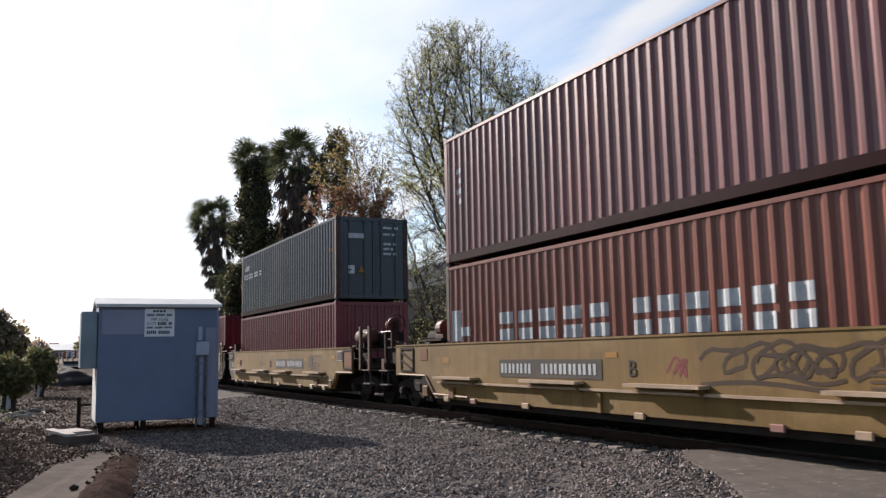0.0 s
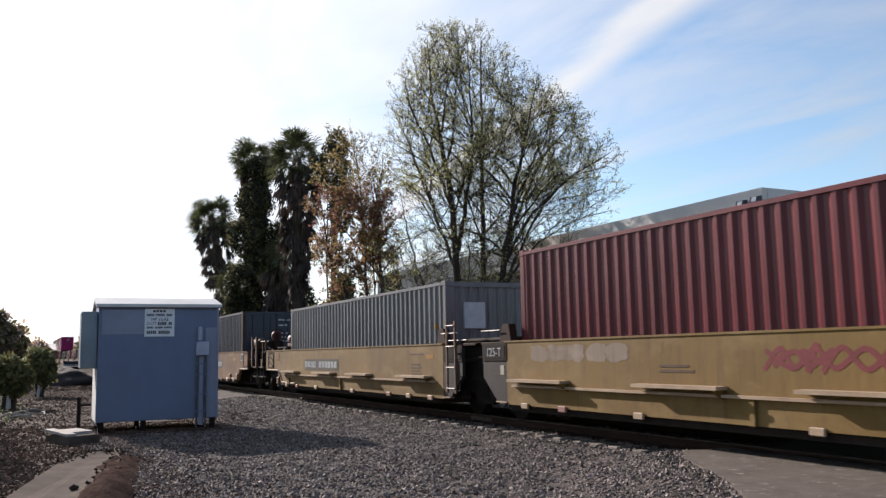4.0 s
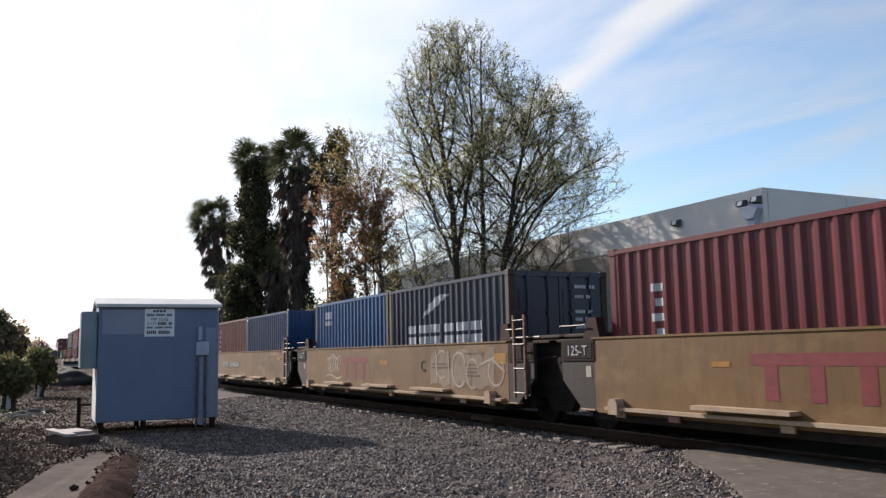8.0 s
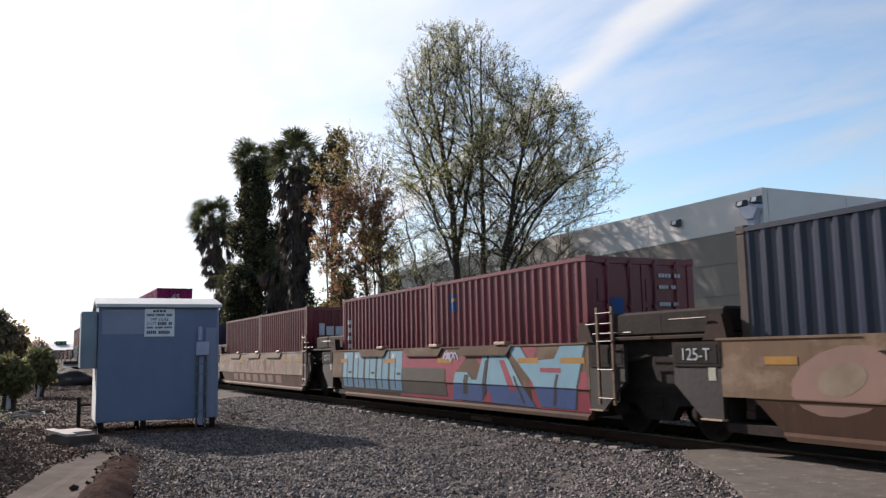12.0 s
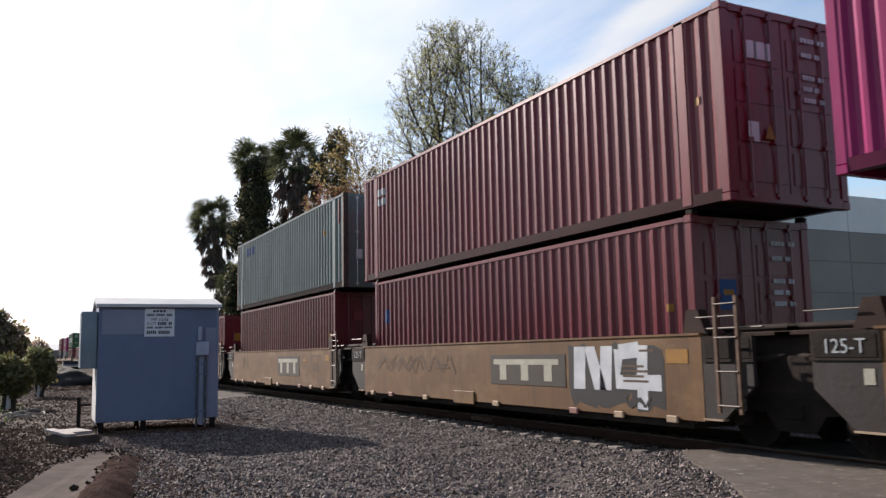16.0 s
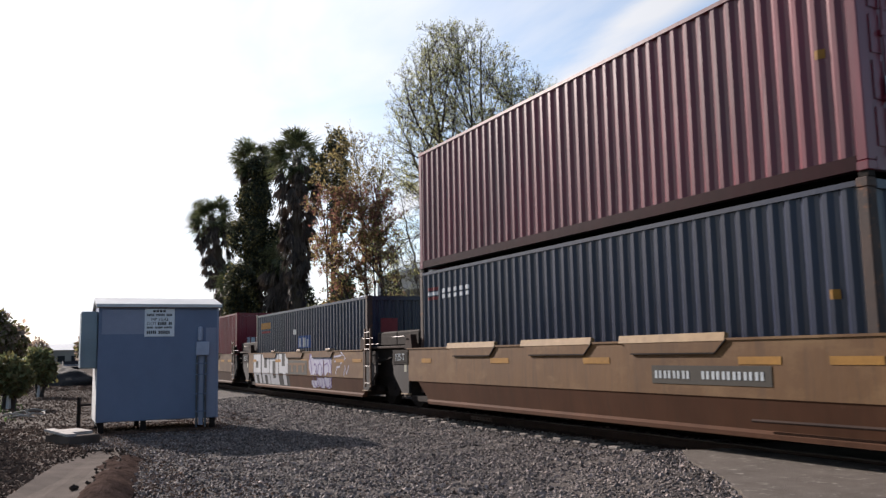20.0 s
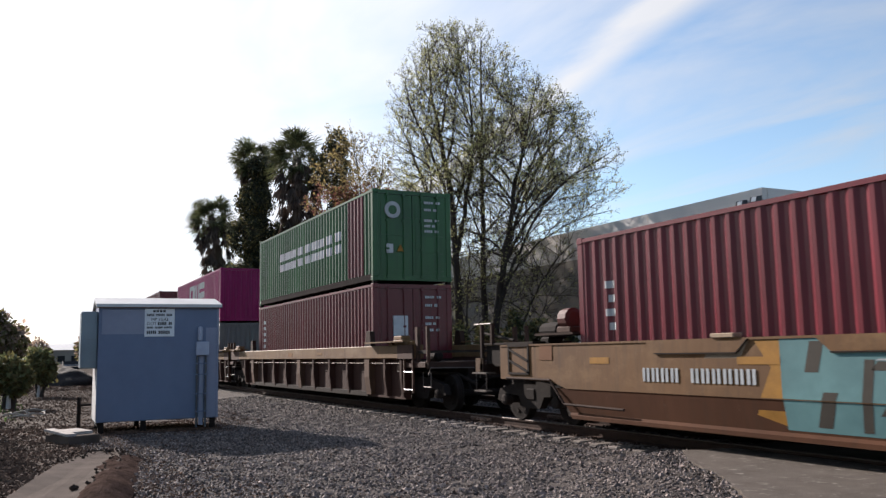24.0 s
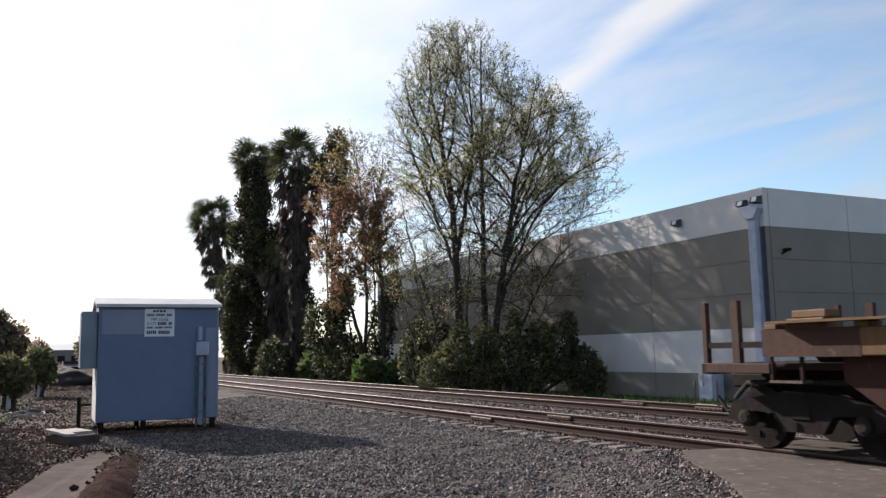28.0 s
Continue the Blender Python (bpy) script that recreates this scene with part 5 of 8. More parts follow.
def painted(length, x0, x1, z0, z1, slant=0.0):
    """A patch of paint that follows the near side's corrugation; x counts back from the front end, slant leans its top towards the front."""
    m = Mesh()
    start = -length + 0.15
    xs = sorted({x0, x1, *[x for x, _ in rib_profile(start, -0.15) if x0 < x < x1]})
    for x in xs:
        y = -(PANEL_Y - recess(x, start)) - 0.004
        m.v += [(x, y, z0), (min(x + slant, -0.15), y, z1)]
    m.f = [(2 * i, 2 * i + 2, 2 * i + 3, 2 * i + 1) for i in range(len(xs) - 1)]
    return m


# bottom rails: the shade they lie in is put into this colour, with grime
M_RAILSHADE = mat("shaded_grimy_bottom_rail", (0.016, 0.011, 0.012), (0.009, 0.007, 0.007), 3, 0.9, bump=0.2, spec=0.03)
M_OLDPOST = mat("rust_stained_corner_paint", (0.06, 0.038, 0.03), (0.034, 0.026, 0.024), 2.0, 0.7, bump=0.2, speck=(0.12, 0.055, 0.03), speck_at=0.6)
# body colours darkened the same way, for shade and grime
RAILS = {c: steel_paint("shaded_grimy_" + c + "_rail", tuple(v * 0.6 for v in k), 0.6, 0.06) for c, k in (("redbrown", (0.05, 0.01, 0.012)), ("fadedred", (0.055, 0.012, 0.013)), ("red", (0.058, 0.009, 0.012)), ("crimson", (0.056, 0.009, 0.013)), ("brightred", (0.07, 0.008, 0.012)), ("orangebrown", (0.06, 0.022, 0.015)), ("brown", (0.035, 0.013, 0.01)), ("pink", (0.16, 0.004, 0.058)), ("blue", (0.006, 0.014, 0.055)))}
MESHES = {}


def shared(key, make):
    if key not in MESHES:
        MESHES[key] = make()
    return MESHES[key]


def container(size, high, colour, label, x, z, doors=True, marks=(), door_marks=True):
    """A steel freight container. Local: front end at x = 0, length towards -x, underside at z = 0."""
    L, H = LEN[size], 2.896 if high else 2.591
    mt = COL[colour]
    post = M_OLDPOST if colour in ("slate", "teal", "navy", "lightblue", "orangebrown", "greygreen") else None
    box = thing("shipping_container", label, "container", (x, CENTRE, z), group="containers on the train")
    TRAIN.append((box, x, z))

    def p(name, key, make, mat_=None, lab=""):
        me = shared((name, key, (mat_ or mt).name), lambda: make().data(name))
        return part(name, me, mat_ or mt, box, lab)
    k = (size, high)
    for s in (-1, 1):
        p("side_panel", (k, s), lambda: side_sheet(L, 0.17, H - 0.06, PANEL_Y, s))
        p("top_rail", (k, s), lambda: Mesh().box(-L + 0.16, -0.16, s * 1.219 if s < 0 else 1.159, -1.159 if s < 0 else 1.219, H - 0.09, H - 0.03))
        p("bottom_rail", (k, s), lambda: Mesh().box(-L + 0.16, -0.16, s * 1.211 if s < 0 else 1.06, -1.06 if s < 0 else 1.211, 0.02, 0.19), RAILS.get(colour, M_RAILSHADE))
        for e in (0, 1):
            xa, xb = (-0.16, 0.0) if e == 0 else (-L, -L + 0.16)
            p("corner_post", (k, s, e), lambda: Mesh().box(xa + 0.004, xb - 0.004, s * 1.217 if s < 0 else 1.06, -1.06 if s < 0 else 1.217, 0.118, H - 0.118, 0.012), post)
            for zc in (0.0, H - 0.118):
                cast = Mesh().box(xa - (0.0 if e == 0 else 0.002), xb + (0.002 if e == 0 else 0.0), s * 1.222 if s < 0 else 1.06, -1.06 if s < 0 else 1.222, zc, zc + 0.118, 0.01)
                p("corner_casting", (k, s, e, zc), lambda: cast, post)
    if size == "45":
        for s in (-1, 1):
            for xa in (-0.94, -L + 0.76):
                p("side_post", (k, s, xa), lambda: Mesh().box(xa, xa + 0.18, s * 1.219 if s < 0 else 1.16, -1.16 if s < 0 else 1.219, 0.05, H - 0.05))
    p("roof", k, lambda: Mesh().box(-L + 0.05, -0.05, -1.165, 1.165, H - 0.05, H - 0.012))
    p("floor", k, lambda: Mesh().box(-L + 0.1, -0.1, -1.05, 1.05, 0.10, 0.16), M_GRIME)
    if z > 2:
        for i in range(4):
            xm = -0.9 - i * (L - 1.8) / 3
            p("cross_member", (k, i), lambda: Mesh().box(xm - 0.04, xm + 0.04, -1.05, 1.05, 0.02, 0.10), M_GRIME)
    for e, sg in ((0, 1), (1, -1)):
        x0 = -0.03 if e == 0 else -L + 0.03
        p("end_sill", (k, e, "b"), lambda: Mesh().box(x0 - 0.07 if e == 0 else x0 - 0.03, x0 + 0.03 if e == 0 else x0 + 0.07, -1.06, 1.06, 0.01, 0.16))
        p("end_header", (k, e, "t"), lambda: Mesh().box(x0 - 0.07 if e == 0 else x0 - 0.03, x0 + 0.03 if e == 0 else x0 + 0.07, -1.06, 1.06, H - 0.13, H - 0.02))
        if (e == 0) == doors:
            for s in (-1, 1):
                def leaf():
                    m = Mesh()
                    ya, yb = sorted((s * 0.012, s * 1.055))
                    m.box(min(x0, x0 - sg * 0.05), max(x0, x0 - sg * 0.05), ya, yb, 0.165, H - 0.135)
                    for i in range(4):
                        zz = 0.30 + i * (H - 0.6) / 4
                        m.box(min(x0, x0 + sg * 0.015), max(x0, x0 + sg * 0.015), ya + 0.08, yb - 0.08, zz, zz + (H - 0.6) / 4 - 0.1)
                    return m
                p("door_leaf", (k, e, s), leaf)
                for yr in (0.28, 0.78):
                    def rod():
                        m = Mesh().tube([(x0 + sg * 0.045, s * yr, 0.06), (x0 + sg * 0.045, s * yr, H - 0.06)], 0.018, 6)
                        for zz in (0.12, 0.9, 1.7, H - 0.15):
                            m.box(x0 + min(0, sg * 0.06), x0 + max(0, sg * 0.06), s * yr - 0.05, s * yr + 0.05, zz - 0.03, zz + 0.03)
                        return m
                    p("lock_rod", (k, e, s, yr), rod, mt if colour not in ("greygreen", "grey") else M_GALV)
            if door_marks and e == 0:
                m = Mesh()
                for zz, w in ((0.86, 0.52), (0.78, 0.40), (0.66, 0.46), (0.60, 0.34), (0.54, 0.46)):
                    for i in range(7):
                        if i != 4:
                            m.box(0.024, 0.028, 0.36 + i * w / 7, 0.36 + (i + 0.7) * w / 7, zz * H, zz * H + 0.07)
                tagged(part("stencilling", m, M_WHITE, box, "pale stencilled markings"), kind="stuff")
                part("placard", Mesh().box(0.024, 0.029, -0.82, -0.62, 0.30 * H, 0.40 * H), M_WHITE, box)
                part("warning_sticker", Mesh().prism([(-0.5, 0.32 * H), (-0.3, 0.32 * H), (-0.4, 0.40 * H)], "x", 0.024, 0.029), M_YELLOW, box)
        else:
            p("end_wall", (k, e), lambda: end_sheet(x0, 0.15, H - 0.12, sg))
    for order, (name, mk, mm, lab) in enumerate(marks):
        made = mk(L, H)
        for piece in made if isinstance(made, list) else [made]:
            # later paint lies over earlier paint
            piece.v = [(x_ + (0.003 * order if x_ > -0.03 else 0.0), y_ - 0.003 * order, z_) for x_, y_, z_ in piece.v]
            part(name, piece, mm, box, lab)
    return box


def letter_blocks(x0, x1, z0, z1, n, gap=0.28, strokes_=2):
    """A painted name as a row of plain split blocks (or solid ones), following the corrugation."""
    def make(L, H):
        out, w = [], (x1 - x0) / n
        for i in range(n):
            a = x0 + i * w
            b = a + w * (1 - gap)
            if strokes_ == 2:
                h = z1 - z0
                out += [painted(L, a, b, z0, z0 + h * 0.40), painted(L, a, b, z0 + h * 0.58, z1)]
            else:
                out.append(painted(L, a, b, z0, z1))
        return out
    return make


def round_mark(x0, x1, z0, z1):
    """A wide mark of three plain shapes: a frame, three uprights and a stack of bars."""
    def make(L, H):
        w, h = (x1 - x0) / 3, z1 - z0
        t, g = w * 0.22, w * 0.86
        a, b, c = x0, x0 + w, x0 + 2 * w
        return [painted(L, a, a + t, z0, z1), painted(L, a + g - t, a + g, z0, z1), painted(L, a + t, a + g - t, z0, z0 + h * 0.17), painted(L, a + t, a + g - t, z1 - h * 0.17, z1),
                painted(L, b, b + t, z0, z1), painted(L, b + g - t, b + g, z0, z1), painted(L, b + w * 0.32, b + w * 0.54, z0, z1),
                painted(L, c, c + g, z0, z0 + h * 0.24), painted(L, c, c + g, z0 + h * 0.38, z0 + h * 0.62), painted(L, c, c + g, z1 - h * 0.24, z1)]
    return make


def block(x0, x1, z0, z1, slant=0.0):
    return lambda L, H: painted(L, x0, x1, z0, z1, slant)


def swoosh(x0, x1, z0, z1):
    """A rising curved stroke, slim at both ends, that follows the corrugation."""
    def make(L, H):
        m, n, start = Mesh(), 40, -L + 0.15
        for i in range(n + 1):
            t = i / n
            x = x0 + (x1 - x0) * t
            za, w = z0 + (z1 - z0) * math.sin(t * 1.5), 0.03 + 0.2 * math.sin(min(1.0, t * 1.08) * 2.9) ** 1.5
            y = -(PANEL_Y - recess(x, start)) - 0.004
            m.v += [(x, y, za - w / 2), (x, y, za + w / 2)]
        m.f = [(2 * i, 2 * i + 2, 2 * i + 3, 2 * i + 1) for i in range(n)]
        return m
    return make


def end_block(*rects):
    """Flat marks on the front end: (y0, y1, z0, z1)."""
    def make(L, H):
        return [Mesh().box(-0.026, 0.024, y0, y1, z0, z1) for y0, y1, z0, z1 in rects]
    return make


def end_disc(y, z, r):
    return lambda L, H: [Mesh().disc((0.0, y, z), "x", ((0, r), (0.027, r)), 24)]


TEX_END = ("brand_mark", end_block((-0.78, -0.60, 1.62, 2.02), (-0.53, -0.27, 1.62, 1.92), (-0.20, 0.06, 1.62, 1.92)), M_WHITE, "white brand mark as plain blocks")


def side_code(x, n=4):
    """A column of small white marks near an end of the side."""
    def make(L, H):
        return [painted(L, x - 0.09 - 0.07 * (i % 2), x + 0.09, H * 0.44 + i * 0.23, H * 0.44 + i * 0.23 + 0.12) for i in range(n)]
    return ("side_code", make, M_PALE, "white stencilled marks")


def cma(paint):
    return [("brand_mark", letter_blocks(-4.95, -1.0, 1.16, 1.62, 6, 0.22), paint, "pale brand lettering as plain blocks"),
            ("brand_swoosh", swoosh(-4.1, -2.7, 1.80, 2.26), paint, "pale curved stroke")]


STAR = [("brand_stripe", block(-11.75, -11.25, 2.41, 2.49), M_REDMARK, ""), ("brand_stripe", block(-11.75, -11.25, 2.30, 2.38), M_WHITE, ""), ("brand_stripe", block(-11.75, -11.25, 2.19, 2.27), M_REDMARK, ""),
        ("brand_mark", letter_blocks(-11.07, -9.65, 2.20, 2.42, 5, 0.25), M_WHITE, "white brand mark as plain bars")]
SCAC = ("side_sticker", block(-0.62, -0.50, 1.5, 1.62), M_YELLOW, "yellow sticker")
EVER = [("brand_mark", letter_blocks(-9.4, -2.5, 1.08, 1.73, 9, 0.2), M_WHITE, "white brand lettering as plain bars")]
ONE_ = [("brand_mark", round_mark(-8.15, -3.87, 0.90, 2.24), M_PALE, "pale brand lettering as plain bars"), ("brand_line", letter_blocks(-8.1, -4.0, 0.46, 0.58, 17, 0.3, 1), M_PALE, "")]

# ---- the train: well cars
M_WEB = mat("rusty_brown_web_paint", (0.0522, 0.02296, 0.016), (0.0324, 0.01476, 0.0108), 1.5, 0.75, bump=0.2, stretch=(1, 1, 0.5), speck=(0.085, 0.05, 0.036), speck_at=0.68, spec=0.15)
M_SILL4 = mat("faded_orange_tan_paint", (0.16, 0.09, 0.036), (0.11, 0.058, 0.025), 0.9, 0.65, streaks=(0.06, 0.034, 0.02), chalk=(0.20, 0.135, 0.075), bump=0.2, bscale=11, stretch=(1, 1, 0.4), speck=(0.10, 0.055, 0.035), speck_at=0.70)
M_RUSTEND = mat("dark_rust_brown_paint", (0.07, 0.032, 0.02), (0.04, 0.019, 0.013), 2.0, 0.75, bump=0.25, speck=(0.13, 0.075, 0.045), speck_at=0.66, streaks=(0.035, 0.02, 0.013))
M_FADED = mat("faded_orange_reflector", (0.19, 0.095, 0.03), None, 5, 0.6, bump=0.1)
M_RIBTAN = mat("ochre_brown_rib_paint", (0.098, 0.05, 0.028), (0.06, 0.032, 0.019), 1.5, 0.75, bump=0.2, streaks=(0.05, 0.028, 0.018))
M_LADDER = mat("rusty_tan_ladder_paint", (0.13, 0.075, 0.045), (0.07, 0.04, 0.026), 6, 0.7, bump=0.2)
M_GUSSET = mat("grimy_grey_gusset_paint", (0.032, 0.027, 0.0255), (0.02, 0.016, 0.0145), 2.5, 0.7, bump=0.2, streaks=(0.03, 0.022, 0.018))
M_STEPGOLD = mat("golden_tan_step_paint", (0.30, 0.19, 0.085), (0.20, 0.12, 0.05), 3, 0.6, bump=0.15)
M_BOARD = mat("worn_tan_step_paint", (0.36, 0.27, 0.185), (0.25, 0.175, 0.115), 3, 0.6, bump=0.15)
M_PANELDARK = mat("faded_dark_panel", (0.05, 0.043, 0.034), (0.035, 0.03, 0.024), 2, 0.7, bump=0.1)
M_ORANGEPANEL = mat("orange_brown_panel_paint", (0.15, 0.062, 0.022), (0.105, 0.042, 0.017), 1.6, 0.75, bump=0.15)
M_BRAKERED = mat("faded_brake_red", (0.095, 0.027, 0.021), (0.055, 0.019, 0.016), 4, 0.6, bump=0.15)
M_STENCIL = mat("faint_stencil_paint", (0.085, 0.054, 0.032), (0.06, 0.04, 0.025), 4, 0.7, bump=0.05)
M_LUG = mat("faded_pink_lug_paint", (0.28, 0.14, 0.12), (0.21, 0.11, 0.09), 3, 0.6, bump=0.15)


def bogie(car, x):
    b = part("bogie", Mesh().box(x - 0.16, x + 0.16, -1.12, 1.12, 0.42, 0.66, 0.03), M_GEAR, car, "cast steel bogie")
    for s in (-1, 1):
        fr = [(x - 1.25, 0.40), (x - 0.95, 0.33), (x - 0.78, 0.52), (x - 0.45, 0.50), (x - 0.30, 0.28), (x + 0.30, 0.28), (x + 0.45, 0.50), (x + 0.78, 0.52), (x + 0.95, 0.33), (x + 1.25, 0.40), (x + 1.15, 0.62), (x + 0.35, 0.78), (x - 0.35, 0.78), (x - 1.15, 0.62)]
        ya, yb = sorted((s * 0.95, s * 1.10))
        part("side_frame", shared(("frame", x, s), lambda: Mesh().prism(fr, "y", ya, yb).data("side_frame")), M_GEAR, b)
        for dx in (-0.14, 0.0, 0.14):
            part("spring", shared(("spring", x, s, dx), lambda: Mesh().tube([(x + dx, s * 1.03, 0.30), (x + dx, s * 1.03, 0.52)], 0.05, 8).data("spring")), M_GRIME, b)
        for dx in (-0.89, 0.89):
            part("bearing_cap", shared(("cap", x, s, dx), lambda: Mesh().disc((x + dx, s * 1.02, 0.42), "y", ((0, 0.12), (s * 0.14, 0.11), (s * 0.16, 0.06)), 12).data("bearing_cap")), M_GRIME, b)

    def wheelset():
        m = Mesh().tube([(0, -0.98, 0), (0, 0.98, 0)], 0.08, 10)
        for s in (-1, 1):
            m.disc((0, s * 0.75, 0), "y", ((-s * 0.10, 0.445), (-s * 0.065, 0.445), (-s * 0.06, 0.42), (s * 0.05, 0.415), (s * 0.05, 0.36), (s * 0.0, 0.33), (s * 0.01, 0.14), (s * 0.07, 0.12)), 28)
            for i in range(3):
                w = 2.094 * i
                m.box(0.25 * math.cos(w) - 0.03, 0.25 * math.cos(w) + 0.03, s * 0.79 - 0.03, s * 0.79 + 0.01, 0.25 * math.sin(w) - 0.03, 0.25 * math.sin(w) + 0.03)
        return m.data("wheelset")
    for dx in (-0.89, 0.89):
        ws = part("wheelset", shared("wheelset", wheelset), M_WHEEL, b, loc=(x + dx, 0, 0.42))
        WHEELS.append((ws, x + dx, car))
    return b


def ladder(car, x, z0, z1, y=-1.42, mt=None):
    for dx in (-0.19, 0.19):
        part("ladder_rail", Mesh().box(x + dx - 0.026, x + dx + 0.026, y - 0.03, y + 0.01, z0, z1), mt or M_GRIME, car)
    n = max(2, round((z1 - z0) / 0.36))
    for i in range(n):
        zz = z0 + 0.1 + i * (z1 - z0 - 0.2) / (n - 1)
        part("rung", Mesh().tube([(x - 0.19, y - 0.035, zz), (x + 0.19, y - 0.035, zz)], 0.012, 6), M_STEELBAR, car)


def brake_wheel(car, x, y, z):
    m = Mesh()
    n = 20
    m.tube([(x, y + 0.28 * math.cos(6.2832 * i / n), z + 0.28 * math.sin(6.2832 * i / n)) for i in range(n + 1)], 0.018, 6, False)
    for i in range(4):
        w = 1.5708 * i
        m.tube([(x, y, z), (x, y + 0.27 * math.cos(w), z + 0.27 * math.sin(w))], 0.012, 6)
    m.disc((x - 0.05, y, z), "x", ((0, 0.05), (0.08, 0.05)), 10)
    part("brake_wheel", m, M_FRAME, car)
    part("brake_post", Mesh().box(x - 0.12, x - 0.03, y - 0.08, y + 0.08, z - 1.1, z + 0.1), M_FRAME, car)


def end_deck(car, xa, xb, front, kind):
    """Platform, coupler, brake gear, steps and grab irons at a coupled end; xa at the well, xb at the coupler's side."""
    lo, hi = min(xa, xb), max(xa, xb)
    sg = 1 if xb > xa else -1
    part("centre_sill", Mesh().box(lo, hi, -0.32, 0.32, 0.72, 1.05), M_GRIME, car)
    part("coupler", Mesh().box(min(xb, xb + sg * 0.75), max(xb, xb + sg * 0.75), -0.14, 0.14, 0.76, 0.98, 0.03), M_GEAR, car, "knuckle coupler")
    part("train_pipe", Mesh().tube([(xa, -1.0, 0.92), (xb - sg * 0.8, -1.0, 0.9), (xb, -0.6, 0.86), (xb + sg * 0.5, -0.35, 0.62)], 0.035, 8), M_GRIME, car)
    part("air_hose", Mesh().tube([(xb + sg * 0.1, -0.4, 0.8), (xb + sg * 0.3, -0.42, 0.5), (xb + sg * 0.6, -0.4, 0.42), (xb + sg * 0.85, -0.35, 0.62)], 0.03, 8), M_GRIME, car)
    part("cut_lever", Mesh().tube([(xb + sg * 0.06, -1.4, 0.84), (xb + sg * 0.1, -1.36, 1.02), (xb + sg * 0.1, -0.2, 1.0)], 0.016, 6), M_STEELBAR, car)
    part("stirrup", Mesh().tube([(xb - 0.22, -1.4, 0.92), (xb - 0.22, -1.4, 0.58), (xb + 0.2, -1.4, 0.58), (xb + 0.2, -1.4, 0.92)], 0.015, 6), M_STEELBAR, car)
    if kind == "D":
        part("end_platform", Mesh().box(lo, hi, -1.15, 1.15, 1.06, 1.15, 0.015), M_FRAME, car)
        part("end_sill", Mesh().box(xb - 0.06, xb + 0.06, -1.40, 1.40, 1.0, 1.14), M_FRAME, car)
        part("side_beam", Mesh().box(*sorted((xb - sg * 0.04, xb - sg * 1.15)), -1.43, -1.30, 1.02, 1.15, 0.01), M_RUSTEND, car, "rusty side beam of the end platform")
        for dx, z0, w in ((0.02, 1.15, 0.035), (0.58, 1.15, 0.06)):
            part("tall_post", Mesh().box(xb - sg * dx - w, xb - sg * dx + w, -1.40, -1.32, z0, 1.98), M_RUSTEND, car)
            part("tall_post", Mesh().box(xb - sg * dx - w, xb - sg * dx + w, 1.32, 1.40, z0, 1.98), M_RUSTEND, car)
        part("cross_bar", Mesh().box(*sorted((xb, xb - sg * 1.1)), -1.39, -1.33, 1.35, 1.43), M_GRIME, car)
        part("cross_bar", Mesh().box(xb - 0.03, xb + 0.03, -1.32, 1.32, 1.36, 1.42), M_GRIME, car)
        part("top_block", Mesh().box(*sorted((xb - sg * 1.42, xb - sg * 1.98)), -1.40, -1.08, 1.57, 1.70, 0.015), M_SILL4, car, "faded tan block on the beam")
        part("top_block", Mesh().box(*sorted((xb - sg * 1.5, xb - sg * 2.0)), -1.38, -1.12, 1.70, 1.80, 0.015), M_SILL4, car)
        part("brake_cylinder", Mesh().disc((xb - sg * 1.3, -0.7, 1.28), "x", ((0, 0.08), (0.05, 0.13), (0.5, 0.13), (0.55, 0.08)), 12), M_GEAR, car)
        part("hanging_step", Mesh().box(*sorted((xb - sg * 1.15, xb - sg * 1.65)), -1.44, -1.25, 0.91, 0.94), M_STEELBAR, car)
        for dx in (1.17, 1.63):
            part("step_hanger", Mesh().box(xb - sg * dx - 0.02, xb - sg * dx + 0.02, -1.42, -1.38, 0.93, 1.24), M_FRAME, car)
        return

    def out(d):
        return d if sg > 0 else -LEN["40"] - 0.05 - d
    part("end_platform", Mesh().box(lo, hi, -1.15, 1.15, 1.05, 1.25, 0.02), M_GRIME, car)
    part("end_sill", Mesh().box(xb - 0.06, xb + 0.06, -1.40, 1.40, 0.90, 1.12), M_FRAME, car)
    part("walkway", Mesh().box(*sorted((out(1.15), xb - sg * 0.1)), -1.38, -0.5, 1.50, 1.54), M_GRIME, car)
    part("walkway_skirt", Mesh().box(*sorted((out(2.3), xb - sg * 0.1)), -1.32, -1.28, 1.12, 1.49), M_GEAR, car)
    s0 = 0.0 if front else -0.36
    # framed end panel with two braces, and the scuffed lip of the arch over the bogie
    for d0, d1, z0, z1 in ((1.46, 2.2, 1.45, 1.50), (1.46, 2.2, 0.93, 0.97), (1.46, 1.51, 0.98, 1.44), (2.15, 2.2, 0.98, 1.44)):
        part("end_panel_frame", Mesh().box(*sorted((out(d0 + s0), out(d1 + s0))), -1.512, -1.493, z0, z1), M_GRIME, car)
    if front:
        part("end_panel_plate", Mesh().box(out(1.52), out(2.14), -1.499, -1.4945, 0.99, 1.43), M_ORANGEPANEL, car, "orange-brown panel")
        part("notice_frame", Mesh().box(out(0.93), out(1.37), -1.498, -1.493, 1.18, 1.46), M_PALE, car, "pale framed notice")
        part("notice", Mesh().box(out(0.955), out(1.345), -1.502, -1.4985, 1.205, 1.44), M_PANELDARK, car)
    else:
        for za in (1.40, 1.20):
            part("panel_brace", Mesh().tube([(out(1.5 + s0), -1.505, za - 0.22), (out(2.16 + s0), -1.505, za)], 0.026, 6), M_GRIME, car)
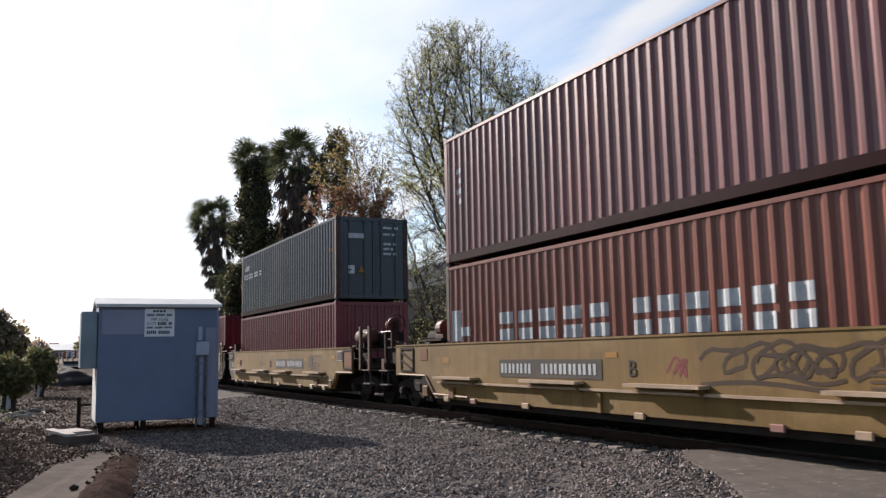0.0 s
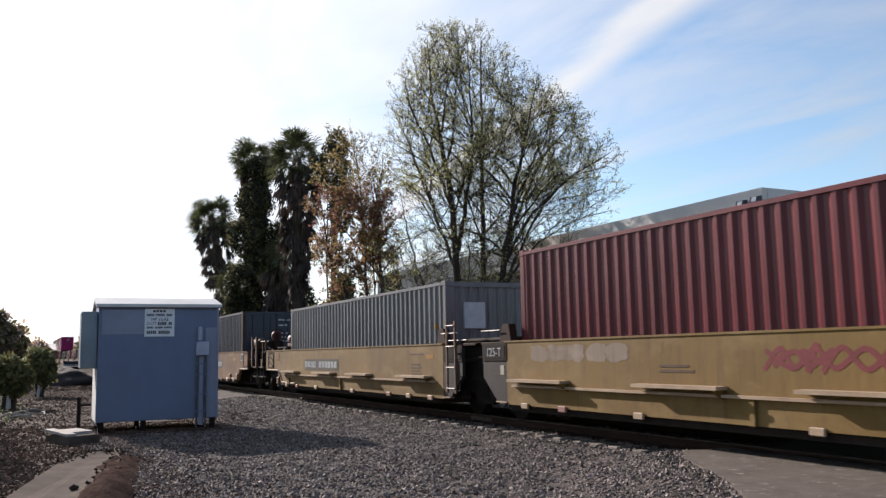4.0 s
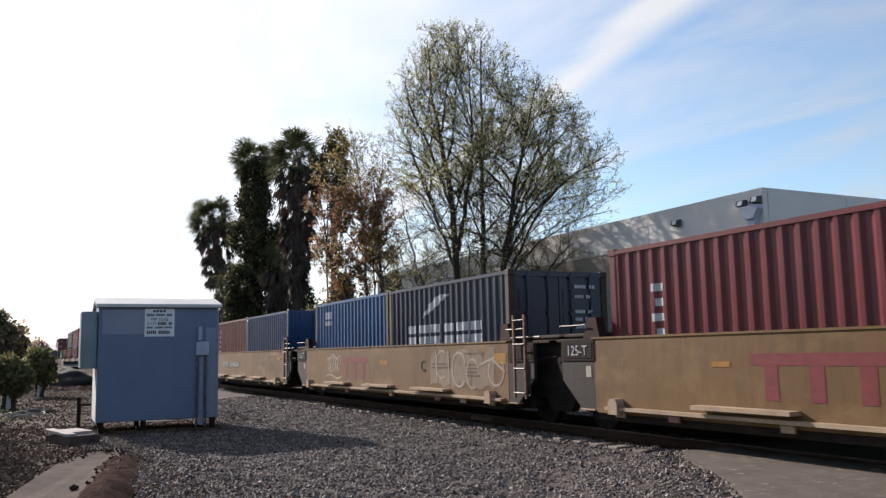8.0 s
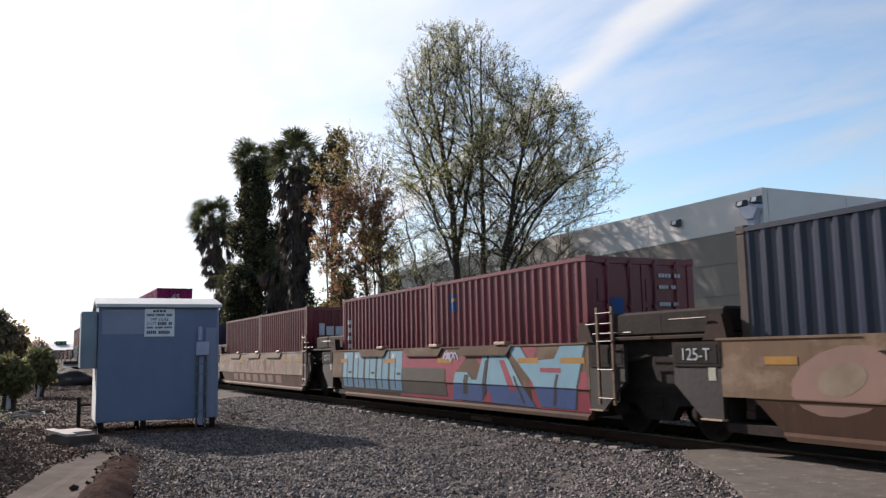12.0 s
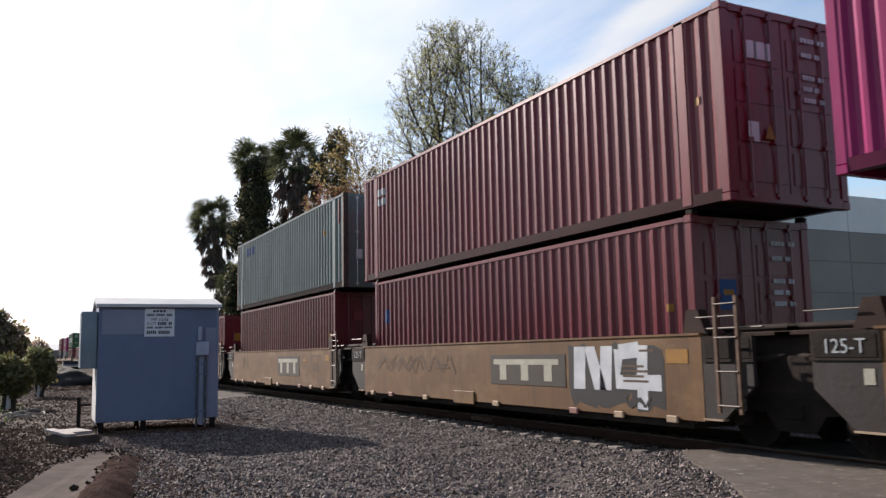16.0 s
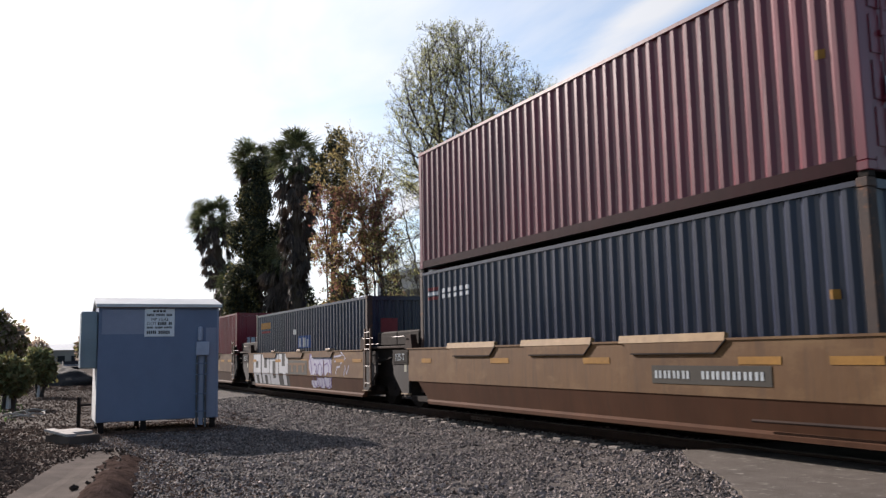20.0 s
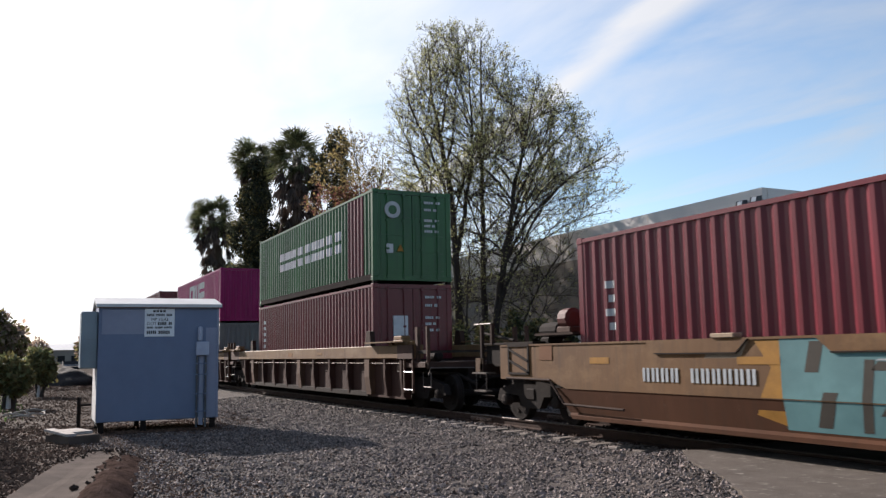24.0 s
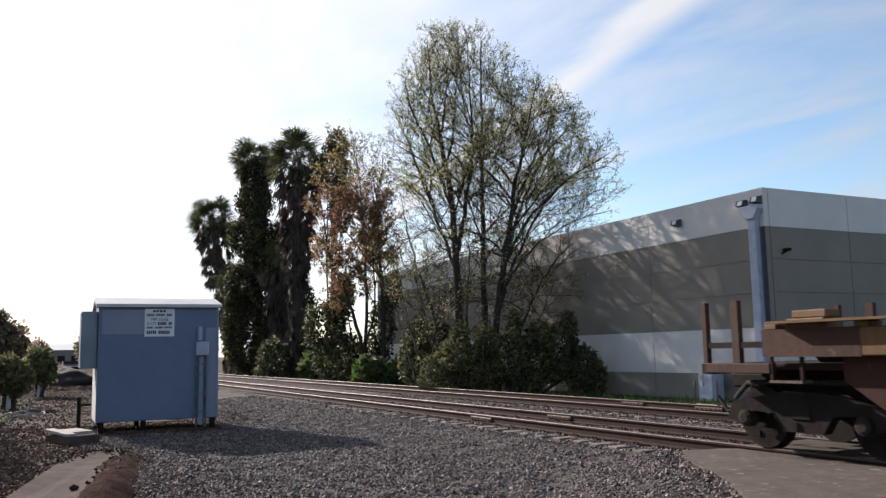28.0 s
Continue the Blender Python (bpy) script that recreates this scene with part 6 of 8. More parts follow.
        part("faded_square", Mesh().box(*sorted((out(0.35), out(0.75))), -1.4985, -1.4945, 1.2, 1.46), M_ORANGEPANEL, car, "orange-brown patch")
    part("arch_lip", Mesh().tube([(out(2.25 + s0), -1.515, 0.86), (out(0.92 + s0 * 1.4), -1.515, 0.85), (out(0.72 + s0 * 1.4), -1.515, 0.66), (out(0.5 + s0 * 1.4), -1.515, 0.45), (out(-1.6), -1.515, 0.43)], 0.022, 8), M_BOARD if kind != "C" else M_FRAME, car, "scuffed lip over the arch")
    for d in (0.4, -0.9) if kind != "C" else ():
        part("jacking_pad", Mesh().box(out(d) - 0.13, out(d) + 0.13, -1.55, -1.46, 0.38, 0.62, 0.015), M_SILL2, car)
    part("step", Mesh().box(xb - 0.3, xb + 0.28, -1.46, -1.22, 0.92, 0.95), M_STEELBAR, car)
    part("step", Mesh().box(xb - 0.25, xb + 0.25, -1.44, -1.30, 0.56, 0.59), M_STEELBAR, car)
    part("step_plate", Mesh().box(*sorted((xb - sg * 0.05, xb + sg * 0.24)), -1.40, -1.37, 0.96, 1.24), M_SILL3, car)
    mid = (xa + xb) / 2
    part("control_valve", Mesh().box(mid - 0.15 - sg * 0.4, mid + 0.15 - sg * 0.4, -1.1, -0.75, 1.25, 1.62, 0.03), M_GEAR, car)
    part("hand_rail", Mesh().tube([(xb - sg * 0.42, -1.40, 1.93), (xb + sg * 0.24, -1.40, 1.93)], 0.015, 6), M_STEELBAR, car)
    part("grab_iron", Mesh().tube([(xb + sg * 0.05, -1.33, 1.45), (xb + sg * 0.05, -0.52, 1.45)], 0.018, 6), M_FRAME, car)
    if front:
        for d, w in ((xb - 0.42, 0.055), (xb + 0.24, 0.06)):
            part("tall_post", Mesh().box(d - w, d + w, -1.47, -1.39, 0.94, 2.12), M_RUSTEND, car, "rusty upright post")
        tank = part("air_reservoir", Mesh().disc((1.62, -1.02, 1.86), "x", ((0, 0.10), (0.05, 0.19), (0.09, 0.205), (0.98, 0.205), (1.03, 0.18), (1.07, 0.1)), 16), M_RUSTEND, car, "rusty air tank", smooth=True)
        for d in (1.85, 2.42):
            part("tank_strap", Mesh().box(d - 0.03, d + 0.03, -1.24, -0.80, 1.53, 1.67), M_GRIME, tank)
        part("brake_housing", Mesh().disc((xb - 0.44, -0.5, 2.16), "x", ((0, 0.12), (0.03, 0.2), (0.24, 0.21), (0.27, 0.12)), 14), M_BRAKERED, car, "faded red brake housing")
        brake_wheel(car, xb - 0.1, -0.5, 2.16)
        part("brake_stand", Mesh().box(xb - 0.85, xb - 0.2, -0.85, -0.2, 1.54, 1.98, 0.05), M_GEAR, car)
        part("brake_cylinder", Mesh().disc((xb - 1.4, -0.4, 1.74), "x", ((0, 0.1), (0.05, 0.2), (0.6, 0.2), (0.65, 0.1)), 12), M_GEAR, car)
    else:
        part("deck_plate", Mesh().box(*sorted((out(-0.1), out(1.1))), -1.36, -0.6, 1.64, 1.68), M_FRAME, car)
        part("brake_housing", Mesh().disc((out(0.62), -0.9, 1.94), "x", ((-0.16, 0.12), (-0.13, 0.19), (0.13, 0.2), (0.16, 0.12)), 14), M_BRAKERED, car, "faded red brake housing")
        part("housing_stand", Mesh().box(*sorted((out(0.4), out(0.84))), -1.05, -0.7, 1.68, 1.8, 0.02), M_RUSTEND, car)
        part("brake_cylinder", Mesh().disc((out(1.9), -0.6, 1.74), "x", ((0, 0.1), (0.05, 0.17), (0.6, 0.17), (0.65, 0.1)), 12), M_GEAR, car)
        part("grab_post", Mesh().box(xb - 0.03, xb + 0.03, -1.40, -1.33, 1.12, 1.93), M_FRAME, car)
        part("grab_post", Mesh().box(xb - sg * 0.42 - 0.03, xb - sg * 0.42 + 0.03, -1.40, -1.33, 1.5, 1.93), M_FRAME, car)
        part("drop_bar", Mesh().tube([(xb + sg * 0.1, -1.25, 1.74), (xb - sg * 1.05, -1.25, 1.58)], 0.03, 6), M_GRIME, car)


def plate_bars(x0, x1, z0, z1, n, ground=True):
    """Reporting marks as pairs of plain bars, mostly on a dark ground."""
    def make(car, y):
        pl = part("number_panel", Mesh().box(x0, x1, y - 0.007, y - 0.003, z0, z1), M_PANELDARK, car, "dark panel with pale bars") if ground else car
        pad = 0.075 if ground else 0.0
        w = (x1 - x0 - 2 * pad) / n
        for i in range(n):
            if i != 4:
                a = x0 + pad + i * w
                for b in (a, a + w * 0.46):
                    part("number_bar", Mesh().box(b, b + w * 0.27, y - 0.012, y - 0.008, z0 + pad, z1 - pad), M_PALE, pl)
    return make


def logo_bars(x0, x1, z0, z1, fg, bg=None):
    """A company mark in plain shapes: a bar across and three uprights under it."""
    def make(car, y):
        host = part("mark_panel", Mesh().box(x0, x1, y - 0.007, y - 0.003, z0, z1), bg, car) if bg else car
        pad = 0.12 if bg else 0.0
        w, h = (x1 - x0 - 2 * pad) / 3, z1 - z0 - 2 * pad * 0.7
        xa, za = x0 + pad, z0 + pad * 0.7
        shapes = [[(xa, za + h * 0.74), (xa + 2.9 * w, za + h * 0.74), (xa + 2.9 * w, za + h), (xa, za + h)]]
        shapes += [[(a + w * 0.30, za), (a + w * 0.62, za), (a + w * 0.62, za + h * 0.735), (a + w * 0.30, za + h * 0.735)] for a in (xa, xa + w, xa + 2 * w)]
        for q in shapes:
            part("company_mark", Mesh().prism(q, "y", y - (0.010 if bg else 0.0035), y - (0.0075 if bg else 0.001)), fg, host)
    return make


def low_y(z, low):
    """How far the set-back lower plate lies behind the upper one."""
    return 0.012 + 0.158 * (0.71 - z) if low else 0.0


def strokes(lines, width, mt, lab, depth=0.004, low=False):
    """Spray-painted strokes: lists of (x, z)."""
    def make(car, y):
        for j, ln in enumerate(lines):
            m = Mesh()
            for i, (xa, za) in enumerate(ln):
                p, q = ln[max(i - 1, 0)], ln[min(i + 1, len(ln) - 1)]
                d = Vector((q[0] - p[0], q[1] - p[1]))
                n = Vector((-d.y, d.x)).normalized() * width / 2
                m.v += [(xa + k * n.x, y - depth * 0.45 - 0.0004 * j - 0.00003 * i + low_y(za + k * n.y, low), za + k * n.y) for k in (-1, 1)]
            m.f = [(2 * i, 2 * i + 2, 2 * i + 3, 2 * i + 1) for i in range(len(ln) - 1)]
            part("graffiti", m, mt, car, lab)
    return make


def scribble(x0, x1, z0, z1, n, width, mt, lab, seed, depth=0.004, low=False):
    """A sprayed scrawl: lines that swing up and down across the plate, no letters."""
    r = random.Random(seed)
    lines, zm, h, w = [], (z0 + z1) / 2, (z1 - z0) / 2, (x1 - x0) / n
    for k in range(3):
        x, up, ctrl = x0 + w * r.uniform(0, 0.4), r.random() < 0.5, []
        while x < x1 - 0.2 * w:
            z = zm + h * (r.uniform(0.45, 1.0) if up else -r.uniform(0.45, 1.0)) * (1.0 if k == 0 else 0.7)
            ctrl.append((x, z, 0))
            up = not up
            x += w * r.choice((0.5, 0.6, 0.75, -0.22, 0.4))
        if len(ctrl) > 3:
            cut = ctrl if k == 0 else ctrl[r.randrange(2):3 + len(ctrl) // 3]
            if len(cut) > 2:
                lines.append([(max(x0, min(x1, p.x + 0.15 * (p.y - zm))), max(z0, min(z1, p.y))) for p in spline(cut, len(cut) * 6, r, 0.0)])
    return strokes(lines, width * 0.75, mt, lab, depth, low)


def ring(cx, cz, rx, rz, a0=0, a1=360, lean=0.0):
    """Part of an oval, as a line for strokes()."""
    n = max(6, round(abs(a1 - a0) / 20))
    return [(cx + rx * math.cos(radians(a0 + (a1 - a0) * i / n)) + lean * math.sin(radians(a0 + (a1 - a0) * i / n)), cz + rz * math.sin(radians(a0 + (a1 - a0) * i / n))) for i in range(n + 1)]


def loops(x0, x1, zc, rx, rz, n, lean=0.15, tail=0.12):
    """One sprayed line that coils n times along the plate, with a tail under it; no letters."""
    out = []
    for i in range(n * 14 + 1):
        a, t = 6.2832 * i / 14, i / (n * 14)
        h = rz * (0.75 + 0.25 * math.sin(2.3 * a + 1.0))
        out.append((x0 + rx + (x1 - x0 - 2 * rx) * t - rx * math.cos(a) + lean * h * math.sin(a), zc + h * math.sin(a)))
    under = [(x0 + (x1 - x0) * k / 8, zc - rz - tail + 0.05 * math.sin(k * 0.8)) for k in range(9)]
    return [out, under]


def blobs(x0, x1, z0, z1, n, mt, lab, seed, depth=0.003, low=False):
    """Filled spray-paint shapes side by side."""
    def make(car, y):
        r = random.Random(seed)
        for i in range(n):
            cx, w, h = x0 + (x1 - x0) * (i + 0.5) / n, (x1 - x0) / n * 0.58, (z1 - z0) / 2
            pts, lean = [], r.uniform(-0.1, 0.25) * h
            for j in range(16):
                a = 6.2832 * (j + r.uniform(-0.2, 0.2)) / 16
                q = min(1 / max(abs(math.cos(a)), 1e-3), 1 / max(abs(math.sin(a)), 1e-3), 1.3) * r.uniform(0.68, 1.12)
                zz = max(z0, min(z1, (z0 + z1) / 2 + h * q * math.sin(a)))
                xx = cx + w * q * math.cos(a) + lean * math.sin(a)
                pts.append((max(x0, min(x1, xx)), y - depth * 0.45 - 0.0004 * i + low_y(zz, low), zz))
            part("graffiti", Mesh().poly(pts), mt, car, lab)
    return make


def mural(shapes, mt, lab, depth=0.004, under=None):
    """Sprayed shapes (x, z outlines) across the upper plate and the set-back lower one; under: another paint for the lower half."""
    def half(poly, keep):
        q = []
        for (xa, za), (xb, zb) in zip(poly, poly[1:] + poly[:1]):
            ia, ib = keep * (za - 0.71) >= 0, keep * (zb - 0.71) >= 0
            if ia:
                q.append((xa, za))
            if ia != ib:
                t = (0.71 - za) / (zb - za)
                q.append((xa + (xb - xa) * t, 0.71))
        return q

    def make(car, y):
        for poly in shapes:
            up, lo = half(poly, 1), half(poly, -1)
            if len(up) > 2:
                part("graffiti", Mesh().poly([(a, y - depth * 0.45, b + 0.012 if b == 0.71 else b) for a, b in up]), mt, car, lab)
            if len(lo) > 2:
                part("graffiti", Mesh().poly([(a, y - depth * 0.45 + low_y(b, True), b) for a, b in lo]), under or mt, car, lab)
    return make


def oval(x, z, rx, rz, lean=0.0):
    return [(x + rx * math.cos(a) + lean * math.sin(a), z + rz * math.sin(a)) for a in (6.2832 * i / 14 for i in range(14))]


def slab(x0, x1, z0, z1, lean=0.0):
    return [(x0, z0), (x1, z0), (x1 + lean, z1), (x0 + lean, z1)]


def word(body, x, z, size, mt, lab, bold=0.0):
    def make(car, y):
        t = part("lettering", text_mesh(body, size, 0.004, 0.035 if bold else 0.0, 1.15 if bold else 1.0), mt, car, lab)
        t.matrix_basis = pose(x, y - 0.006, z, 90, 0, 0)
    return make


def patches(rects, mt, lab=""):
    def make(car, y):
        for x0, x1, z0, z1 in rects:
            cx, cz = (x0 + x1) / 2, (z0 + z1) / 2
            x0, x1, z0, z1 = cx + (x0 - cx) * 0.6, cx + (x1 - cx) * 0.6, cz + (z0 - cz) * 0.6, cz + (z1 - cz) * 0.6
            part("paint_patch", Mesh().box(x0, x1, y - 0.005, y - 0.0015, z0, z1), mt, car, lab)
    return make


M_SKY = mat("sky_blue_spray", (0.145, 0.265, 0.32), (0.105, 0.20, 0.27), 1.5, 0.7, bump=0.1)
M_DEEP = mat("deep_blue_spray", (0.04, 0.075, 0.19), (0.025, 0.05, 0.14), 1.5, 0.7, bump=0.1)
M_STEELBLUE = mat("steel_blue_spray", (0.10, 0.20, 0.29), (0.07, 0.145, 0.225), 2.0, 0.7, bump=0.1)
M_CRIMSON = mat("crimson_spray", (0.23, 0.03, 0.05), (0.16, 0.025, 0.04), 1.5, 0.7, bump=0.1)
M_SILVER = mat("silver_spray", (0.44, 0.44, 0.45), (0.33, 0.33, 0.34), 2.0, 0.6, bump=0.1)
M_RUSTPATCH = mat("orange_rust_patch", (0.21, 0.10, 0.036), (0.15, 0.075, 0.03), 5, 0.85, bump=0.2)


def well_car(kind, x, front, rear, label, marks=(), paint=None):
    """One well unit. Local: x = 0 at the front end of the lower container, z = 0 at the rail head. front, rear: 'link' or 'coupler'."""
    car = thing("well_car", label, "freight car", (x, CENTRE, 0.0), group="well cars of the train")
    TRAIN.append((car, x, 0.0))
    L = LEN["40"]
    paint = paint or {"A": M_SILL, "B": M_SILL2, "L": M_SILL2, "C": M_SILL3, "D": M_SILL4}[kind]
    xf = 2.1 if front == "coupler" else 0.42
    xr = -L - (2.2 if rear == "coupler" else 0.15)
    top, bot = (1.55, 0.36) if kind in "ABL" else ((1.47, 0.21) if kind == "C" else (1.57, 0.24))
    hw = 1.49
    if kind != "D":
        def outline(z0, z1):
            """Side outline: square at a link, cut away over an end bogie."""
            f = [(0.52, z0), (0.92, 0.80), (xf, 0.82), (xf, z1)] if front == "coupler" else [(xf, z0), (xf, z1)]
            b = [(xr, z1), (xr, 0.84), (-L - 0.45, 0.82), (-L - 0.02, z0)] if rear == "coupler" else [(-L - 0.06, z1), (-L - 0.06, z0)]
            return f + b
        for s in (-1, 1):
            if kind == "C":
                zm = 0.71
                ya, yb = sorted((s * (hw - 0.08), s * hw))
                part("side_plate", Mesh().prism([(x_, max(z_, zm)) for x_, z_ in outline(bot, top)], "y", ya, yb), paint, car)
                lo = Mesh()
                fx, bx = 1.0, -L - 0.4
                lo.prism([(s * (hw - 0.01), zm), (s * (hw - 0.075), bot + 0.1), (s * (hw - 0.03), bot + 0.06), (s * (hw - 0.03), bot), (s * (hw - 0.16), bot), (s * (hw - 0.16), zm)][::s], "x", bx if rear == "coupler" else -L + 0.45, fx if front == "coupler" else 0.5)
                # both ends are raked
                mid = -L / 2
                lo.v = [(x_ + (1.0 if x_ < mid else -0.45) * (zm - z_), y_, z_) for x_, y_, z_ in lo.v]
                # darker paint than above: dirt and the upper plate's shade in one
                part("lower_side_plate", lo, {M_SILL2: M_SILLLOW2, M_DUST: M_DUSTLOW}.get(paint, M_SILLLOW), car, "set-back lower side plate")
            else:
                ya, yb = sorted((s * (hw - 0.08), s * hw))
                part("side_plate", Mesh().prism(outline(bot, top), "y", ya, yb), paint, car)
            # grey raked gussets carry the link ends
            ya, yb = sorted((s * (hw - 0.07), s * (hw - 0.004)))
            zb = max(bot, 0.36) + 0.05
            ends = [[(xf + 0.003, zb), (xf + 0.36, zb), (1.32, 0.86), (1.32, top - 0.06), (xf + 0.003, top - 0.06)]] if front == "link" else []
            ends += [[(-L - 0.063, zb), (-L - 0.063, top - 0.06), (-L - 0.98, top - 0.06), (-L - 0.98, 0.86), (-L - 0.46, zb)]] if rear == "link" else []
            for q in ends:
                part("end_gusset", Mesh().prism(q, "y", ya, yb), M_GUSSET, car, "grey raked end gusset")
                xs_ = sorted((q[0][0], q[1][0] if q[0][0] > 0 else q[4][0]))
                part("gusset_foot", Mesh().box(*xs_, *sorted((s * (hw - 0.08), s * (hw + 0.03))), zb - 0.025, zb - 0.003), M_BOARD, car, "bright worn foot flange")
            ya, yb = sorted((s * (hw - 0.16), s * (hw + 0.015)))
            part("top_chord", Mesh().box(xr + 0.02, xf - 0.02, ya, yb, top - 0.012, top + 0.02), paint, car)
        if kind == "A":
            part("ledge", Mesh().box(-L + 0.2, 0.1, -hw - 0.07, -hw - 0.004, 0.70, 0.74), M_BOARD, car, "pale scuffed ledge")
            for xa, xb in ((-11.94, -10.2), (-8.34, -6.6), (-5.35, -3.74), (-1.79, -0.15)):
                part("step_board", Mesh().box(xa, xb, -hw - 0.21, -hw - 0.004, 0.80, 0.85), M_BOARD, car, "pale step board")
                part("step_bracket", Mesh().prism([(-hw - 0.22, 0.80), (-hw - 0.004, 0.80), (-hw - 0.004, 0.66)], "x", xb - 0.1, xb - 0.06), paint, car)
            part("side_post", Mesh().box(-6.2, -6.12, -hw - 0.05, -hw - 0.004, bot, 0.68), paint, car)
        if kind == "L":
            part("ledge", Mesh().box(-L + 0.3, 0.3, -hw - 0.12, -hw - 0.004, 0.42, 0.47), M_BOARD, car, "pale scuffed ledge")
            for xa, xb in ((-9.89, -8.22), (-6.86, -5.08), (-3.74, -2.01)):
                part("step_board", Mesh().box(xa, xb, -hw - 0.20, -hw - 0.004, 0.53, 0.585), M_BOARD, car, "pale step board")
            for xt in (-L + 0.55, -0.16):
                part("foot_block", Mesh().prism([(xt - 0.11, 0.36), (xt + 0.11, 0.36), (xt + 0.11, 0.54), (xt + 0.06, 0.60), (xt - 0.06, 0.60), (xt - 0.11, 0.54)], "y", -hw - 0.16, -hw - 0.004), M_BOARD, car, "pale tan foot block")
        if kind in "ABL":
            for i, xt in enumerate((-11.6, -10.4, -8.4, -5.2, -2.6, -1.4, -0.2)):
                part("side_lug", Mesh().box(xt - 0.11, xt + 0.11, -hw - 0.05, -hw - 0.004, bot - 0.05, bot + 0.05, 0.01), M_LUG if i % 3 == 1 else M_BOARD, car)
            if kind == "B":
                part("inspection_flap", Mesh().box(-7.0, -6.1, -hw - 0.03, -hw - 0.004, bot - 0.06, bot + 0.2, 0.008), paint, car)
        if kind == "C":
            for xa, xb in ((-10.09, -8.1), (-7.05, -4.95), (-4.15, -2.0)):
                part("folding_step", Mesh().prism([(xa, top), (xb, top), (xb - 0.2, top - 0.17), (xa + 0.2, top - 0.17)], "y", -hw - 0.022, -hw - 0.004), paint, car)
                # dark strips draw the step's shadow edges, along its bottom and right slope
                part("step_edge", Mesh().box(xa + 0.2, xb - 0.2, -hw - 0.03, -hw - 0.004, top - 0.19, top - 0.172), M_GRIME, car)
                part("folding_step_edge", Mesh().prism([(xb + 0.002, top), (xb + 0.022, top), (xb - 0.178, top - 0.17), (xb - 0.198, top - 0.17)], "y", -hw - 0.03, -hw - 0.004), M_GRIME, car)
                if front == "coupler":
                    part("step_board", Mesh().prism([(-hw - 0.028, top - 0.015), (-hw - 0.018, top - 0.02), (-hw - 0.018, top + 0.022), (-hw + 0.06, top + 0.022), (-hw + 0.06, top + 0.085), (-hw - 0.005, top + 0.10)], "x", xa - 0.08, xb - 0.01), M_STEPGOLD, car, "golden-tan folded step board")
                else:
                    part("step_hinge", Mesh().box(xb - 0.62, xb - 0.2, -hw - 0.05, -hw + 0.12, top + 0.022, top + 0.085, 0.01), M_BOARD, car, "pale worn hinge block")
            part("reflector", Mesh().box(-11.5, -11.0, -hw - 0.006, -hw - 0.003, 1.14, 1.24), M_YELLOW, car)
            for xa in (-8.3, -5.2, -1.8, -0.4):
                part("reflector", Mesh().box(xa, xa + 0.7, -hw - 0.006, -hw - 0.003, 1.14, 1.24), M_YELLOW, car)
    else:
        for s in (-1, 1):
            ya, yb = sorted((s * (hw - 0.30), s * hw))
            part("top_chord", Mesh().box(-L - 3.6, 3.2, ya, yb, 1.24, top, 0.015), paint, car)
            ya, yb = sorted((s * (hw - 0.28), s * (hw - 0.20)))
            part("side_web", Mesh().prism([(-L - 1.5, bot), (2.5, bot), (2.5, 1.24), (-L - 2.6, 1.24), (-L - 2.6, 0.95)], "y", ya, yb), M_WEB, car, "grimy set-back web")
            ya, yb = sorted((s * (hw - 0.30), s * (hw - 0.15)))
            part("bottom_chord", Mesh().box(-L - 1.5, 2.5, ya, yb, bot, bot + 0.05), M_WEB, car)
            xs = [1.40, 2.44] + [0.19 - 1.546 * i for i in range(9)] + [-L - 1.25]
            for i, xr_ in enumerate(xs):
                w = 0.17 if i in (2, 6, 10) else 0.06
                ya, yb = (s * (hw - 0.20), s * (hw - 0.02))
                part("rib", Mesh().prism([(ya, bot + 0.05), (s * (hw - 0.08), bot + 0.05), (yb, 0.75), (yb, 1.24), (ya, 1.24)][::s], "x", xr_ - w, xr_ + w), M_RIBTAN if w > 0.1 else M_WEB, car, "wide ochre-brown rib" if w > 0.1 else "")
            part("reflector", Mesh().box(-4.0, -3.5, s * hw - (0.006 if s < 0 else -0.003), s * hw - (0.003 if s < 0 else -0.006), 1.36, 1.44), M_FADED, car)
            for xo in (-L - 3.5, -L - 2.2, 3.0, 1.8):
                part("top_lug", Mesh().box(xo - 0.1, xo + 0.1, s * (hw - 0.15) - 0.12, s * (hw - 0.15) + 0.12, top, top + 0.07, 0.012), paint, car)
            part("top_walkway", Mesh().box(-L - 3.4, -L - 1.4, *sorted((s * (hw - 0.2), s * (hw + 0.16))), top + 0.07, top + 0.10), paint, car)
            part("top_walkway", Mesh().box(0.45, 3.0, *sorted((s * (hw - 0.2), s * (hw + 0.16))), top + 0.07, top + 0.10), paint, car)
            part("corner_guide", Mesh().prism([(0.02, top), (0.42, top), (0.36, top + 0.4), (0.1, top + 0.42)], "y", *sorted((s * 1.30, s * 1.44))), M_FRAME, car)
            part("corner_guide", Mesh().prism([(-L - 0.42, top), (-L - 0.02, top), (-L - 0.1, top + 0.42), (-L - 0.36, top + 0.4)], "y", *sorted((s * 1.30, s * 1.44))), M_FRAME, car)
            # thin added plates darken the beam ends: rust, and the walkway's shade painted in
            for xa, xb in ((-L - 3.605, -L - 2.2), (2.3, 3.205)):
                part("chord_end_plate", Mesh().box(xa, xb, *sorted((s * (hw - 0.05), s * (hw + 0.004))), 1.235, top + 0.003), M_RUSTEND, car, "end of the beam darkened for rust and the walkway's shade")
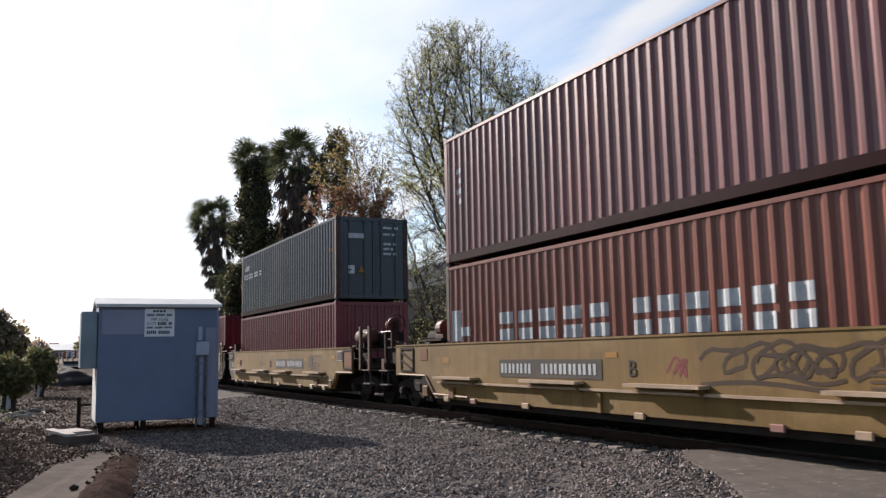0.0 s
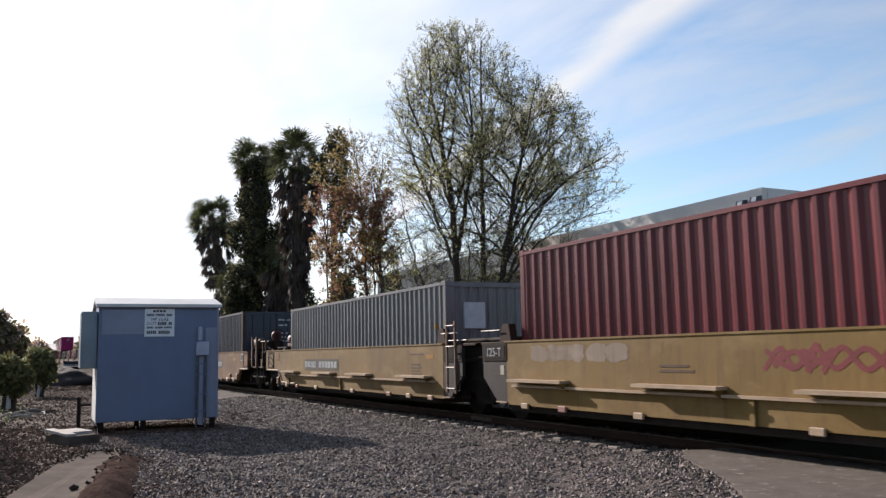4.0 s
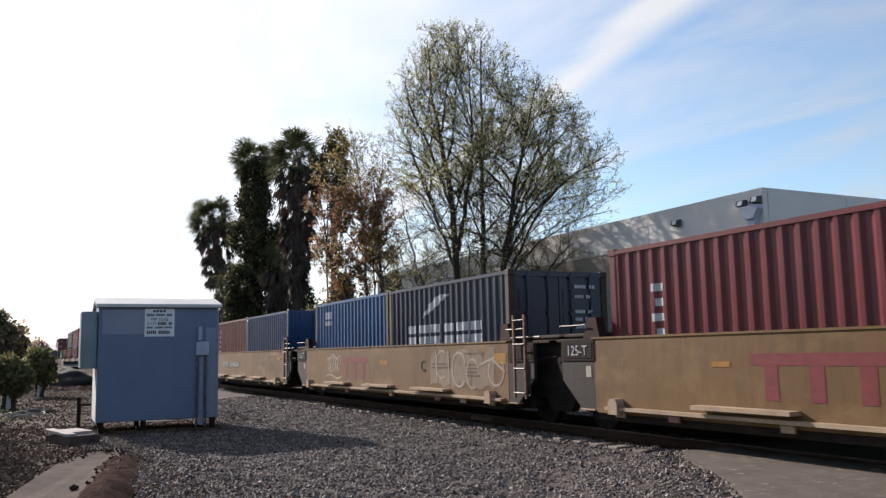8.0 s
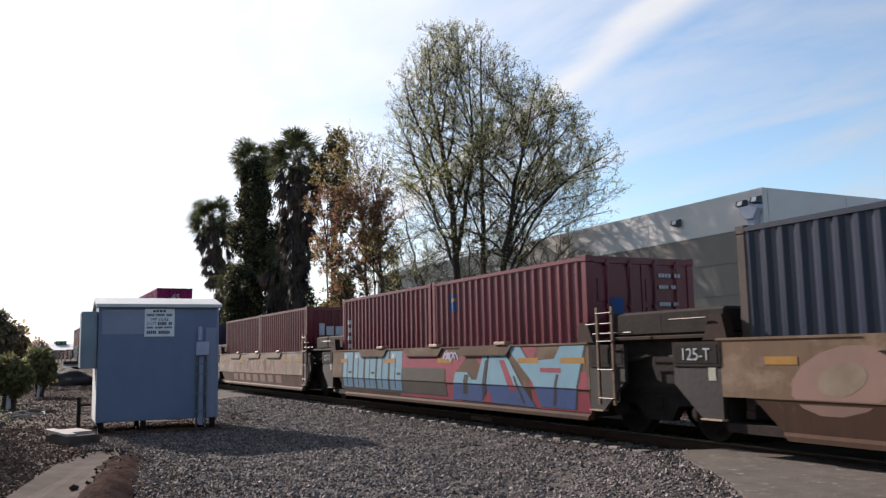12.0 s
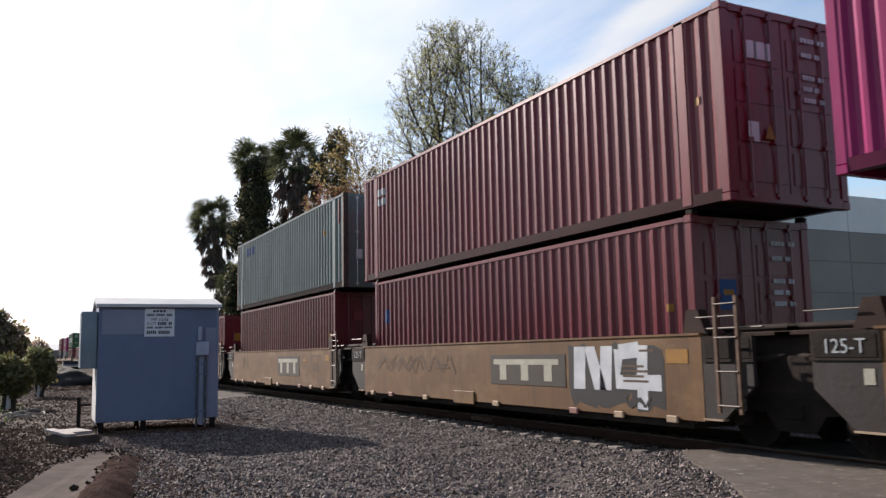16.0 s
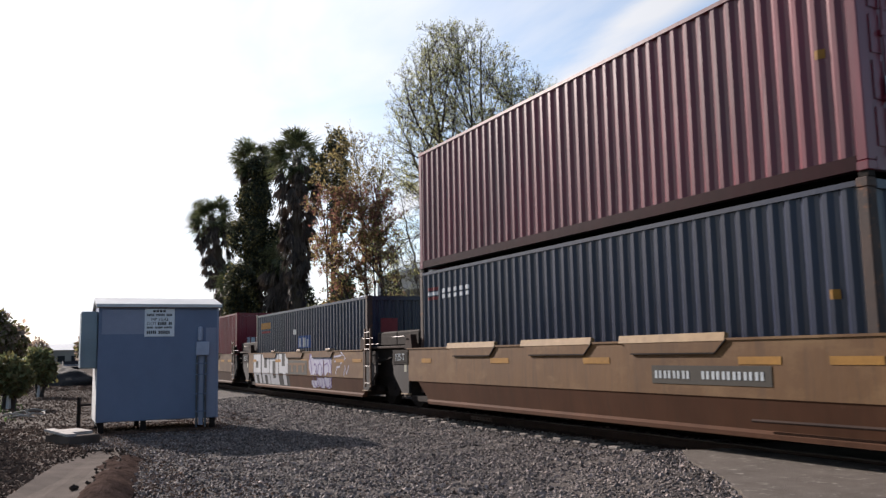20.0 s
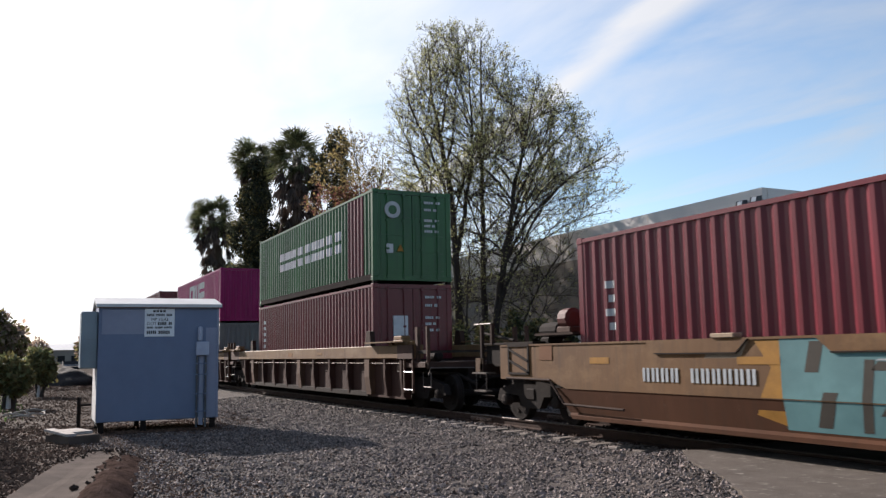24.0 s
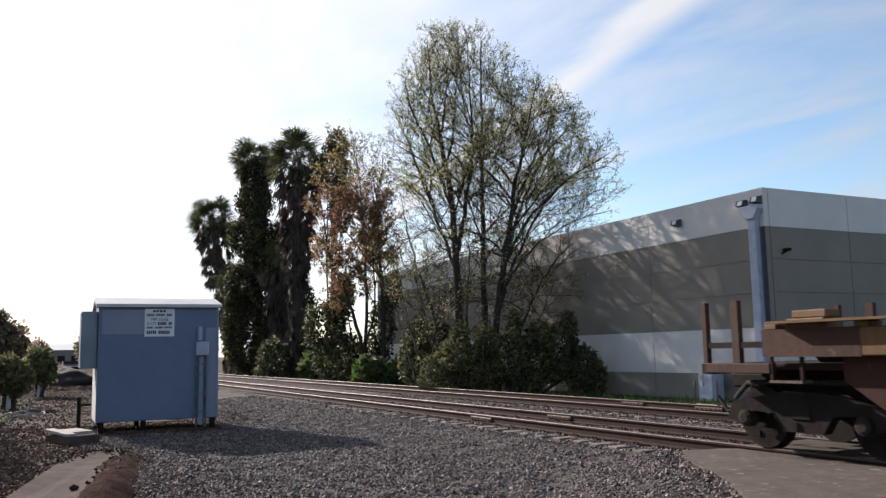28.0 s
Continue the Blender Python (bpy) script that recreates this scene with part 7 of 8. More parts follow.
            for xa, xb in ((-7.1, -6.6),):
                part("rust_patch", Mesh().box(xa, xb, *sorted((s * (hw + 0.001), s * (hw + 0.004))), 1.32, 1.45), M_RUSTPATCH, car, "orange rust patch")
            for zz in (0.5, 0.92, 1.34):
                part("rung", Mesh().tube([(2.66, s * (hw - 0.02), zz), (3.16, s * (hw - 0.02), zz)], 0.013, 6), M_GALV, car, "bright worn rung")
            for xa in (2.66, 3.16):
                part("ladder_rail", Mesh().box(xa - 0.025, xa + 0.025, *sorted((s * (hw - 0.06), s * (hw - 0.01))), 0.42, 1.24), M_RUSTEND, car)
            part("grab_line", Mesh().tube([(-L - 0.6, s * (hw - 0.05), 1.12), (2.4, s * (hw - 0.05), 1.12)], 0.007, 6), M_BOARD, car, "worn grab line")
    part("well_floor", Mesh().box(-L - 0.1, 0.1, -1.4, 1.4, 0.24, 0.36), M_GRIME, car)
    for e in (0, 1):
        xe = 0.12 if e == 0 else -L - 0.12
        part("bulkhead", Mesh().box(xe - 0.05, xe + 0.05, -1.38, 1.38, 0.3, 1.2), M_GRIME, car)
        mode = front if e == 0 else rear
        sg = 1 if e == 0 else -1
        if mode == "coupler":
            far = 3.0 if kind != "D" else (3.7 if e == 0 else 4.6)
            end_deck(car, xe, xe + sg * far, e == 0, kind)
            bogie(car, (2.25 if e == 0 else -L - 1.75) if kind != "D" else (2.9 if e == 0 else -L - 3.4))
        else:
            reach = 1.62
            part("link_platform", Mesh().box(min(xe, xe + sg * reach), max(xe, xe + sg * reach), -0.95, 0.95, 0.86, 1.12, 0.02), M_GRIME, car)
            part("link_deck", Mesh().box(min(xe, xe + sg * reach), max(xe, xe + sg * reach), -1.25, 1.25, 1.50, 1.56, 0.01), M_FRAME, car)
            part("link_casing", Mesh().box(min(xe + sg * 0.25, xe + sg * reach), max(xe + sg * 0.25, xe + sg * reach), -1.05, 1.05, 1.562, 1.95 if kind == "C" else 1.66, 0.04), M_GRIME, car, "black casing over the link")
            part("link_web", Mesh().box(min(xe, xe + sg * reach), max(xe, xe + sg * reach), -1.1, -1.04, 0.7, 1.5), M_GRIME, car)
            part("hand_rail", Mesh().tube([(xe + sg * 0.2, -1.46, 1.78), (xe + sg * 0.95, -1.46, 1.78)], 0.012, 6), M_STEELBAR, car)
            part("air_hose", Mesh().tube([(xe, -1.05, 1.3), (xe + sg * 0.8, -1.2, 1.15), (xe + sg * reach, -1.0, 1.3)], 0.05, 8), M_GRIME, car)
            if e == 0:
                bogie(car, 1.6)
                ladder(car, 0.98, 0.50, 2.04, y=-hw - 0.075, mt=M_LADDER)
                part("stirrup", Mesh().tube([(0.78, -1.45, 0.86), (0.78, -1.45, 0.55), (1.12, -1.45, 0.55), (1.12, -1.45, 0.86)], 0.013, 6), M_STEELBAR, car)
                part("grab_bracket", Mesh().tube([(0.5, -1.45, 1.1), (0.5, -1.45, 1.62), (1.5, -1.45, 1.62)], 0.016, 6), M_STEELBAR, car)
                part("end_frame", Mesh().box(xf + 0.03, 1.34, -hw - 0.012, -hw - 0.001, top - 0.38, top - 0.03), M_GRIME, car)
                part("end_plate", Mesh().box(xf + 0.08, 1.29, -hw - 0.018, -hw - 0.013, top - 0.33, top - 0.08), M_GEAR, car, "dark plate behind the ladder")
                part("corner_guide", Mesh().prism([(0.0, top), (0.45, top), (0.3, top + 0.35), (0.08, top + 0.35)], "y", -1.42, -1.26), M_FRAME, car)
            else:
                part("end_frame", Mesh().box(-L - 0.98, -L - 0.06, -hw - 0.012, -hw + 0.02, top - 0.36, top - 0.02), M_GRIME, car)
                part("gusset_label", Mesh().box(-L - 0.30, -L - 0.16, -hw - 0.002, -hw + 0.002, 0.92, 1.10), M_CREAM, car, "pale paper label")
                pl = part("end_plate", Mesh().box(-L - 0.93, -L - 0.11, -hw - 0.018, -hw - 0.013, top - 0.32, top - 0.06), M_GEAR, car, "dark plate with pale lettering")
                t = part("lettering", shared("125-T", lambda: text_mesh("125-T", 0.24, 0.003)), M_PALE, pl)
                t.matrix_basis = pose(-L - 0.52, -hw - 0.022, top - 0.275, 90, 0, 0)
                part("corner_guide", Mesh().prism([(-L - 0.45, top), (-L, top), (-L - 0.08, top + 0.35), (-L - 0.3, top + 0.35)], "y", -1.42, -1.26), M_FRAME, car)
    if kind in "ABL":
        note = Mesh()
        for x0, x1, z0, rows in ((-1.35, -0.55, 1.32, 1), (-1.3, -0.7, 0.86, 4), (-2.9 if kind == "L" else -7.9, -2.1 if kind == "L" else -7.2, 1.02, 2)):
            for k in range(rows):
                note.box(x0, x1 - 0.1 * (k % 2), -hw - 0.005, -hw - 0.002, z0 + 0.075 * k, z0 + 0.075 * k + 0.035)
        tagged(part("stencilled_note", note, M_STENCIL, car, "faint dark stencilled lines"), kind="stuff")
    for mk in marks:
        mk(car, -hw)
    return car


def stack(x, low, top=None):
    """Containers in a well: low is one 40 or a pair of 20s, front first; top one more on them."""
    x += 0.07
    xx = x
    for c in low:
        container(c[0], c[1], c[2], c[3], xx, BASE_Z, *c[4:])
        xx -= 6.134
    if top:
        h = 2.896 if low[0][1] else 2.591
        off = (LEN[top[0]] - LEN["40"]) / 2
        box = container(top[0], top[1], top[2], top[3], x + off + 0.03, BASE_Z + h + STACK_GAP, *top[4:])
        for xc in (-off - 0.09, -off - LEN["40"] + 0.09):
            for yc in (-1.14, 1.14):
                part("twist_lock", Mesh().box(xc - 0.07, xc + 0.07, yc - 0.06, yc + 0.06, -STACK_GAP, 0.001, 0.01), M_GEAR, box)


YEL = "weathered yellow well car with pale step boards"
SMO = "weathered orange-tan well car with smooth plated sides"
LED = "weathered orange-tan well car with low step boards"
TWO = "dusty tan well car with set-back lower sides"
RIB = "tan well car with a deep top beam over open ribs"


def letter(ch, x):
    return word(ch, x, 0.95, 0.36, M_DARKMARK, "dark unit letter")


def build_train():
    rb, rd, nv = "red-brown corrugated steel container", "red corrugated steel container", "navy-blue corrugated steel container"
    cm = "short dark blue container with white brand bars"
    bars = "white brand lettering as plain bars"
    # end of the car ahead
    well_car("A", -5.0, "link", "coupler", YEL + " and dark tags", [plate_bars(-9.34, -6.1, 0.88, 1.21, 11), letter("B", -5.34), strokes(loops(-3.9, -0.4, 1.2, 0.3, 0.24, 6, 0.45, 0.1), 0.06, M_DIMTAG, "thin dark spray-paint tag"), strokes(loops(-2.9, -1.6, 1.16, 0.2, 0.18, 3, -0.2, 0.02), 0.05, M_DIMTAG, "thin dark spray-paint tag", 0.01), scribble(-4.6, -4.0, 0.95, 1.25, 2, 0.05, M_REDMARK, "faded red tag", 51), patches(((-6.1, -5.6, 1.2, 1.36), (-11.9, -11.4, 1.1, 1.3)), M_YELLOW)])
    stack(-5.0, [("40", True, "orangebrown", "orange-brown container with pale brand bars along its side", False, [("brand_mark", letter_blocks(-9.92, -6.12, 1.18, 1.74, 5, 0.3), M_PALE, "pale brand lettering as plain bars"), ("brand_mark", letter_blocks(-5.7, -2.05, 1.18, 1.76, 6, 0.3), M_PALE, ""), ("brand_emblem", block(-11.95, -11.5, 1.2, 1.88), M_PALE, ""), ("brand_emblem", block(-11.5, -11.1, 1.3, 1.5), M_PALE, "")])],
          ("40", True, "fadedred", rb + " stacked on another", False, [side_code(-11.5, 4)]))
    # five units in one articulated car
    well_car("A", -24.65, "coupler", "link", YEL, [plate_bars(-5.6, -2.36, 0.92, 1.25, 11), letter("B", -6.35), scribble(-1.8, -0.7, 0.78, 1.5, 3, 0.06, M_DARKMARK, "dark spray-paint tag", 2), scribble(0.3, 1.2, 0.95, 1.45, 1, 0.07, M_DARKMARK, "dark scrawl", 52), patches(((-2.3, -1.95, 1.15, 1.3), (0.3, 0.9, 1.22, 1.36), (-11.8, -11.4, 1.15, 1.4)), M_YELLOW), word("40", -11.0, 0.98, 0.34, M_FRAME, "faded number")])
    stack(-24.65, [("40", False, "red", rd, False)], ("40", False, "slate", "slate-blue container with doors facing forward", True, [("brand_mark", letter_blocks(-11.8, -9.0, 1.55, 1.75, 7, 0.3), M_PALE, "pale brand mark"), ("brand_emblem", block(-11.7, -11.1, 1.9, 2.1, 0.15), M_PALE, ""), SCAC, ("end_mark", end_block((-0.8, -0.3, 1.9, 2.05)), M_PALE, "")]))
    well_car("A", -40.05, "link", "link", YEL + " and faded red mark", [letter("C", -8.1), logo_bars(-4.94, -2.95, 0.92, 1.5, M_REDMARK), patches(((-11.8, -10.9, 1.0, 1.5), (-9.64, -9.2, 0.86, 1.45)), M_TEALMARK), patches(((-5.87, -5.41, 1.2, 1.33), (-2.2, -1.6, 1.2, 1.32)), M_YELLOW)])
    stack(-40.05, [("40", True, "red", rd, False)])
    well_car("A", -55.3, "link", "link", YEL + " and faded red mark", [letter("D", -8.2), logo_bars(-5.04, -2.97, 0.88, 1.52, M_REDMARK), word("40", -11.2, 0.96, 0.34, M_FRAME, "faded number"), patches(((-6.0, -5.45, 1.18, 1.3),), M_YELLOW)])
    stack(-55.3, [("40", False, "red", rd + " with doors forward", True, [side_code(-11.1, 4)])])
    well_car("A", -70.7, "link", "link", YEL + " and chalky scrapes", [scribble(-6.0, -3.0, 1.0, 1.4, 5, 0.09, M_REDMARK, "faded red tag", 3), blobs(-11.4, -8.6, 1.16, 1.48, 5, M_DUST, "chalky scrapes", 63), patches(((-0.6, 0.1, 1.2, 1.36),), M_YELLOW)])
    stack(-70.7, [("40", True, "redbrown", rb + " with a pale end mark", False, [TEX_END, SCAC])])
    well_car("A", -86.1, "link", "coupler", YEL, [plate_bars(-9.6, -6.4, 0.9, 1.24, 11), patches(((-0.6, 0.1, 1.2, 1.36),), M_YELLOW)])
    stack(-86.1, [("40", False, "grey", "pale grey corrugated steel container", False, [("brand_mark", end_block((-0.75, -0.2, 1.5, 2.1)), M_WHITE, "white brand mark"), SCAC])])
    # second articulated car
    well_car("B", -105.5, "coupler", "link", SMO + " and dark tags", [plate_bars(-5.62, -2.5, 0.86, 1.22, 11), letter("A", -6.33), scribble(-10.8, -6.9, 0.5, 1.42, 6, 0.075, M_DIMTAG, "thin dark spray-paint tag", 4), patches(((-0.6, 0.2, 1.15, 1.36), (-5.9, -5.65, 1.26, 1.38)), M_YELLOW)])
    stack(-105.5, [("40", True, "navy", nv + " with a small striped emblem", True, STAR + [("side_sticker", block(-5.41, -5.09, 2.5, 2.6), M_TEALMARK, ""), ("side_sticker", block(-5.41, -5.09, 2.39, 2.5), M_WHITE, "")])])
    well_car("B", -121.05, "link", "link", SMO + " and pale bubble tags", [strokes([ring(-10.85, 0.72, 0.2, 0.22, 150, 500), ring(-10.45, 0.74, 0.2, 0.24, 120, 400, 0.05), ring(-10.1, 0.74, 0.16, 0.26, 200, 420), ring(-9.6, 0.80, 0.24, 0.32, 60, 400), ring(-10.9, 1.18, 0.3, 0.24, 80, 250), ring(-10.5, 1.12, 0.28, 0.30, 20, 240), ring(-9.85, 1.16, 0.2, 0.28, -60, 200, 0.06), ring(-9.25, 1.0, 0.4, 0.46, -70, 110), ring(-8.6, 0.84, 0.30, 0.36, 90, 420), ring(-8.55, 1.2, 0.16, 0.26, -90, 90), [(-9.35, 1.1), (-9.2, 1.16), (-9.2, 0.98), (-9.3, 0.96), (-9.1, 0.97)], [(-8.75, 1.14), (-8.6, 1.1), (-8.75, 1.02), (-8.55, 0.98)]], 0.032, M_CHALK2, "pale bubble-letter outline"), strokes(loops(-3.15, -1.1, 1.08, 0.16, 0.2, 7), 0.035, M_CHALK2, "pale sprayed scrawl"), logo_bars(-6.0, -3.6, 0.86, 1.36, M_REDMARK), patches(((-6.9, -6.4, 1.15, 1.3),), M_YELLOW)])
    stack(-121.05, [("20", False, "redbrown", "short red-brown container with a pale end mark", False, [TEX_END, side_code(-5.6, 4)]), ("20", False, "teal", cm, False, cma(M_PALE))])
    well_car("L", -136.8, "link", "link", LED + " and faded red mark", [logo_bars(-8.95, -6.9, 0.69, 1.28, M_REDMARK), strokes(loops(-5.65, -3.6, 1.1, 0.17, 0.22, 8), 0.035, M_CHALK2, "pale sprayed scrawl"), letter("D", -3.41), blobs(-3.05, -1.0, 0.8, 1.36, 4, M_SILL3, "washed-out tag", 73), patches(((-9.75, -9.2, 1.08, 1.2), (-3.2, -2.45, 1.05, 1.22), (-0.25, 0.45, 1.03, 1.37), (-6.2, -5.8, 1.12, 1.24)), M_YELLOW)], M_SILL5)
    stack(-136.8, [("20", False, "blue", "short bright-blue steel container with a pale mark", True, [("side_mark", block(-5.7, -5.2, 1.5, 1.8), M_WHITE, "")]), ("20", False, "redbrown", "short red-brown steel container", False, [side_code(-4.9, 4)])])
    well_car("L", -152.2, "link", "link", LED + " and chalky tags", [logo_bars(-8.8, -6.83, 0.69, 1.29, M_REDMARK), letter("C", -3.38), blobs(-3.0, -0.1, 0.60, 1.45, 6, M_CHALK, "chalky faded tag", 7), strokes([ring(-0.05, 0.98, 0.3, 0.28, 100, 400), ring(-2.4, 1.1, 0.3, 0.3, 60, 300), ring(-1.6, 1.0, 0.32, 0.36, 20, 320), ring(-1.0, 0.92, 0.26, 0.3, 0, 300), [(-2.7, 1.4), (-2.65, 0.7)], [(-2.1, 1.4), (-2.05, 0.68)], [(-0.7, 1.1), (-0.2, 1.22), (0.3, 0.98)]], 0.05, M_CHALK2, "chalky tag outline", 0.012), strokes(loops(-10.25, -8.9, 1.12, 0.17, 0.27, 5, 0.3), 0.045, M_CHALK2, "pale sprayed scrawl"), patches(((-0.25, 0.5, 1.06, 1.40), (-6.2, -5.3, 1.05, 1.23)), M_YELLOW)], M_SILL5)
    stack(-152.2, [("20", False, "navy", cm + " and doors", True, cma(M_WHITE)), ("20", False, "lightblue", "short light-blue steel container", False, [("side_mark", block(-5.1, -4.6, 2.06, 2.28), M_WHITE, ""), ("side_mark", block(-5.1, -4.6, 1.86, 2.0), M_PALE, "")])])
    well_car("L", -167.5, "link", "coupler", LED + " and pale bubble tag", [plate_bars(-9.32, -6.16, 0.92, 1.14, 11, False), strokes([ring(-11.1, 1.08, 0.55, 0.28, 20, 370), ring(-11.35, 1.06, 0.2, 0.17, 0, 300), ring(-10.9, 1.08, 0.2, 0.18, 60, 380)], 0.045, M_CHALK2, "pale bubble outline"), patches(((-0.5, 0.2, 1.18, 1.36), (-13.2, -12.6, 1.1, 1.42)), M_YELLOW)], M_SILL5)
    stack(-167.5, [("20", False, "blue", "short bright-blue steel container with doors forward", True), ("20", False, "orangebrown", "short rust-red container with white marks", False, [side_code(-5.3, 5)])])
    # third articulated car
    well_car("C", -187.2, "coupler", "link", "bleached pale well car with washed-out rose tags on its sides", [plate_bars(-5.6, -3.4, 0.86, 1.04, 11, False), mural([slab(-11.9, -11.4, 0.72, 1.2, 0.25), oval(-10.6, 0.95, 0.45, 0.4, 0.2), [(-9.9, 0.4), (-9.4, 0.4), (-8.9, 1.3), (-9.3, 1.35)], [(-8.6, 0.4), (-8.2, 0.4), (-9.1, 1.2)], slab(-7.6, -7.2, 0.4, 1.38, 0.2), slab(-7.2, -6.6, 0.9, 1.05, 0.1)], M_ROSE, "washed-out rose tag"), patches(((0.7, 1.2, 1.12, 1.36),), M_YELLOW)], M_DUST)
    stack(-187.2, [("20", False, "redbrown", "short red-brown container with a pale end mark", False, [TEX_END]), ("20", False, "teal", cm, False, cma(M_PALE))])
    well_car("C", -202.9, "link", "link", "bleached pale well car with washed-out rose tags on its sides", [mural([oval(-10.4, 0.95, 0.7, 0.42, 0.2), oval(-8.4, 0.9, 0.8, 0.4, 0.3), slab(-7.2, -6.4, 0.4, 1.38, 0.3), oval(-3.4, 0.95, 0.55, 0.45, 0.2), slab(-2.4, -2.0, 0.35, 1.4, 0.5), slab(-1.3, -0.7, 0.4, 1.3, -0.3), slab(0.0, 0.4, 0.75, 1.42, 0.1)], M_ROSE, "washed-out rose tag"), mural([oval(-10.4, 0.97, 0.32, 0.2, 0.1), oval(-8.4, 0.92, 0.4, 0.18, 0.1), oval(-3.4, 0.98, 0.25, 0.2)], M_CHALK, "chalky spray paint", 0.008), scribble(-6.2, -4.6, 0.8, 1.4, 4, 0.05, M_CHALK, "chalky tag outline", 12, 0.009), plate_bars(-6.3, -4.94, 0.76, 0.97, 11)], M_DUST2)
    stack(-202.9, [("20", False, "navy", cm + " and doors", True, cma(M_WHITE)), ("20", False, "navy", "short plain dark blue steel container", False)])
    glyphs = [slab(a, a + 0.72, 0.46, 1.42, 0.16) for a in (-11.4, -10.55, -9.7, -8.85, -8.0)]
    big = [[(-4.62, 0.36), (-4.36, 0.95), (-3.82, 0.95), (-3.62, 0.80), (-3.42, 0.80), (-3.06, 1.43), (-2.92, 1.43), (-3.2, 0.36)],
           [(-3.12, 0.36), (-2.84, 1.43), (-2.36, 1.44), (-1.34, 0.34)],
           [(-2.2, 1.44), (-1.72, 1.44), (-1.45, 1.18), (-0.6, 1.22), (-0.4, 1.44), (0.3, 1.44), (-0.1, 0.36), (-1.15, 0.36), (-1.32, 0.8)]]
    graff = [mural([[(-7.4, 0.34), (-4.2, 0.34), (-4.3, 0.95), (-3.6, 1.44), (-4.3, 1.2), (-4.7, 1.44), (-5.2, 1.22), (-5.9, 1.44), (-7.6, 1.44)], [(-3.2, 1.0), (-2.9, 1.44), (-3.6, 1.44)], [(-1.4, 1.0), (-1.1, 1.44), (-2.3, 1.44)], slab(-1.4, 0.35, 0.33, 1.0)], M_CRIMSON, "crimson graffiti ground"),
             mural([[(-11.62, 0.40), (-7.0, 0.40), (-7.3, 1.45), (-11.3, 1.45)]], M_DARKMARK, "black graffiti edge", 0.007),
             mural(glyphs, M_SKY, "sky-blue graffiti letters", 0.011, M_STEELBLUE),
             mural([slab(a + 0.30, a + 0.36, 0.5, 1.25, 0.12) for a in (-11.4, -10.55, -9.7, -8.85, -8.0)] + [slab(a + 0.5, a + 0.74, 0.84, 0.9) for a in (-11.4, -9.7, -8.0)], M_DARKMARK, "black graffiti detail", 0.014),
             mural([slab(a + 0.06, a + 0.22, 1.26, 1.36, 0.02) for a in (-11.26, -10.41, -9.56, -8.71, -7.86)], M_PALE, "pale graffiti highlights", 0.015),
             mural([[(x + 0.05, z) for x, z in q] for q in big], M_DARKMARK, "black graffiti edge", 0.008),
             mural(big, M_SKY, "sky-blue graffiti letters", 0.012, M_DEEP),
             mural([[(-2.5, 1.2), (-2.3, 1.2), (-1.9, 0.62), (-2.15, 0.62)], slab(-1.05, -0.4, 0.98, 1.06), [(-3.3, 0.36), (-2.9, 0.36), (-2.95, 0.62)]], M_CRIMSON, "crimson graffiti detail", 0.016), mural([slab(-4.1, -3.9, 0.5, 0.9, 0.15), slab(-3.3, -3.22, 0.4, 1.2, 0.25), slab(-1.75, -1.67, 0.4, 0.9, -0.25), slab(-0.75, -0.67, 0.4, 0.95, 0.2)], M_DARKMARK, "black graffiti detail", 0.015),
             mural([slab(-7.15, -4.85, 0.42, 1.02)], M_PANELDARK, "dark ground of the company mark", 0.016), logo_bars(-7.05, -4.95, 0.73, 0.98, M_PALE),
             scribble(-4.9, -3.9, 1.18, 1.42, 3, 0.05, M_LILAC, "pale scrawl", 15, 0.018)]
    well_car("C", -218.5, "link", "link", TWO + " and bright graffiti", graff)
    stack(-218.5, [("20", False, "red", "short red container with a small blue badge", True, [("brand_badge", block(-5.25, -4.88, 1.86, 2.25), M_BLUEMARK, "blue badge"), ("brand_badge", block(-5.2, -4.93, 2.08, 2.16, 0.05), M_YELLOW, ""), ("end_badge", end_block((-0.75, -0.45, 1.45, 1.85)), M_BLUEMARK, "")]), ("20", False, "red", "short red corrugated steel container", False, [side_code(-5.5, 4)])])
    well_car("C", -234.2, "link", "link", "bleached pale well car with faded tags on its sides", [mural([slab(-9.5 + 1.1 * k, -8.8 + 1.1 * k, 0.4, 1.36, 0.2) for k in range(7)], M_ROSE, "washed-out rose tag"), scribble(-9.3, -2.6, 0.76, 1.36, 9, 0.06, M_CHALK, "chalky graffiti outline", 19, 0.009)], M_DUST)
    stack(-234.2, [("20", False, "redbrown", "short red-brown container with a pale end mark", False, [TEX_END]), ("20", False, "redbrown", "short red-brown steel container", False)])
    well_car("C", -249.9, "link", "coupler", TWO, [plate_bars(-9.9, -7.0, 0.84, 1.1, 11), blobs(-5.5, -2.4, 0.74, 1.38, 5, M_SILL, "faded tag", 20)], M_SILL2)
    stack(-249.9, [("40", False, "navy", nv, False, [("brand_mark", letter_blocks(-11.17, -10.1, 2.05, 2.22, 6, 0.25, 1), M_WHITE, ""), ("side_sticker", block(-7.5, -7.1, 1.6, 1.95), M_REDMARK, ""), ("side_sticker", block(-7.5, -7.1, 1.25, 1.45), M_YELLOW, "")])])
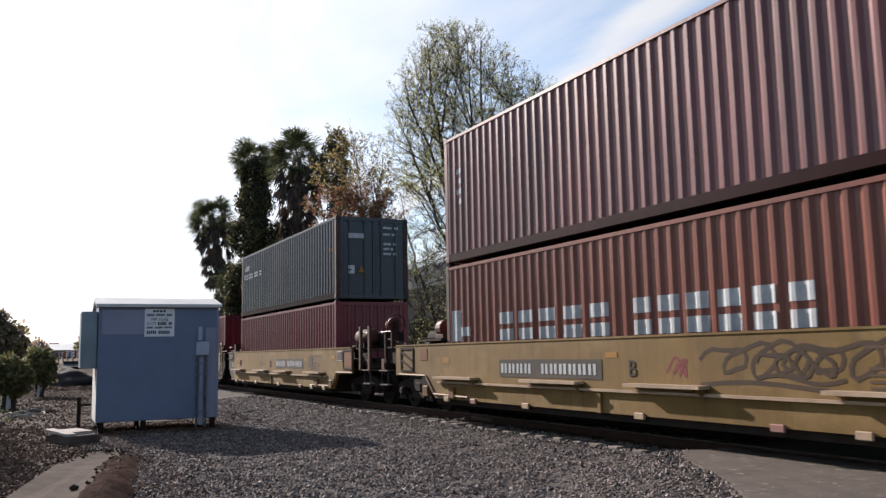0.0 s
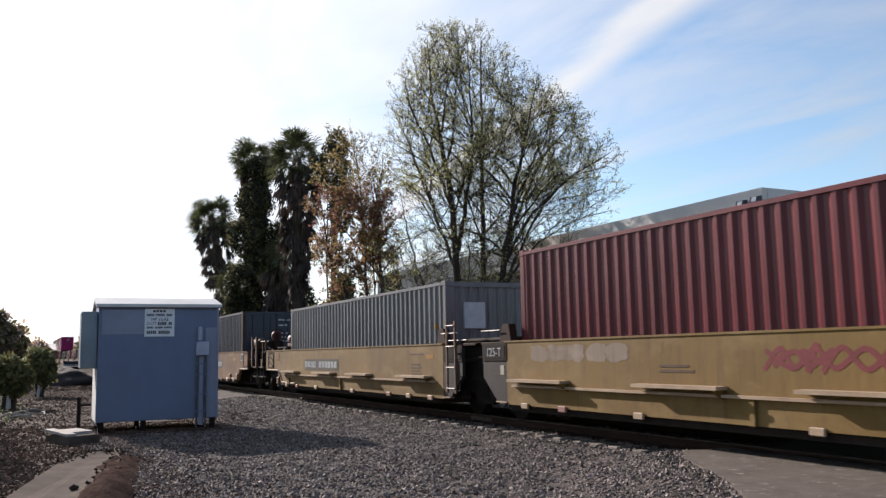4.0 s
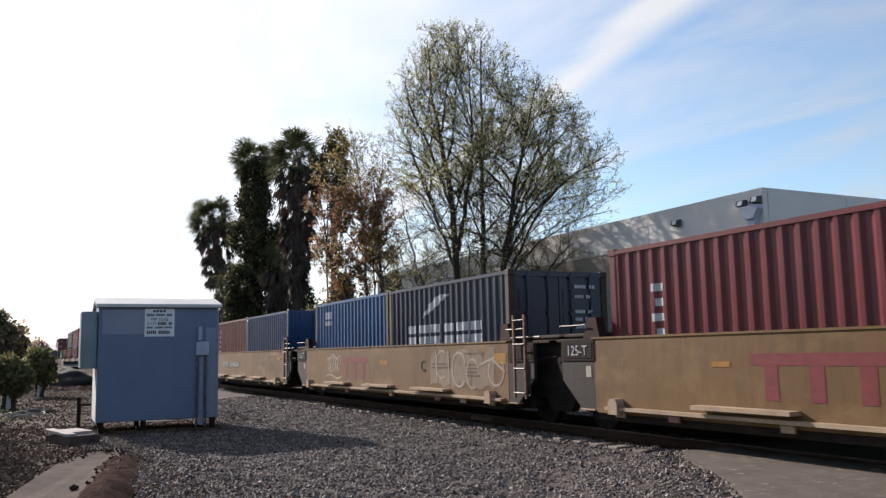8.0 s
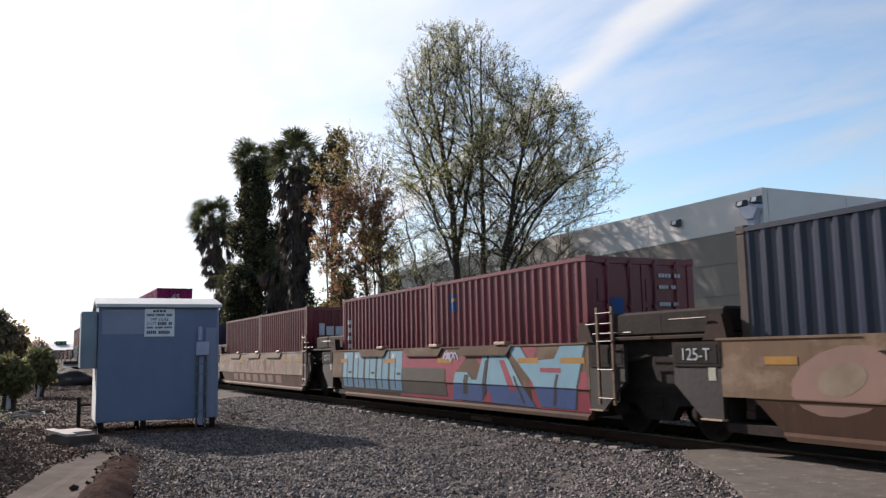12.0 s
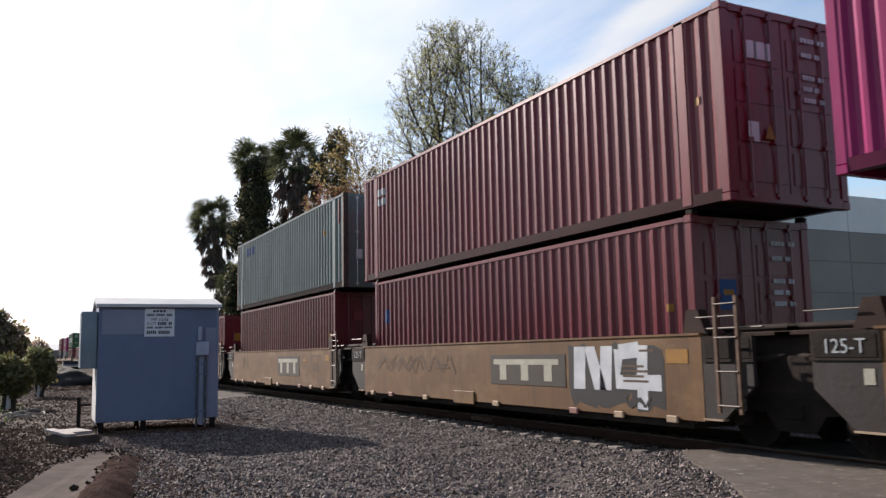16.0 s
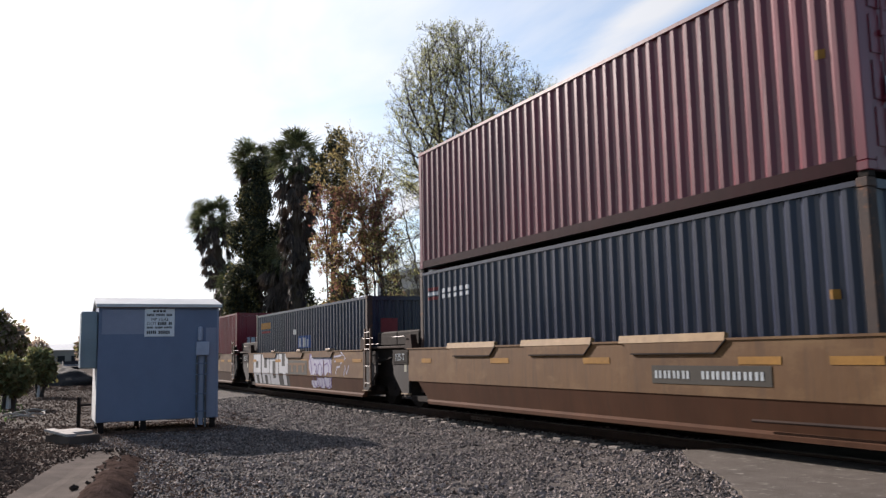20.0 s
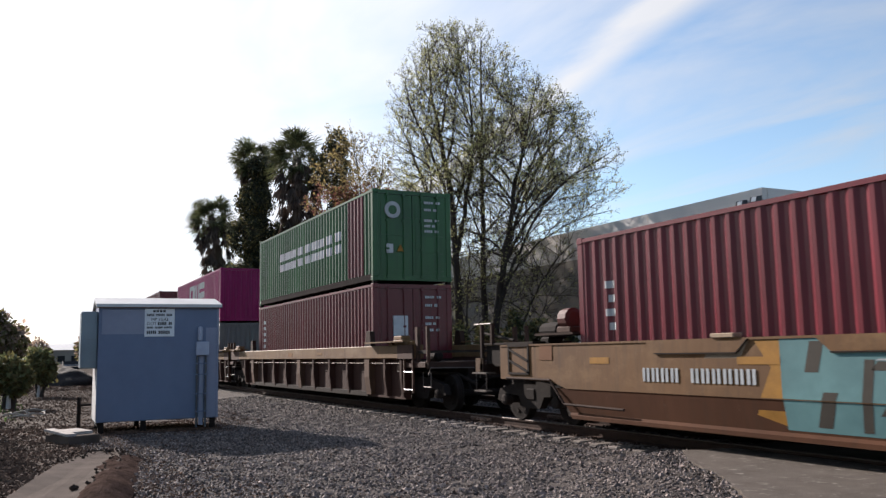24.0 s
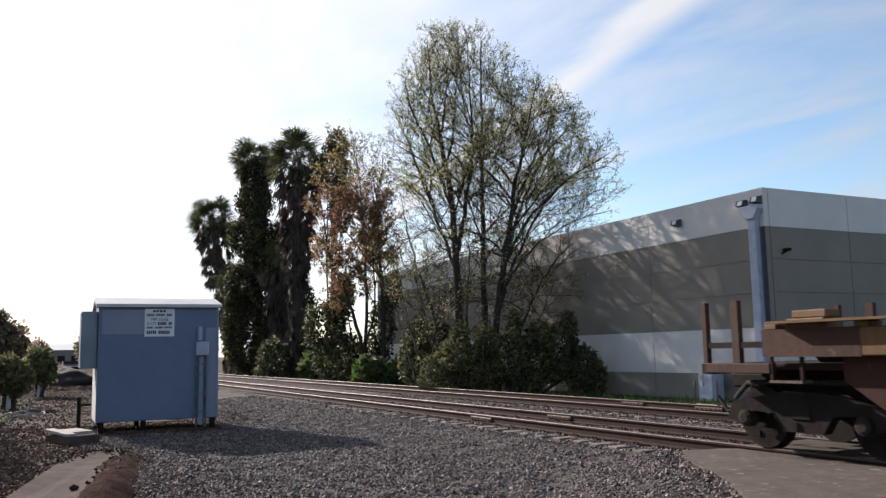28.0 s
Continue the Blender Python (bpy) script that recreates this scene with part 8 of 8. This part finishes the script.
    # fourth articulated car
    well_car("B", -269.4, "coupler", "link", SMO + " and pale tags", [plate_bars(-5.69, -2.56, 0.88, 1.18, 11), scribble(-5.3, -4.2, 1.26, 1.48, 3, 0.04, M_DARKMARK, "dark scrawl", 57), scribble(-5.2, -3.6, 0.48, 0.82, 3, 0.05, M_DARKMARK, "dark scrawl", 21), scribble(-1.66, -0.57, 0.86, 1.42, 3, 0.06, M_PALE, "pale tag", 72), scribble(-11.0, -7.0, 0.9, 1.4, 5, 0.10, M_SILL3, "chalky tag", 23), patches(((0.2, 0.45, 0.55, 0.8),), M_YELLOW)])
    b45 = [("brand_mark", round_mark(-8.9, -4.78, 1.02, 2.40), M_PALE, "pale brand lettering as plain bars"), ("brand_line", letter_blocks(-8.85, -4.87, 0.56, 0.72, 19, 0.3, 1), M_PALE, ""), ("side_number", block(-0.72, -0.42, 1.85, 2.25), M_PALE, ""), ("side_sticker", block(-1.7, -1.5, 1.5, 1.62), M_YELLOW, "")]
    stack(-269.4, [("40", True, "brown", "weathered brown container with white codes", False, [side_code(-11.6, 5)])], ("45", True, "pink", "magenta extra-long container with a pale brand mark", False, b45))
    num = part("number", text_mesh("45", 0.62, 0.012), M_WHITE, TRAIN[-1][0], "white number")
    num.matrix_basis = pose(-0.02, 0.08, 2.05, 90, 0, 90)
    part("warning_sticker", Mesh().prism([(0.62, 0.40), (0.82, 0.40), (0.72, 0.58)], "x", -0.03, -0.02), M_YELLOW, TRAIN[-1][0])
    well_car("B", -284.8, "link", "link", SMO + " and white graffiti", [logo_bars(-5.4, -2.84, 0.74, 1.30, M_CREAM, M_PANELDARK), blobs(-2.75, -0.35, 0.42, 1.48, 3, M_DARKMARK, "black graffiti edge", 24), mural([slab(-2.62, -2.30, 0.46, 1.42, 0.05), [(-2.28, 1.42), (-2.0, 1.42), (-1.62, 0.46), (-1.95, 0.46)], slab(-1.92, -1.62, 0.46, 1.42, 0.08)], M_WHITE, "white graffiti letters", 0.010), strokes([[(-1.38, 1.36), (-1.42, 0.86), (-0.42, 0.86)], [(-0.82, 1.42), (-0.86, 0.46)], [(-1.38, 1.32), (-0.9, 1.36)]], 0.24, M_WHITE, "white graffiti letters", 0.010), scribble(-1.3, -0.5, 0.48, 0.66, 3, 0.06, M_DARKMARK, "black scrawl", 82, 0.014), scribble(-11.5, -6.5, 0.9, 1.35, 7, 0.09, M_SILL3, "chalky tag", 25), patches(((-0.45, 0.3, 1.08, 1.42),), M_YELLOW)])
    stack(-284.8, [("40", True, "red", rd + " with a small badge", True, [("brand_badge", block(-11.6, -11.3, 1.75, 2.1), M_BLUEMARK, "blue badge"), SCAC, ("end_badge", end_block((-0.75, -0.42, 1.5, 1.95)), M_BLUEMARK, ""), ("end_badge", end_block((-0.68, -0.48, 1.72, 1.8)), M_YELLOW, "")])], ("45", True, "brightred", "red extra-long container with doors facing forward", True, [("end_mark", end_block((-0.78, -0.62, 2.1, 2.36), (-0.56, -0.40, 2.1, 2.36), (-0.34, -0.28, 2.1, 2.36)), M_WHITE, "white brand mark"), ("brand_mark", letter_blocks(-12.9, -12.1, 2.0, 2.45, 2, 0.2), M_PALE, ""), SCAC]))
    well_car("B", -300.25, "link", "link", SMO + " and dark mark panel", [logo_bars(-5.31, -2.7, 0.68, 1.34, M_CREAM, M_PANELDARK), scribble(-11.0, -9.4, 0.8, 1.4, 3, 0.06, M_SILL3, "chalky tag", 26), patches(((-0.13, 0.38, 1.12, 1.42), (-2.37, -1.88, 1.14, 1.27)), M_YELLOW)])
    stack(-300.25, [("40", True, "redbrown", rb + " with doors forward", True, [SCAC, ("end_badge", end_block((-0.6, -0.2, 2.0, 2.3)), M_REDMARK, "")])], ("45", True, "greygreen", "grey-green extra-long container with doors facing forward", True, [("brand_mark", letter_blocks(-12.1, -10.8, 2.2, 2.56, 3, 0.3, 1), M_BLUEMARK, "blue brand mark"), ("side_sticker", block(-0.6, -0.4, 2.0, 2.7), M_REDMARK, ""), ("side_sticker", block(-1.9, -1.75, 1.8, 1.95), M_YELLOW, "")]))
    well_car("L", -315.7, "link", "link", LED + " and dark mark panel", [logo_bars(-8.94, -6.38, 0.74, 1.32, M_CREAM, M_PANELDARK), strokes([[(-5.1, 1.1), (-5.0, 1.36), (-4.85, 1.15), (-4.72, 1.38), (-4.66, 1.1)], [(-4.58, 1.1), (-4.42, 1.36), (-4.3, 1.1)], [(-4.22, 1.38), (-4.2, 1.1)], [(-4.0, 1.36), (-4.2, 1.22), (-3.96, 1.1)]], 0.05, M_PURPLE, "purple scrawl"), letter("E", -3.34), patches(((-6.1, -5.6, 1.15, 1.28), (-2.7, -2.2, 1.18, 1.3)), M_YELLOW)])
    stack(-315.7, [("40", True, "red", rd + " with a darker patch", True, [("brand_badge", block(-11.5, -11.2, 1.9, 2.25), M_BLUEMARK, "blue badge"), ("repaired_patch", block(-2.7, -1.57, 1.18, 1.52), COL["brightred"], "darker red patch"), ("end_badge", end_block((-0.75, -0.45, 1.7, 2.05)), M_YELLOW, ""), SCAC])])
    well_car("L", -331.1, "link", "coupler", LED, [plate_bars(-9.24, -5.99, 0.88, 1.24, 11), letter("A", -4.9), scribble(-11.4, -10.0, 0.75, 1.4, 3, 0.05, M_PALE, "pale tag", 28), patches(((-6.0, -5.6, 1.3, 1.4), (-2.4, -1.8, 1.1, 1.4)), M_YELLOW)])
    stack(-331.1, [("40", True, "green", "bright green container with white brand bars", True, [("brand_mark", letter_blocks(-9.3, -1.6, 1.17, 1.92, 9, 0.18), M_WHITE, bars), ("brand_disc", end_disc(-0.62, 2.1, 0.27), M_WHITE, "white round emblem"), ("brand_disc_core", end_disc(-0.62, 2.1, 0.12), M_DARKMARK, "")], False)])
    # fifth articulated car
    well_car("C", -350.8, "coupler", "link", TWO, [plate_bars(-3.5, -1.26, 0.86, 1.12, 11)], M_SILL2)
    stack(-350.8, [("40", True, "navy", nv + " with a small striped emblem", False, STAR + [SCAC])], ("40", True, "crimson", "weathered crimson container with doors facing forward", True, [("end_badge", end_block((-0.6, -0.3, 2.1, 2.22)), M_WHITE, ""), SCAC]))
    ahoy = []
    for x in (-11.42, -10.18):
        ahoy += [slab(x, x + 0.34, 0.33, 1.43), slab(x + 0.72, x + 1.06, 0.33, 1.43), slab(x + 0.34, x + 0.72, 0.66, 0.92)]
    ahoy += [slab(-11.08, -10.70, 1.18, 1.43)]
    ahoy += [slab(-9.05, -8.68, 0.33, 1.43), slab(-8.28, -7.93, 0.33, 1.43), slab(-8.68, -8.28, 0.33, 0.56), slab(-8.68, -8.28, 1.18, 1.43)]
    ahoy += [slab(-7.84, -7.48, 0.76, 1.43), slab(-7.08, -6.72, 0.76, 1.43), slab(-7.48, -7.08, 0.76, 1.0), slab(-7.36, -6.98, 0.33, 0.76)]
    well_car("C", -366.45, "link", "link", TWO + " and lilac graffiti", [mural([slab(-11.5, -6.64, 0.30, 1.455)], M_DARKMARK, "black graffiti edge"), mural(ahoy, M_SILVER, "silver block-letter graffiti", 0.009), logo_bars(-6.6, -4.56, 0.73, 1.20, M_SILL2, M_PANELDARK), blobs(-4.35, -2.17, 0.73, 1.44, 3, M_LILAC, "lilac bubble graffiti", 30), blobs(-4.2, -2.3, 0.34, 0.69, 3, M_LILAC, "lilac bubble graffiti", 59, 0.003, True), strokes([[(-4.32, 1.34), (-3.95, 1.44), (-3.85, 1.3), (-3.55, 1.42), (-3.2, 1.42), (-2.6, 1.44), (-2.35, 1.2), (-2.2, 1.05), (-2.2, 0.75)], [(-4.3, 1.32), (-4.12, 1.1), (-4.02, 0.74)], [(-3.62, 0.74), (-3.58, 1.0), (-3.72, 1.1), (-3.86, 1.04)], [(-3.12, 0.74), (-3.1, 1.0), (-3.25, 1.12), (-3.4, 1.06), (-3.48, 0.74)], [(-2.95, 1.36), (-2.9, 0.74)], [(-2.42, 0.74), (-2.4, 1.02), (-2.55, 1.12), (-2.8, 1.05)]], 0.045, M_PURPLE, "purple bubble outline", 0.010), strokes([[(-4.0, 0.70), (-3.92, 0.42), (-3.78, 0.36), (-3.64, 0.42), (-3.6, 0.70)], [(-3.48, 0.70), (-3.44, 0.44), (-3.3, 0.36), (-3.16, 0.44), (-3.12, 0.70)], [(-2.92, 0.70), (-2.86, 0.46), (-2.66, 0.36), (-2.46, 0.44), (-2.42, 0.70)], [(-2.2, 0.70), (-2.3, 0.5), (-2.45, 0.36)]], 0.04, M_PURPLE, "purple bubble outline", 0.010, True), strokes([[(-1.95, 1.3), (-1.3, 1.34), (-1.35, 1.44), (-0.95, 1.26), (-1.4, 1.1), (-1.36, 1.2), (-1.9, 1.16)], [(-1.8, 0.8), (-1.7, 1.0), (-1.4, 1.02)], [(-1.1, 0.78), (-1.0, 1.05), (-0.85, 0.8), (-0.7, 1.05)]], 0.05, M_LILAC, "pale sprayed arrow", 0.008)], M_SILL2)
    stack(-366.45, [("40", False, "navy", nv + " with blue and yellow marks", False, [("brand_mark", letter_blocks(-11.5, -10.1, 2.0, 2.24, 5, 0.2, 1), M_YELLOW, "yellow brand mark"), ("brand_line", block(-11.4, -10.2, 1.84, 1.92), M_REDMARK, ""), ("side_mark", block(-6.55, -5.2, 1.2, 1.62), M_BLUEMARK, "blue square mark"), ("side_mark", block(-6.4, -6.2, 1.24, 1.55), M_PALE, ""), ("side_mark", block(-5.95, -5.75, 1.24, 1.55), M_PALE, ""), ("side_mark", block(-5.55, -5.42, 1.24, 1.5), M_PALE, ""), ("side_sticker", block(-7.05, -6.72, 1.68, 1.86), M_WHITE, ""), ("end_badge", end_block((-0.8, -0.3, 1.55, 1.95)), M_REDMARK, "")])])
    well_car("C", -382.1, "link", "link", TWO + " and faded company mark", [logo_bars(-7.4, -5.2, 0.82, 1.28, M_PALE), blobs(-4.5, -2.0, 0.74, 1.3, 4, M_SILL, "faded tag", 32)])
    stack(-382.1, [("40", True, "brightred", rd + " with doors forward", True, [("end_mark", end_block((-0.78, -0.62, 1.5, 1.8), (-0.56, -0.40, 1.5, 1.8), (-0.34, -0.28, 1.5, 1.8)), M_WHITE, "white brand mark"), ("brand_mark", letter_blocks(-11.6, -10.8, 1.9, 2.3, 2, 0.2), M_WHITE, "")])])
    well_car("C", -397.7, "link", "link", TWO + " and teal graffiti", [blobs(-7.0, -0.5, 0.74, 1.4, 8, M_TEALMARK, "teal graffiti", 33), scribble(-6.8, -0.8, 0.76, 1.4, 7, 0.07, M_WHITE, "white graffiti outline", 34, 0.009)])
    stack(-397.7, [("40", False, "slate", "dark slate-blue steel container with doors forward", True)])
    teal = [slab(-7.6, -2.35, 0.34, 1.455), [(-2.35, 0.34), (-1.6, 0.34), (-2.1, 0.9), (-1.9, 1.455), (-2.35, 1.455)]]
    cuts = [slab(-7.15, -6.95, 0.40, 0.82, 0.15), slab(-7.25, -7.05, 1.05, 1.42, 0.1), slab(-6.35, -5.9, 1.08, 1.18, 0.08), slab(-6.3, -5.8, 0.58, 0.68, 0.08), slab(-6.55, -6.42, 0.38, 1.2, 0.12),
            oval(-5.05, 1.16, 0.2, 0.12, 0.05), [(-5.15, 0.9), (-4.95, 0.9), (-4.3, 0.36), (-4.5, 0.36)], oval(-4.0, 0.95, 0.17, 0.30, 0.04), [(-4.5, 0.5), (-4.3, 0.38), (-3.7, 0.42), (-3.6, 0.52)],
            slab(-3.2, -2.6, 1.10, 1.20, 0.06), slab(-3.15, -2.6, 0.62, 0.72, 0.06), slab(-3.45, -3.35, 0.36, 1.3, 0.15), slab(-2.4, -2.28, 0.38, 1.2, 0.1)]
    well_car("C", -413.2, "link", "coupler", TWO + " and teal mural", [mural([[(-1.9, 0.34), (0.3, 0.34), (0.3, 1.455), (-2.2, 1.455)]], M_YELLOW, "yellow mural ground", 0.003, M_RUSTPATCH), mural([[(-8.05, 0.5), (-7.5, 0.36), (-7.5, 1.44), (-8.0, 1.44), (-7.75, 1.1)]], M_YELLOW, "yellow mural shapes", 0.003), mural([slab(-8.9, -8.25, 1.22, 1.44, 0.15)], M_CHALK, "chalky mural shape", 0.004),
             mural(teal, M_TEALMARK, "teal mural letters", 0.006), mural(cuts, M_PANELDARK, "dark mural outline", 0.010), mural([oval(-4.0, 0.98, 0.07, 0.14), slab(-3.1, -2.7, 1.205, 1.23, 0.06), slab(-3.1, -2.7, 0.73, 0.75, 0.06), slab(-5.2, -4.9, 1.29, 1.31), slab(-6.3, -5.9, 1.19, 1.21, 0.05)], M_PALE, "pale mural highlights", 0.013),
             mural([slab(-1.85 + 0.42 * k, -1.55 + 0.42 * k, 0.78, 1.22, 0.12) for k in range(4)], M_TEALMARK, "small teal mural letters", 0.008), mural([slab(-1.75 + 0.42 * k, -1.68 + 0.42 * k, 0.9, 1.1, 0.05) for k in range(4)], M_PANELDARK, "dark mural detail", 0.012), plate_bars(-10.18, -7.94, 0.88, 1.08, 11, False)], M_SILL2)
    stack(-413.2, [("40", True, "red", rb + " with white codes", False, [side_code(-11.3, 4), TEX_END])])
    # three ribbed cars at the end
    well_car("D", -434.9, "coupler", "coupler", RIB)
    stack(-434.9, [("40", True, "redbrown", rb + " with a white placard", True, [("end_badge", end_block((-0.62, -0.18, 1.45, 2.0)), M_WHITE, "white placard"), side_code(-11.4, 5)])], ("40", False, "oldgreen", "weathered green container with white brand bars", True, EVER + [("repainted_panel", block(-2.0, -0.8, 0.2, 2.5), COL["redbrown"], "rust-red repainted panel"), ("brand_disc", end_disc(-0.62, 2.0, 0.24), M_PALE, "pale round emblem"), ("brand_disc_core", end_disc(-0.62, 2.0, 0.13), COL["oldgreen"], "")]))
    well_car("D", -454.5, "coupler", "coupler", RIB)
    stack(-454.5, [("20", False, "grey", "short pale grey steel container", False, [SCAC]), ("20", False, "navy", cm, False, cma(M_WHITE))], ("40", False, "pink", "magenta container with a pale brand mark", False, ONE_))
    well_car("D", -474.15, "coupler", "coupler", RIB)
    stack(-474.15, [("20", False, "teal", cm, False, cma(M_PALE)), ("20", False, "navy", cm, False, cma(M_WHITE))], ("40", True, "redbrown", "red-brown container with doors facing forward on the last car", True, [side_code(-11.5, 4), ("end_badge", end_block((0.55, 0.9, 0.75, 1.15)), M_YELLOW, "yellow placard"), SCAC]))


build_train()

# ---- what moves


def motions():
    """The whole train runs towards +X at one speed; its wheels turn while they pass."""
    for ob, x, z in TRAIN:
        walk(ob, [(t, pose(x + SPEED * t, CENTRE, z)) for t in (0, 4, 8, 12, 16, 20, 24, 28)])
    starts = {ob: x for ob, x, z in TRAIN}
    for ws, dx, car in WHEELS:
        x0 = starts[car] + dx
        a, b = max(0.0, (-48 - x0) / SPEED), min(28.0, (-2 - x0) / SPEED)
        rows, here = [], ws.location.copy()
        if b > a:
            ts = [a + i / 30 for i in range(int((b - a) * 30) + 1)]
            ts = ([0.0] if a > 0.04 else []) + ts + ([28.0] if ts[-1] < 27.96 else [])
        else:
            ts = [0.0, 28.0]
        for t in ts:
            w = math.degrees(SPEED * (min(max(t, a), ts[-2] if ts[-1] == 28.0 and b < 28 else b) - a) / 0.42) if b > a else 0.0
            rows.append((t, pose(*here, 0, w, 0)))
        walk(ws, rows)


motions()
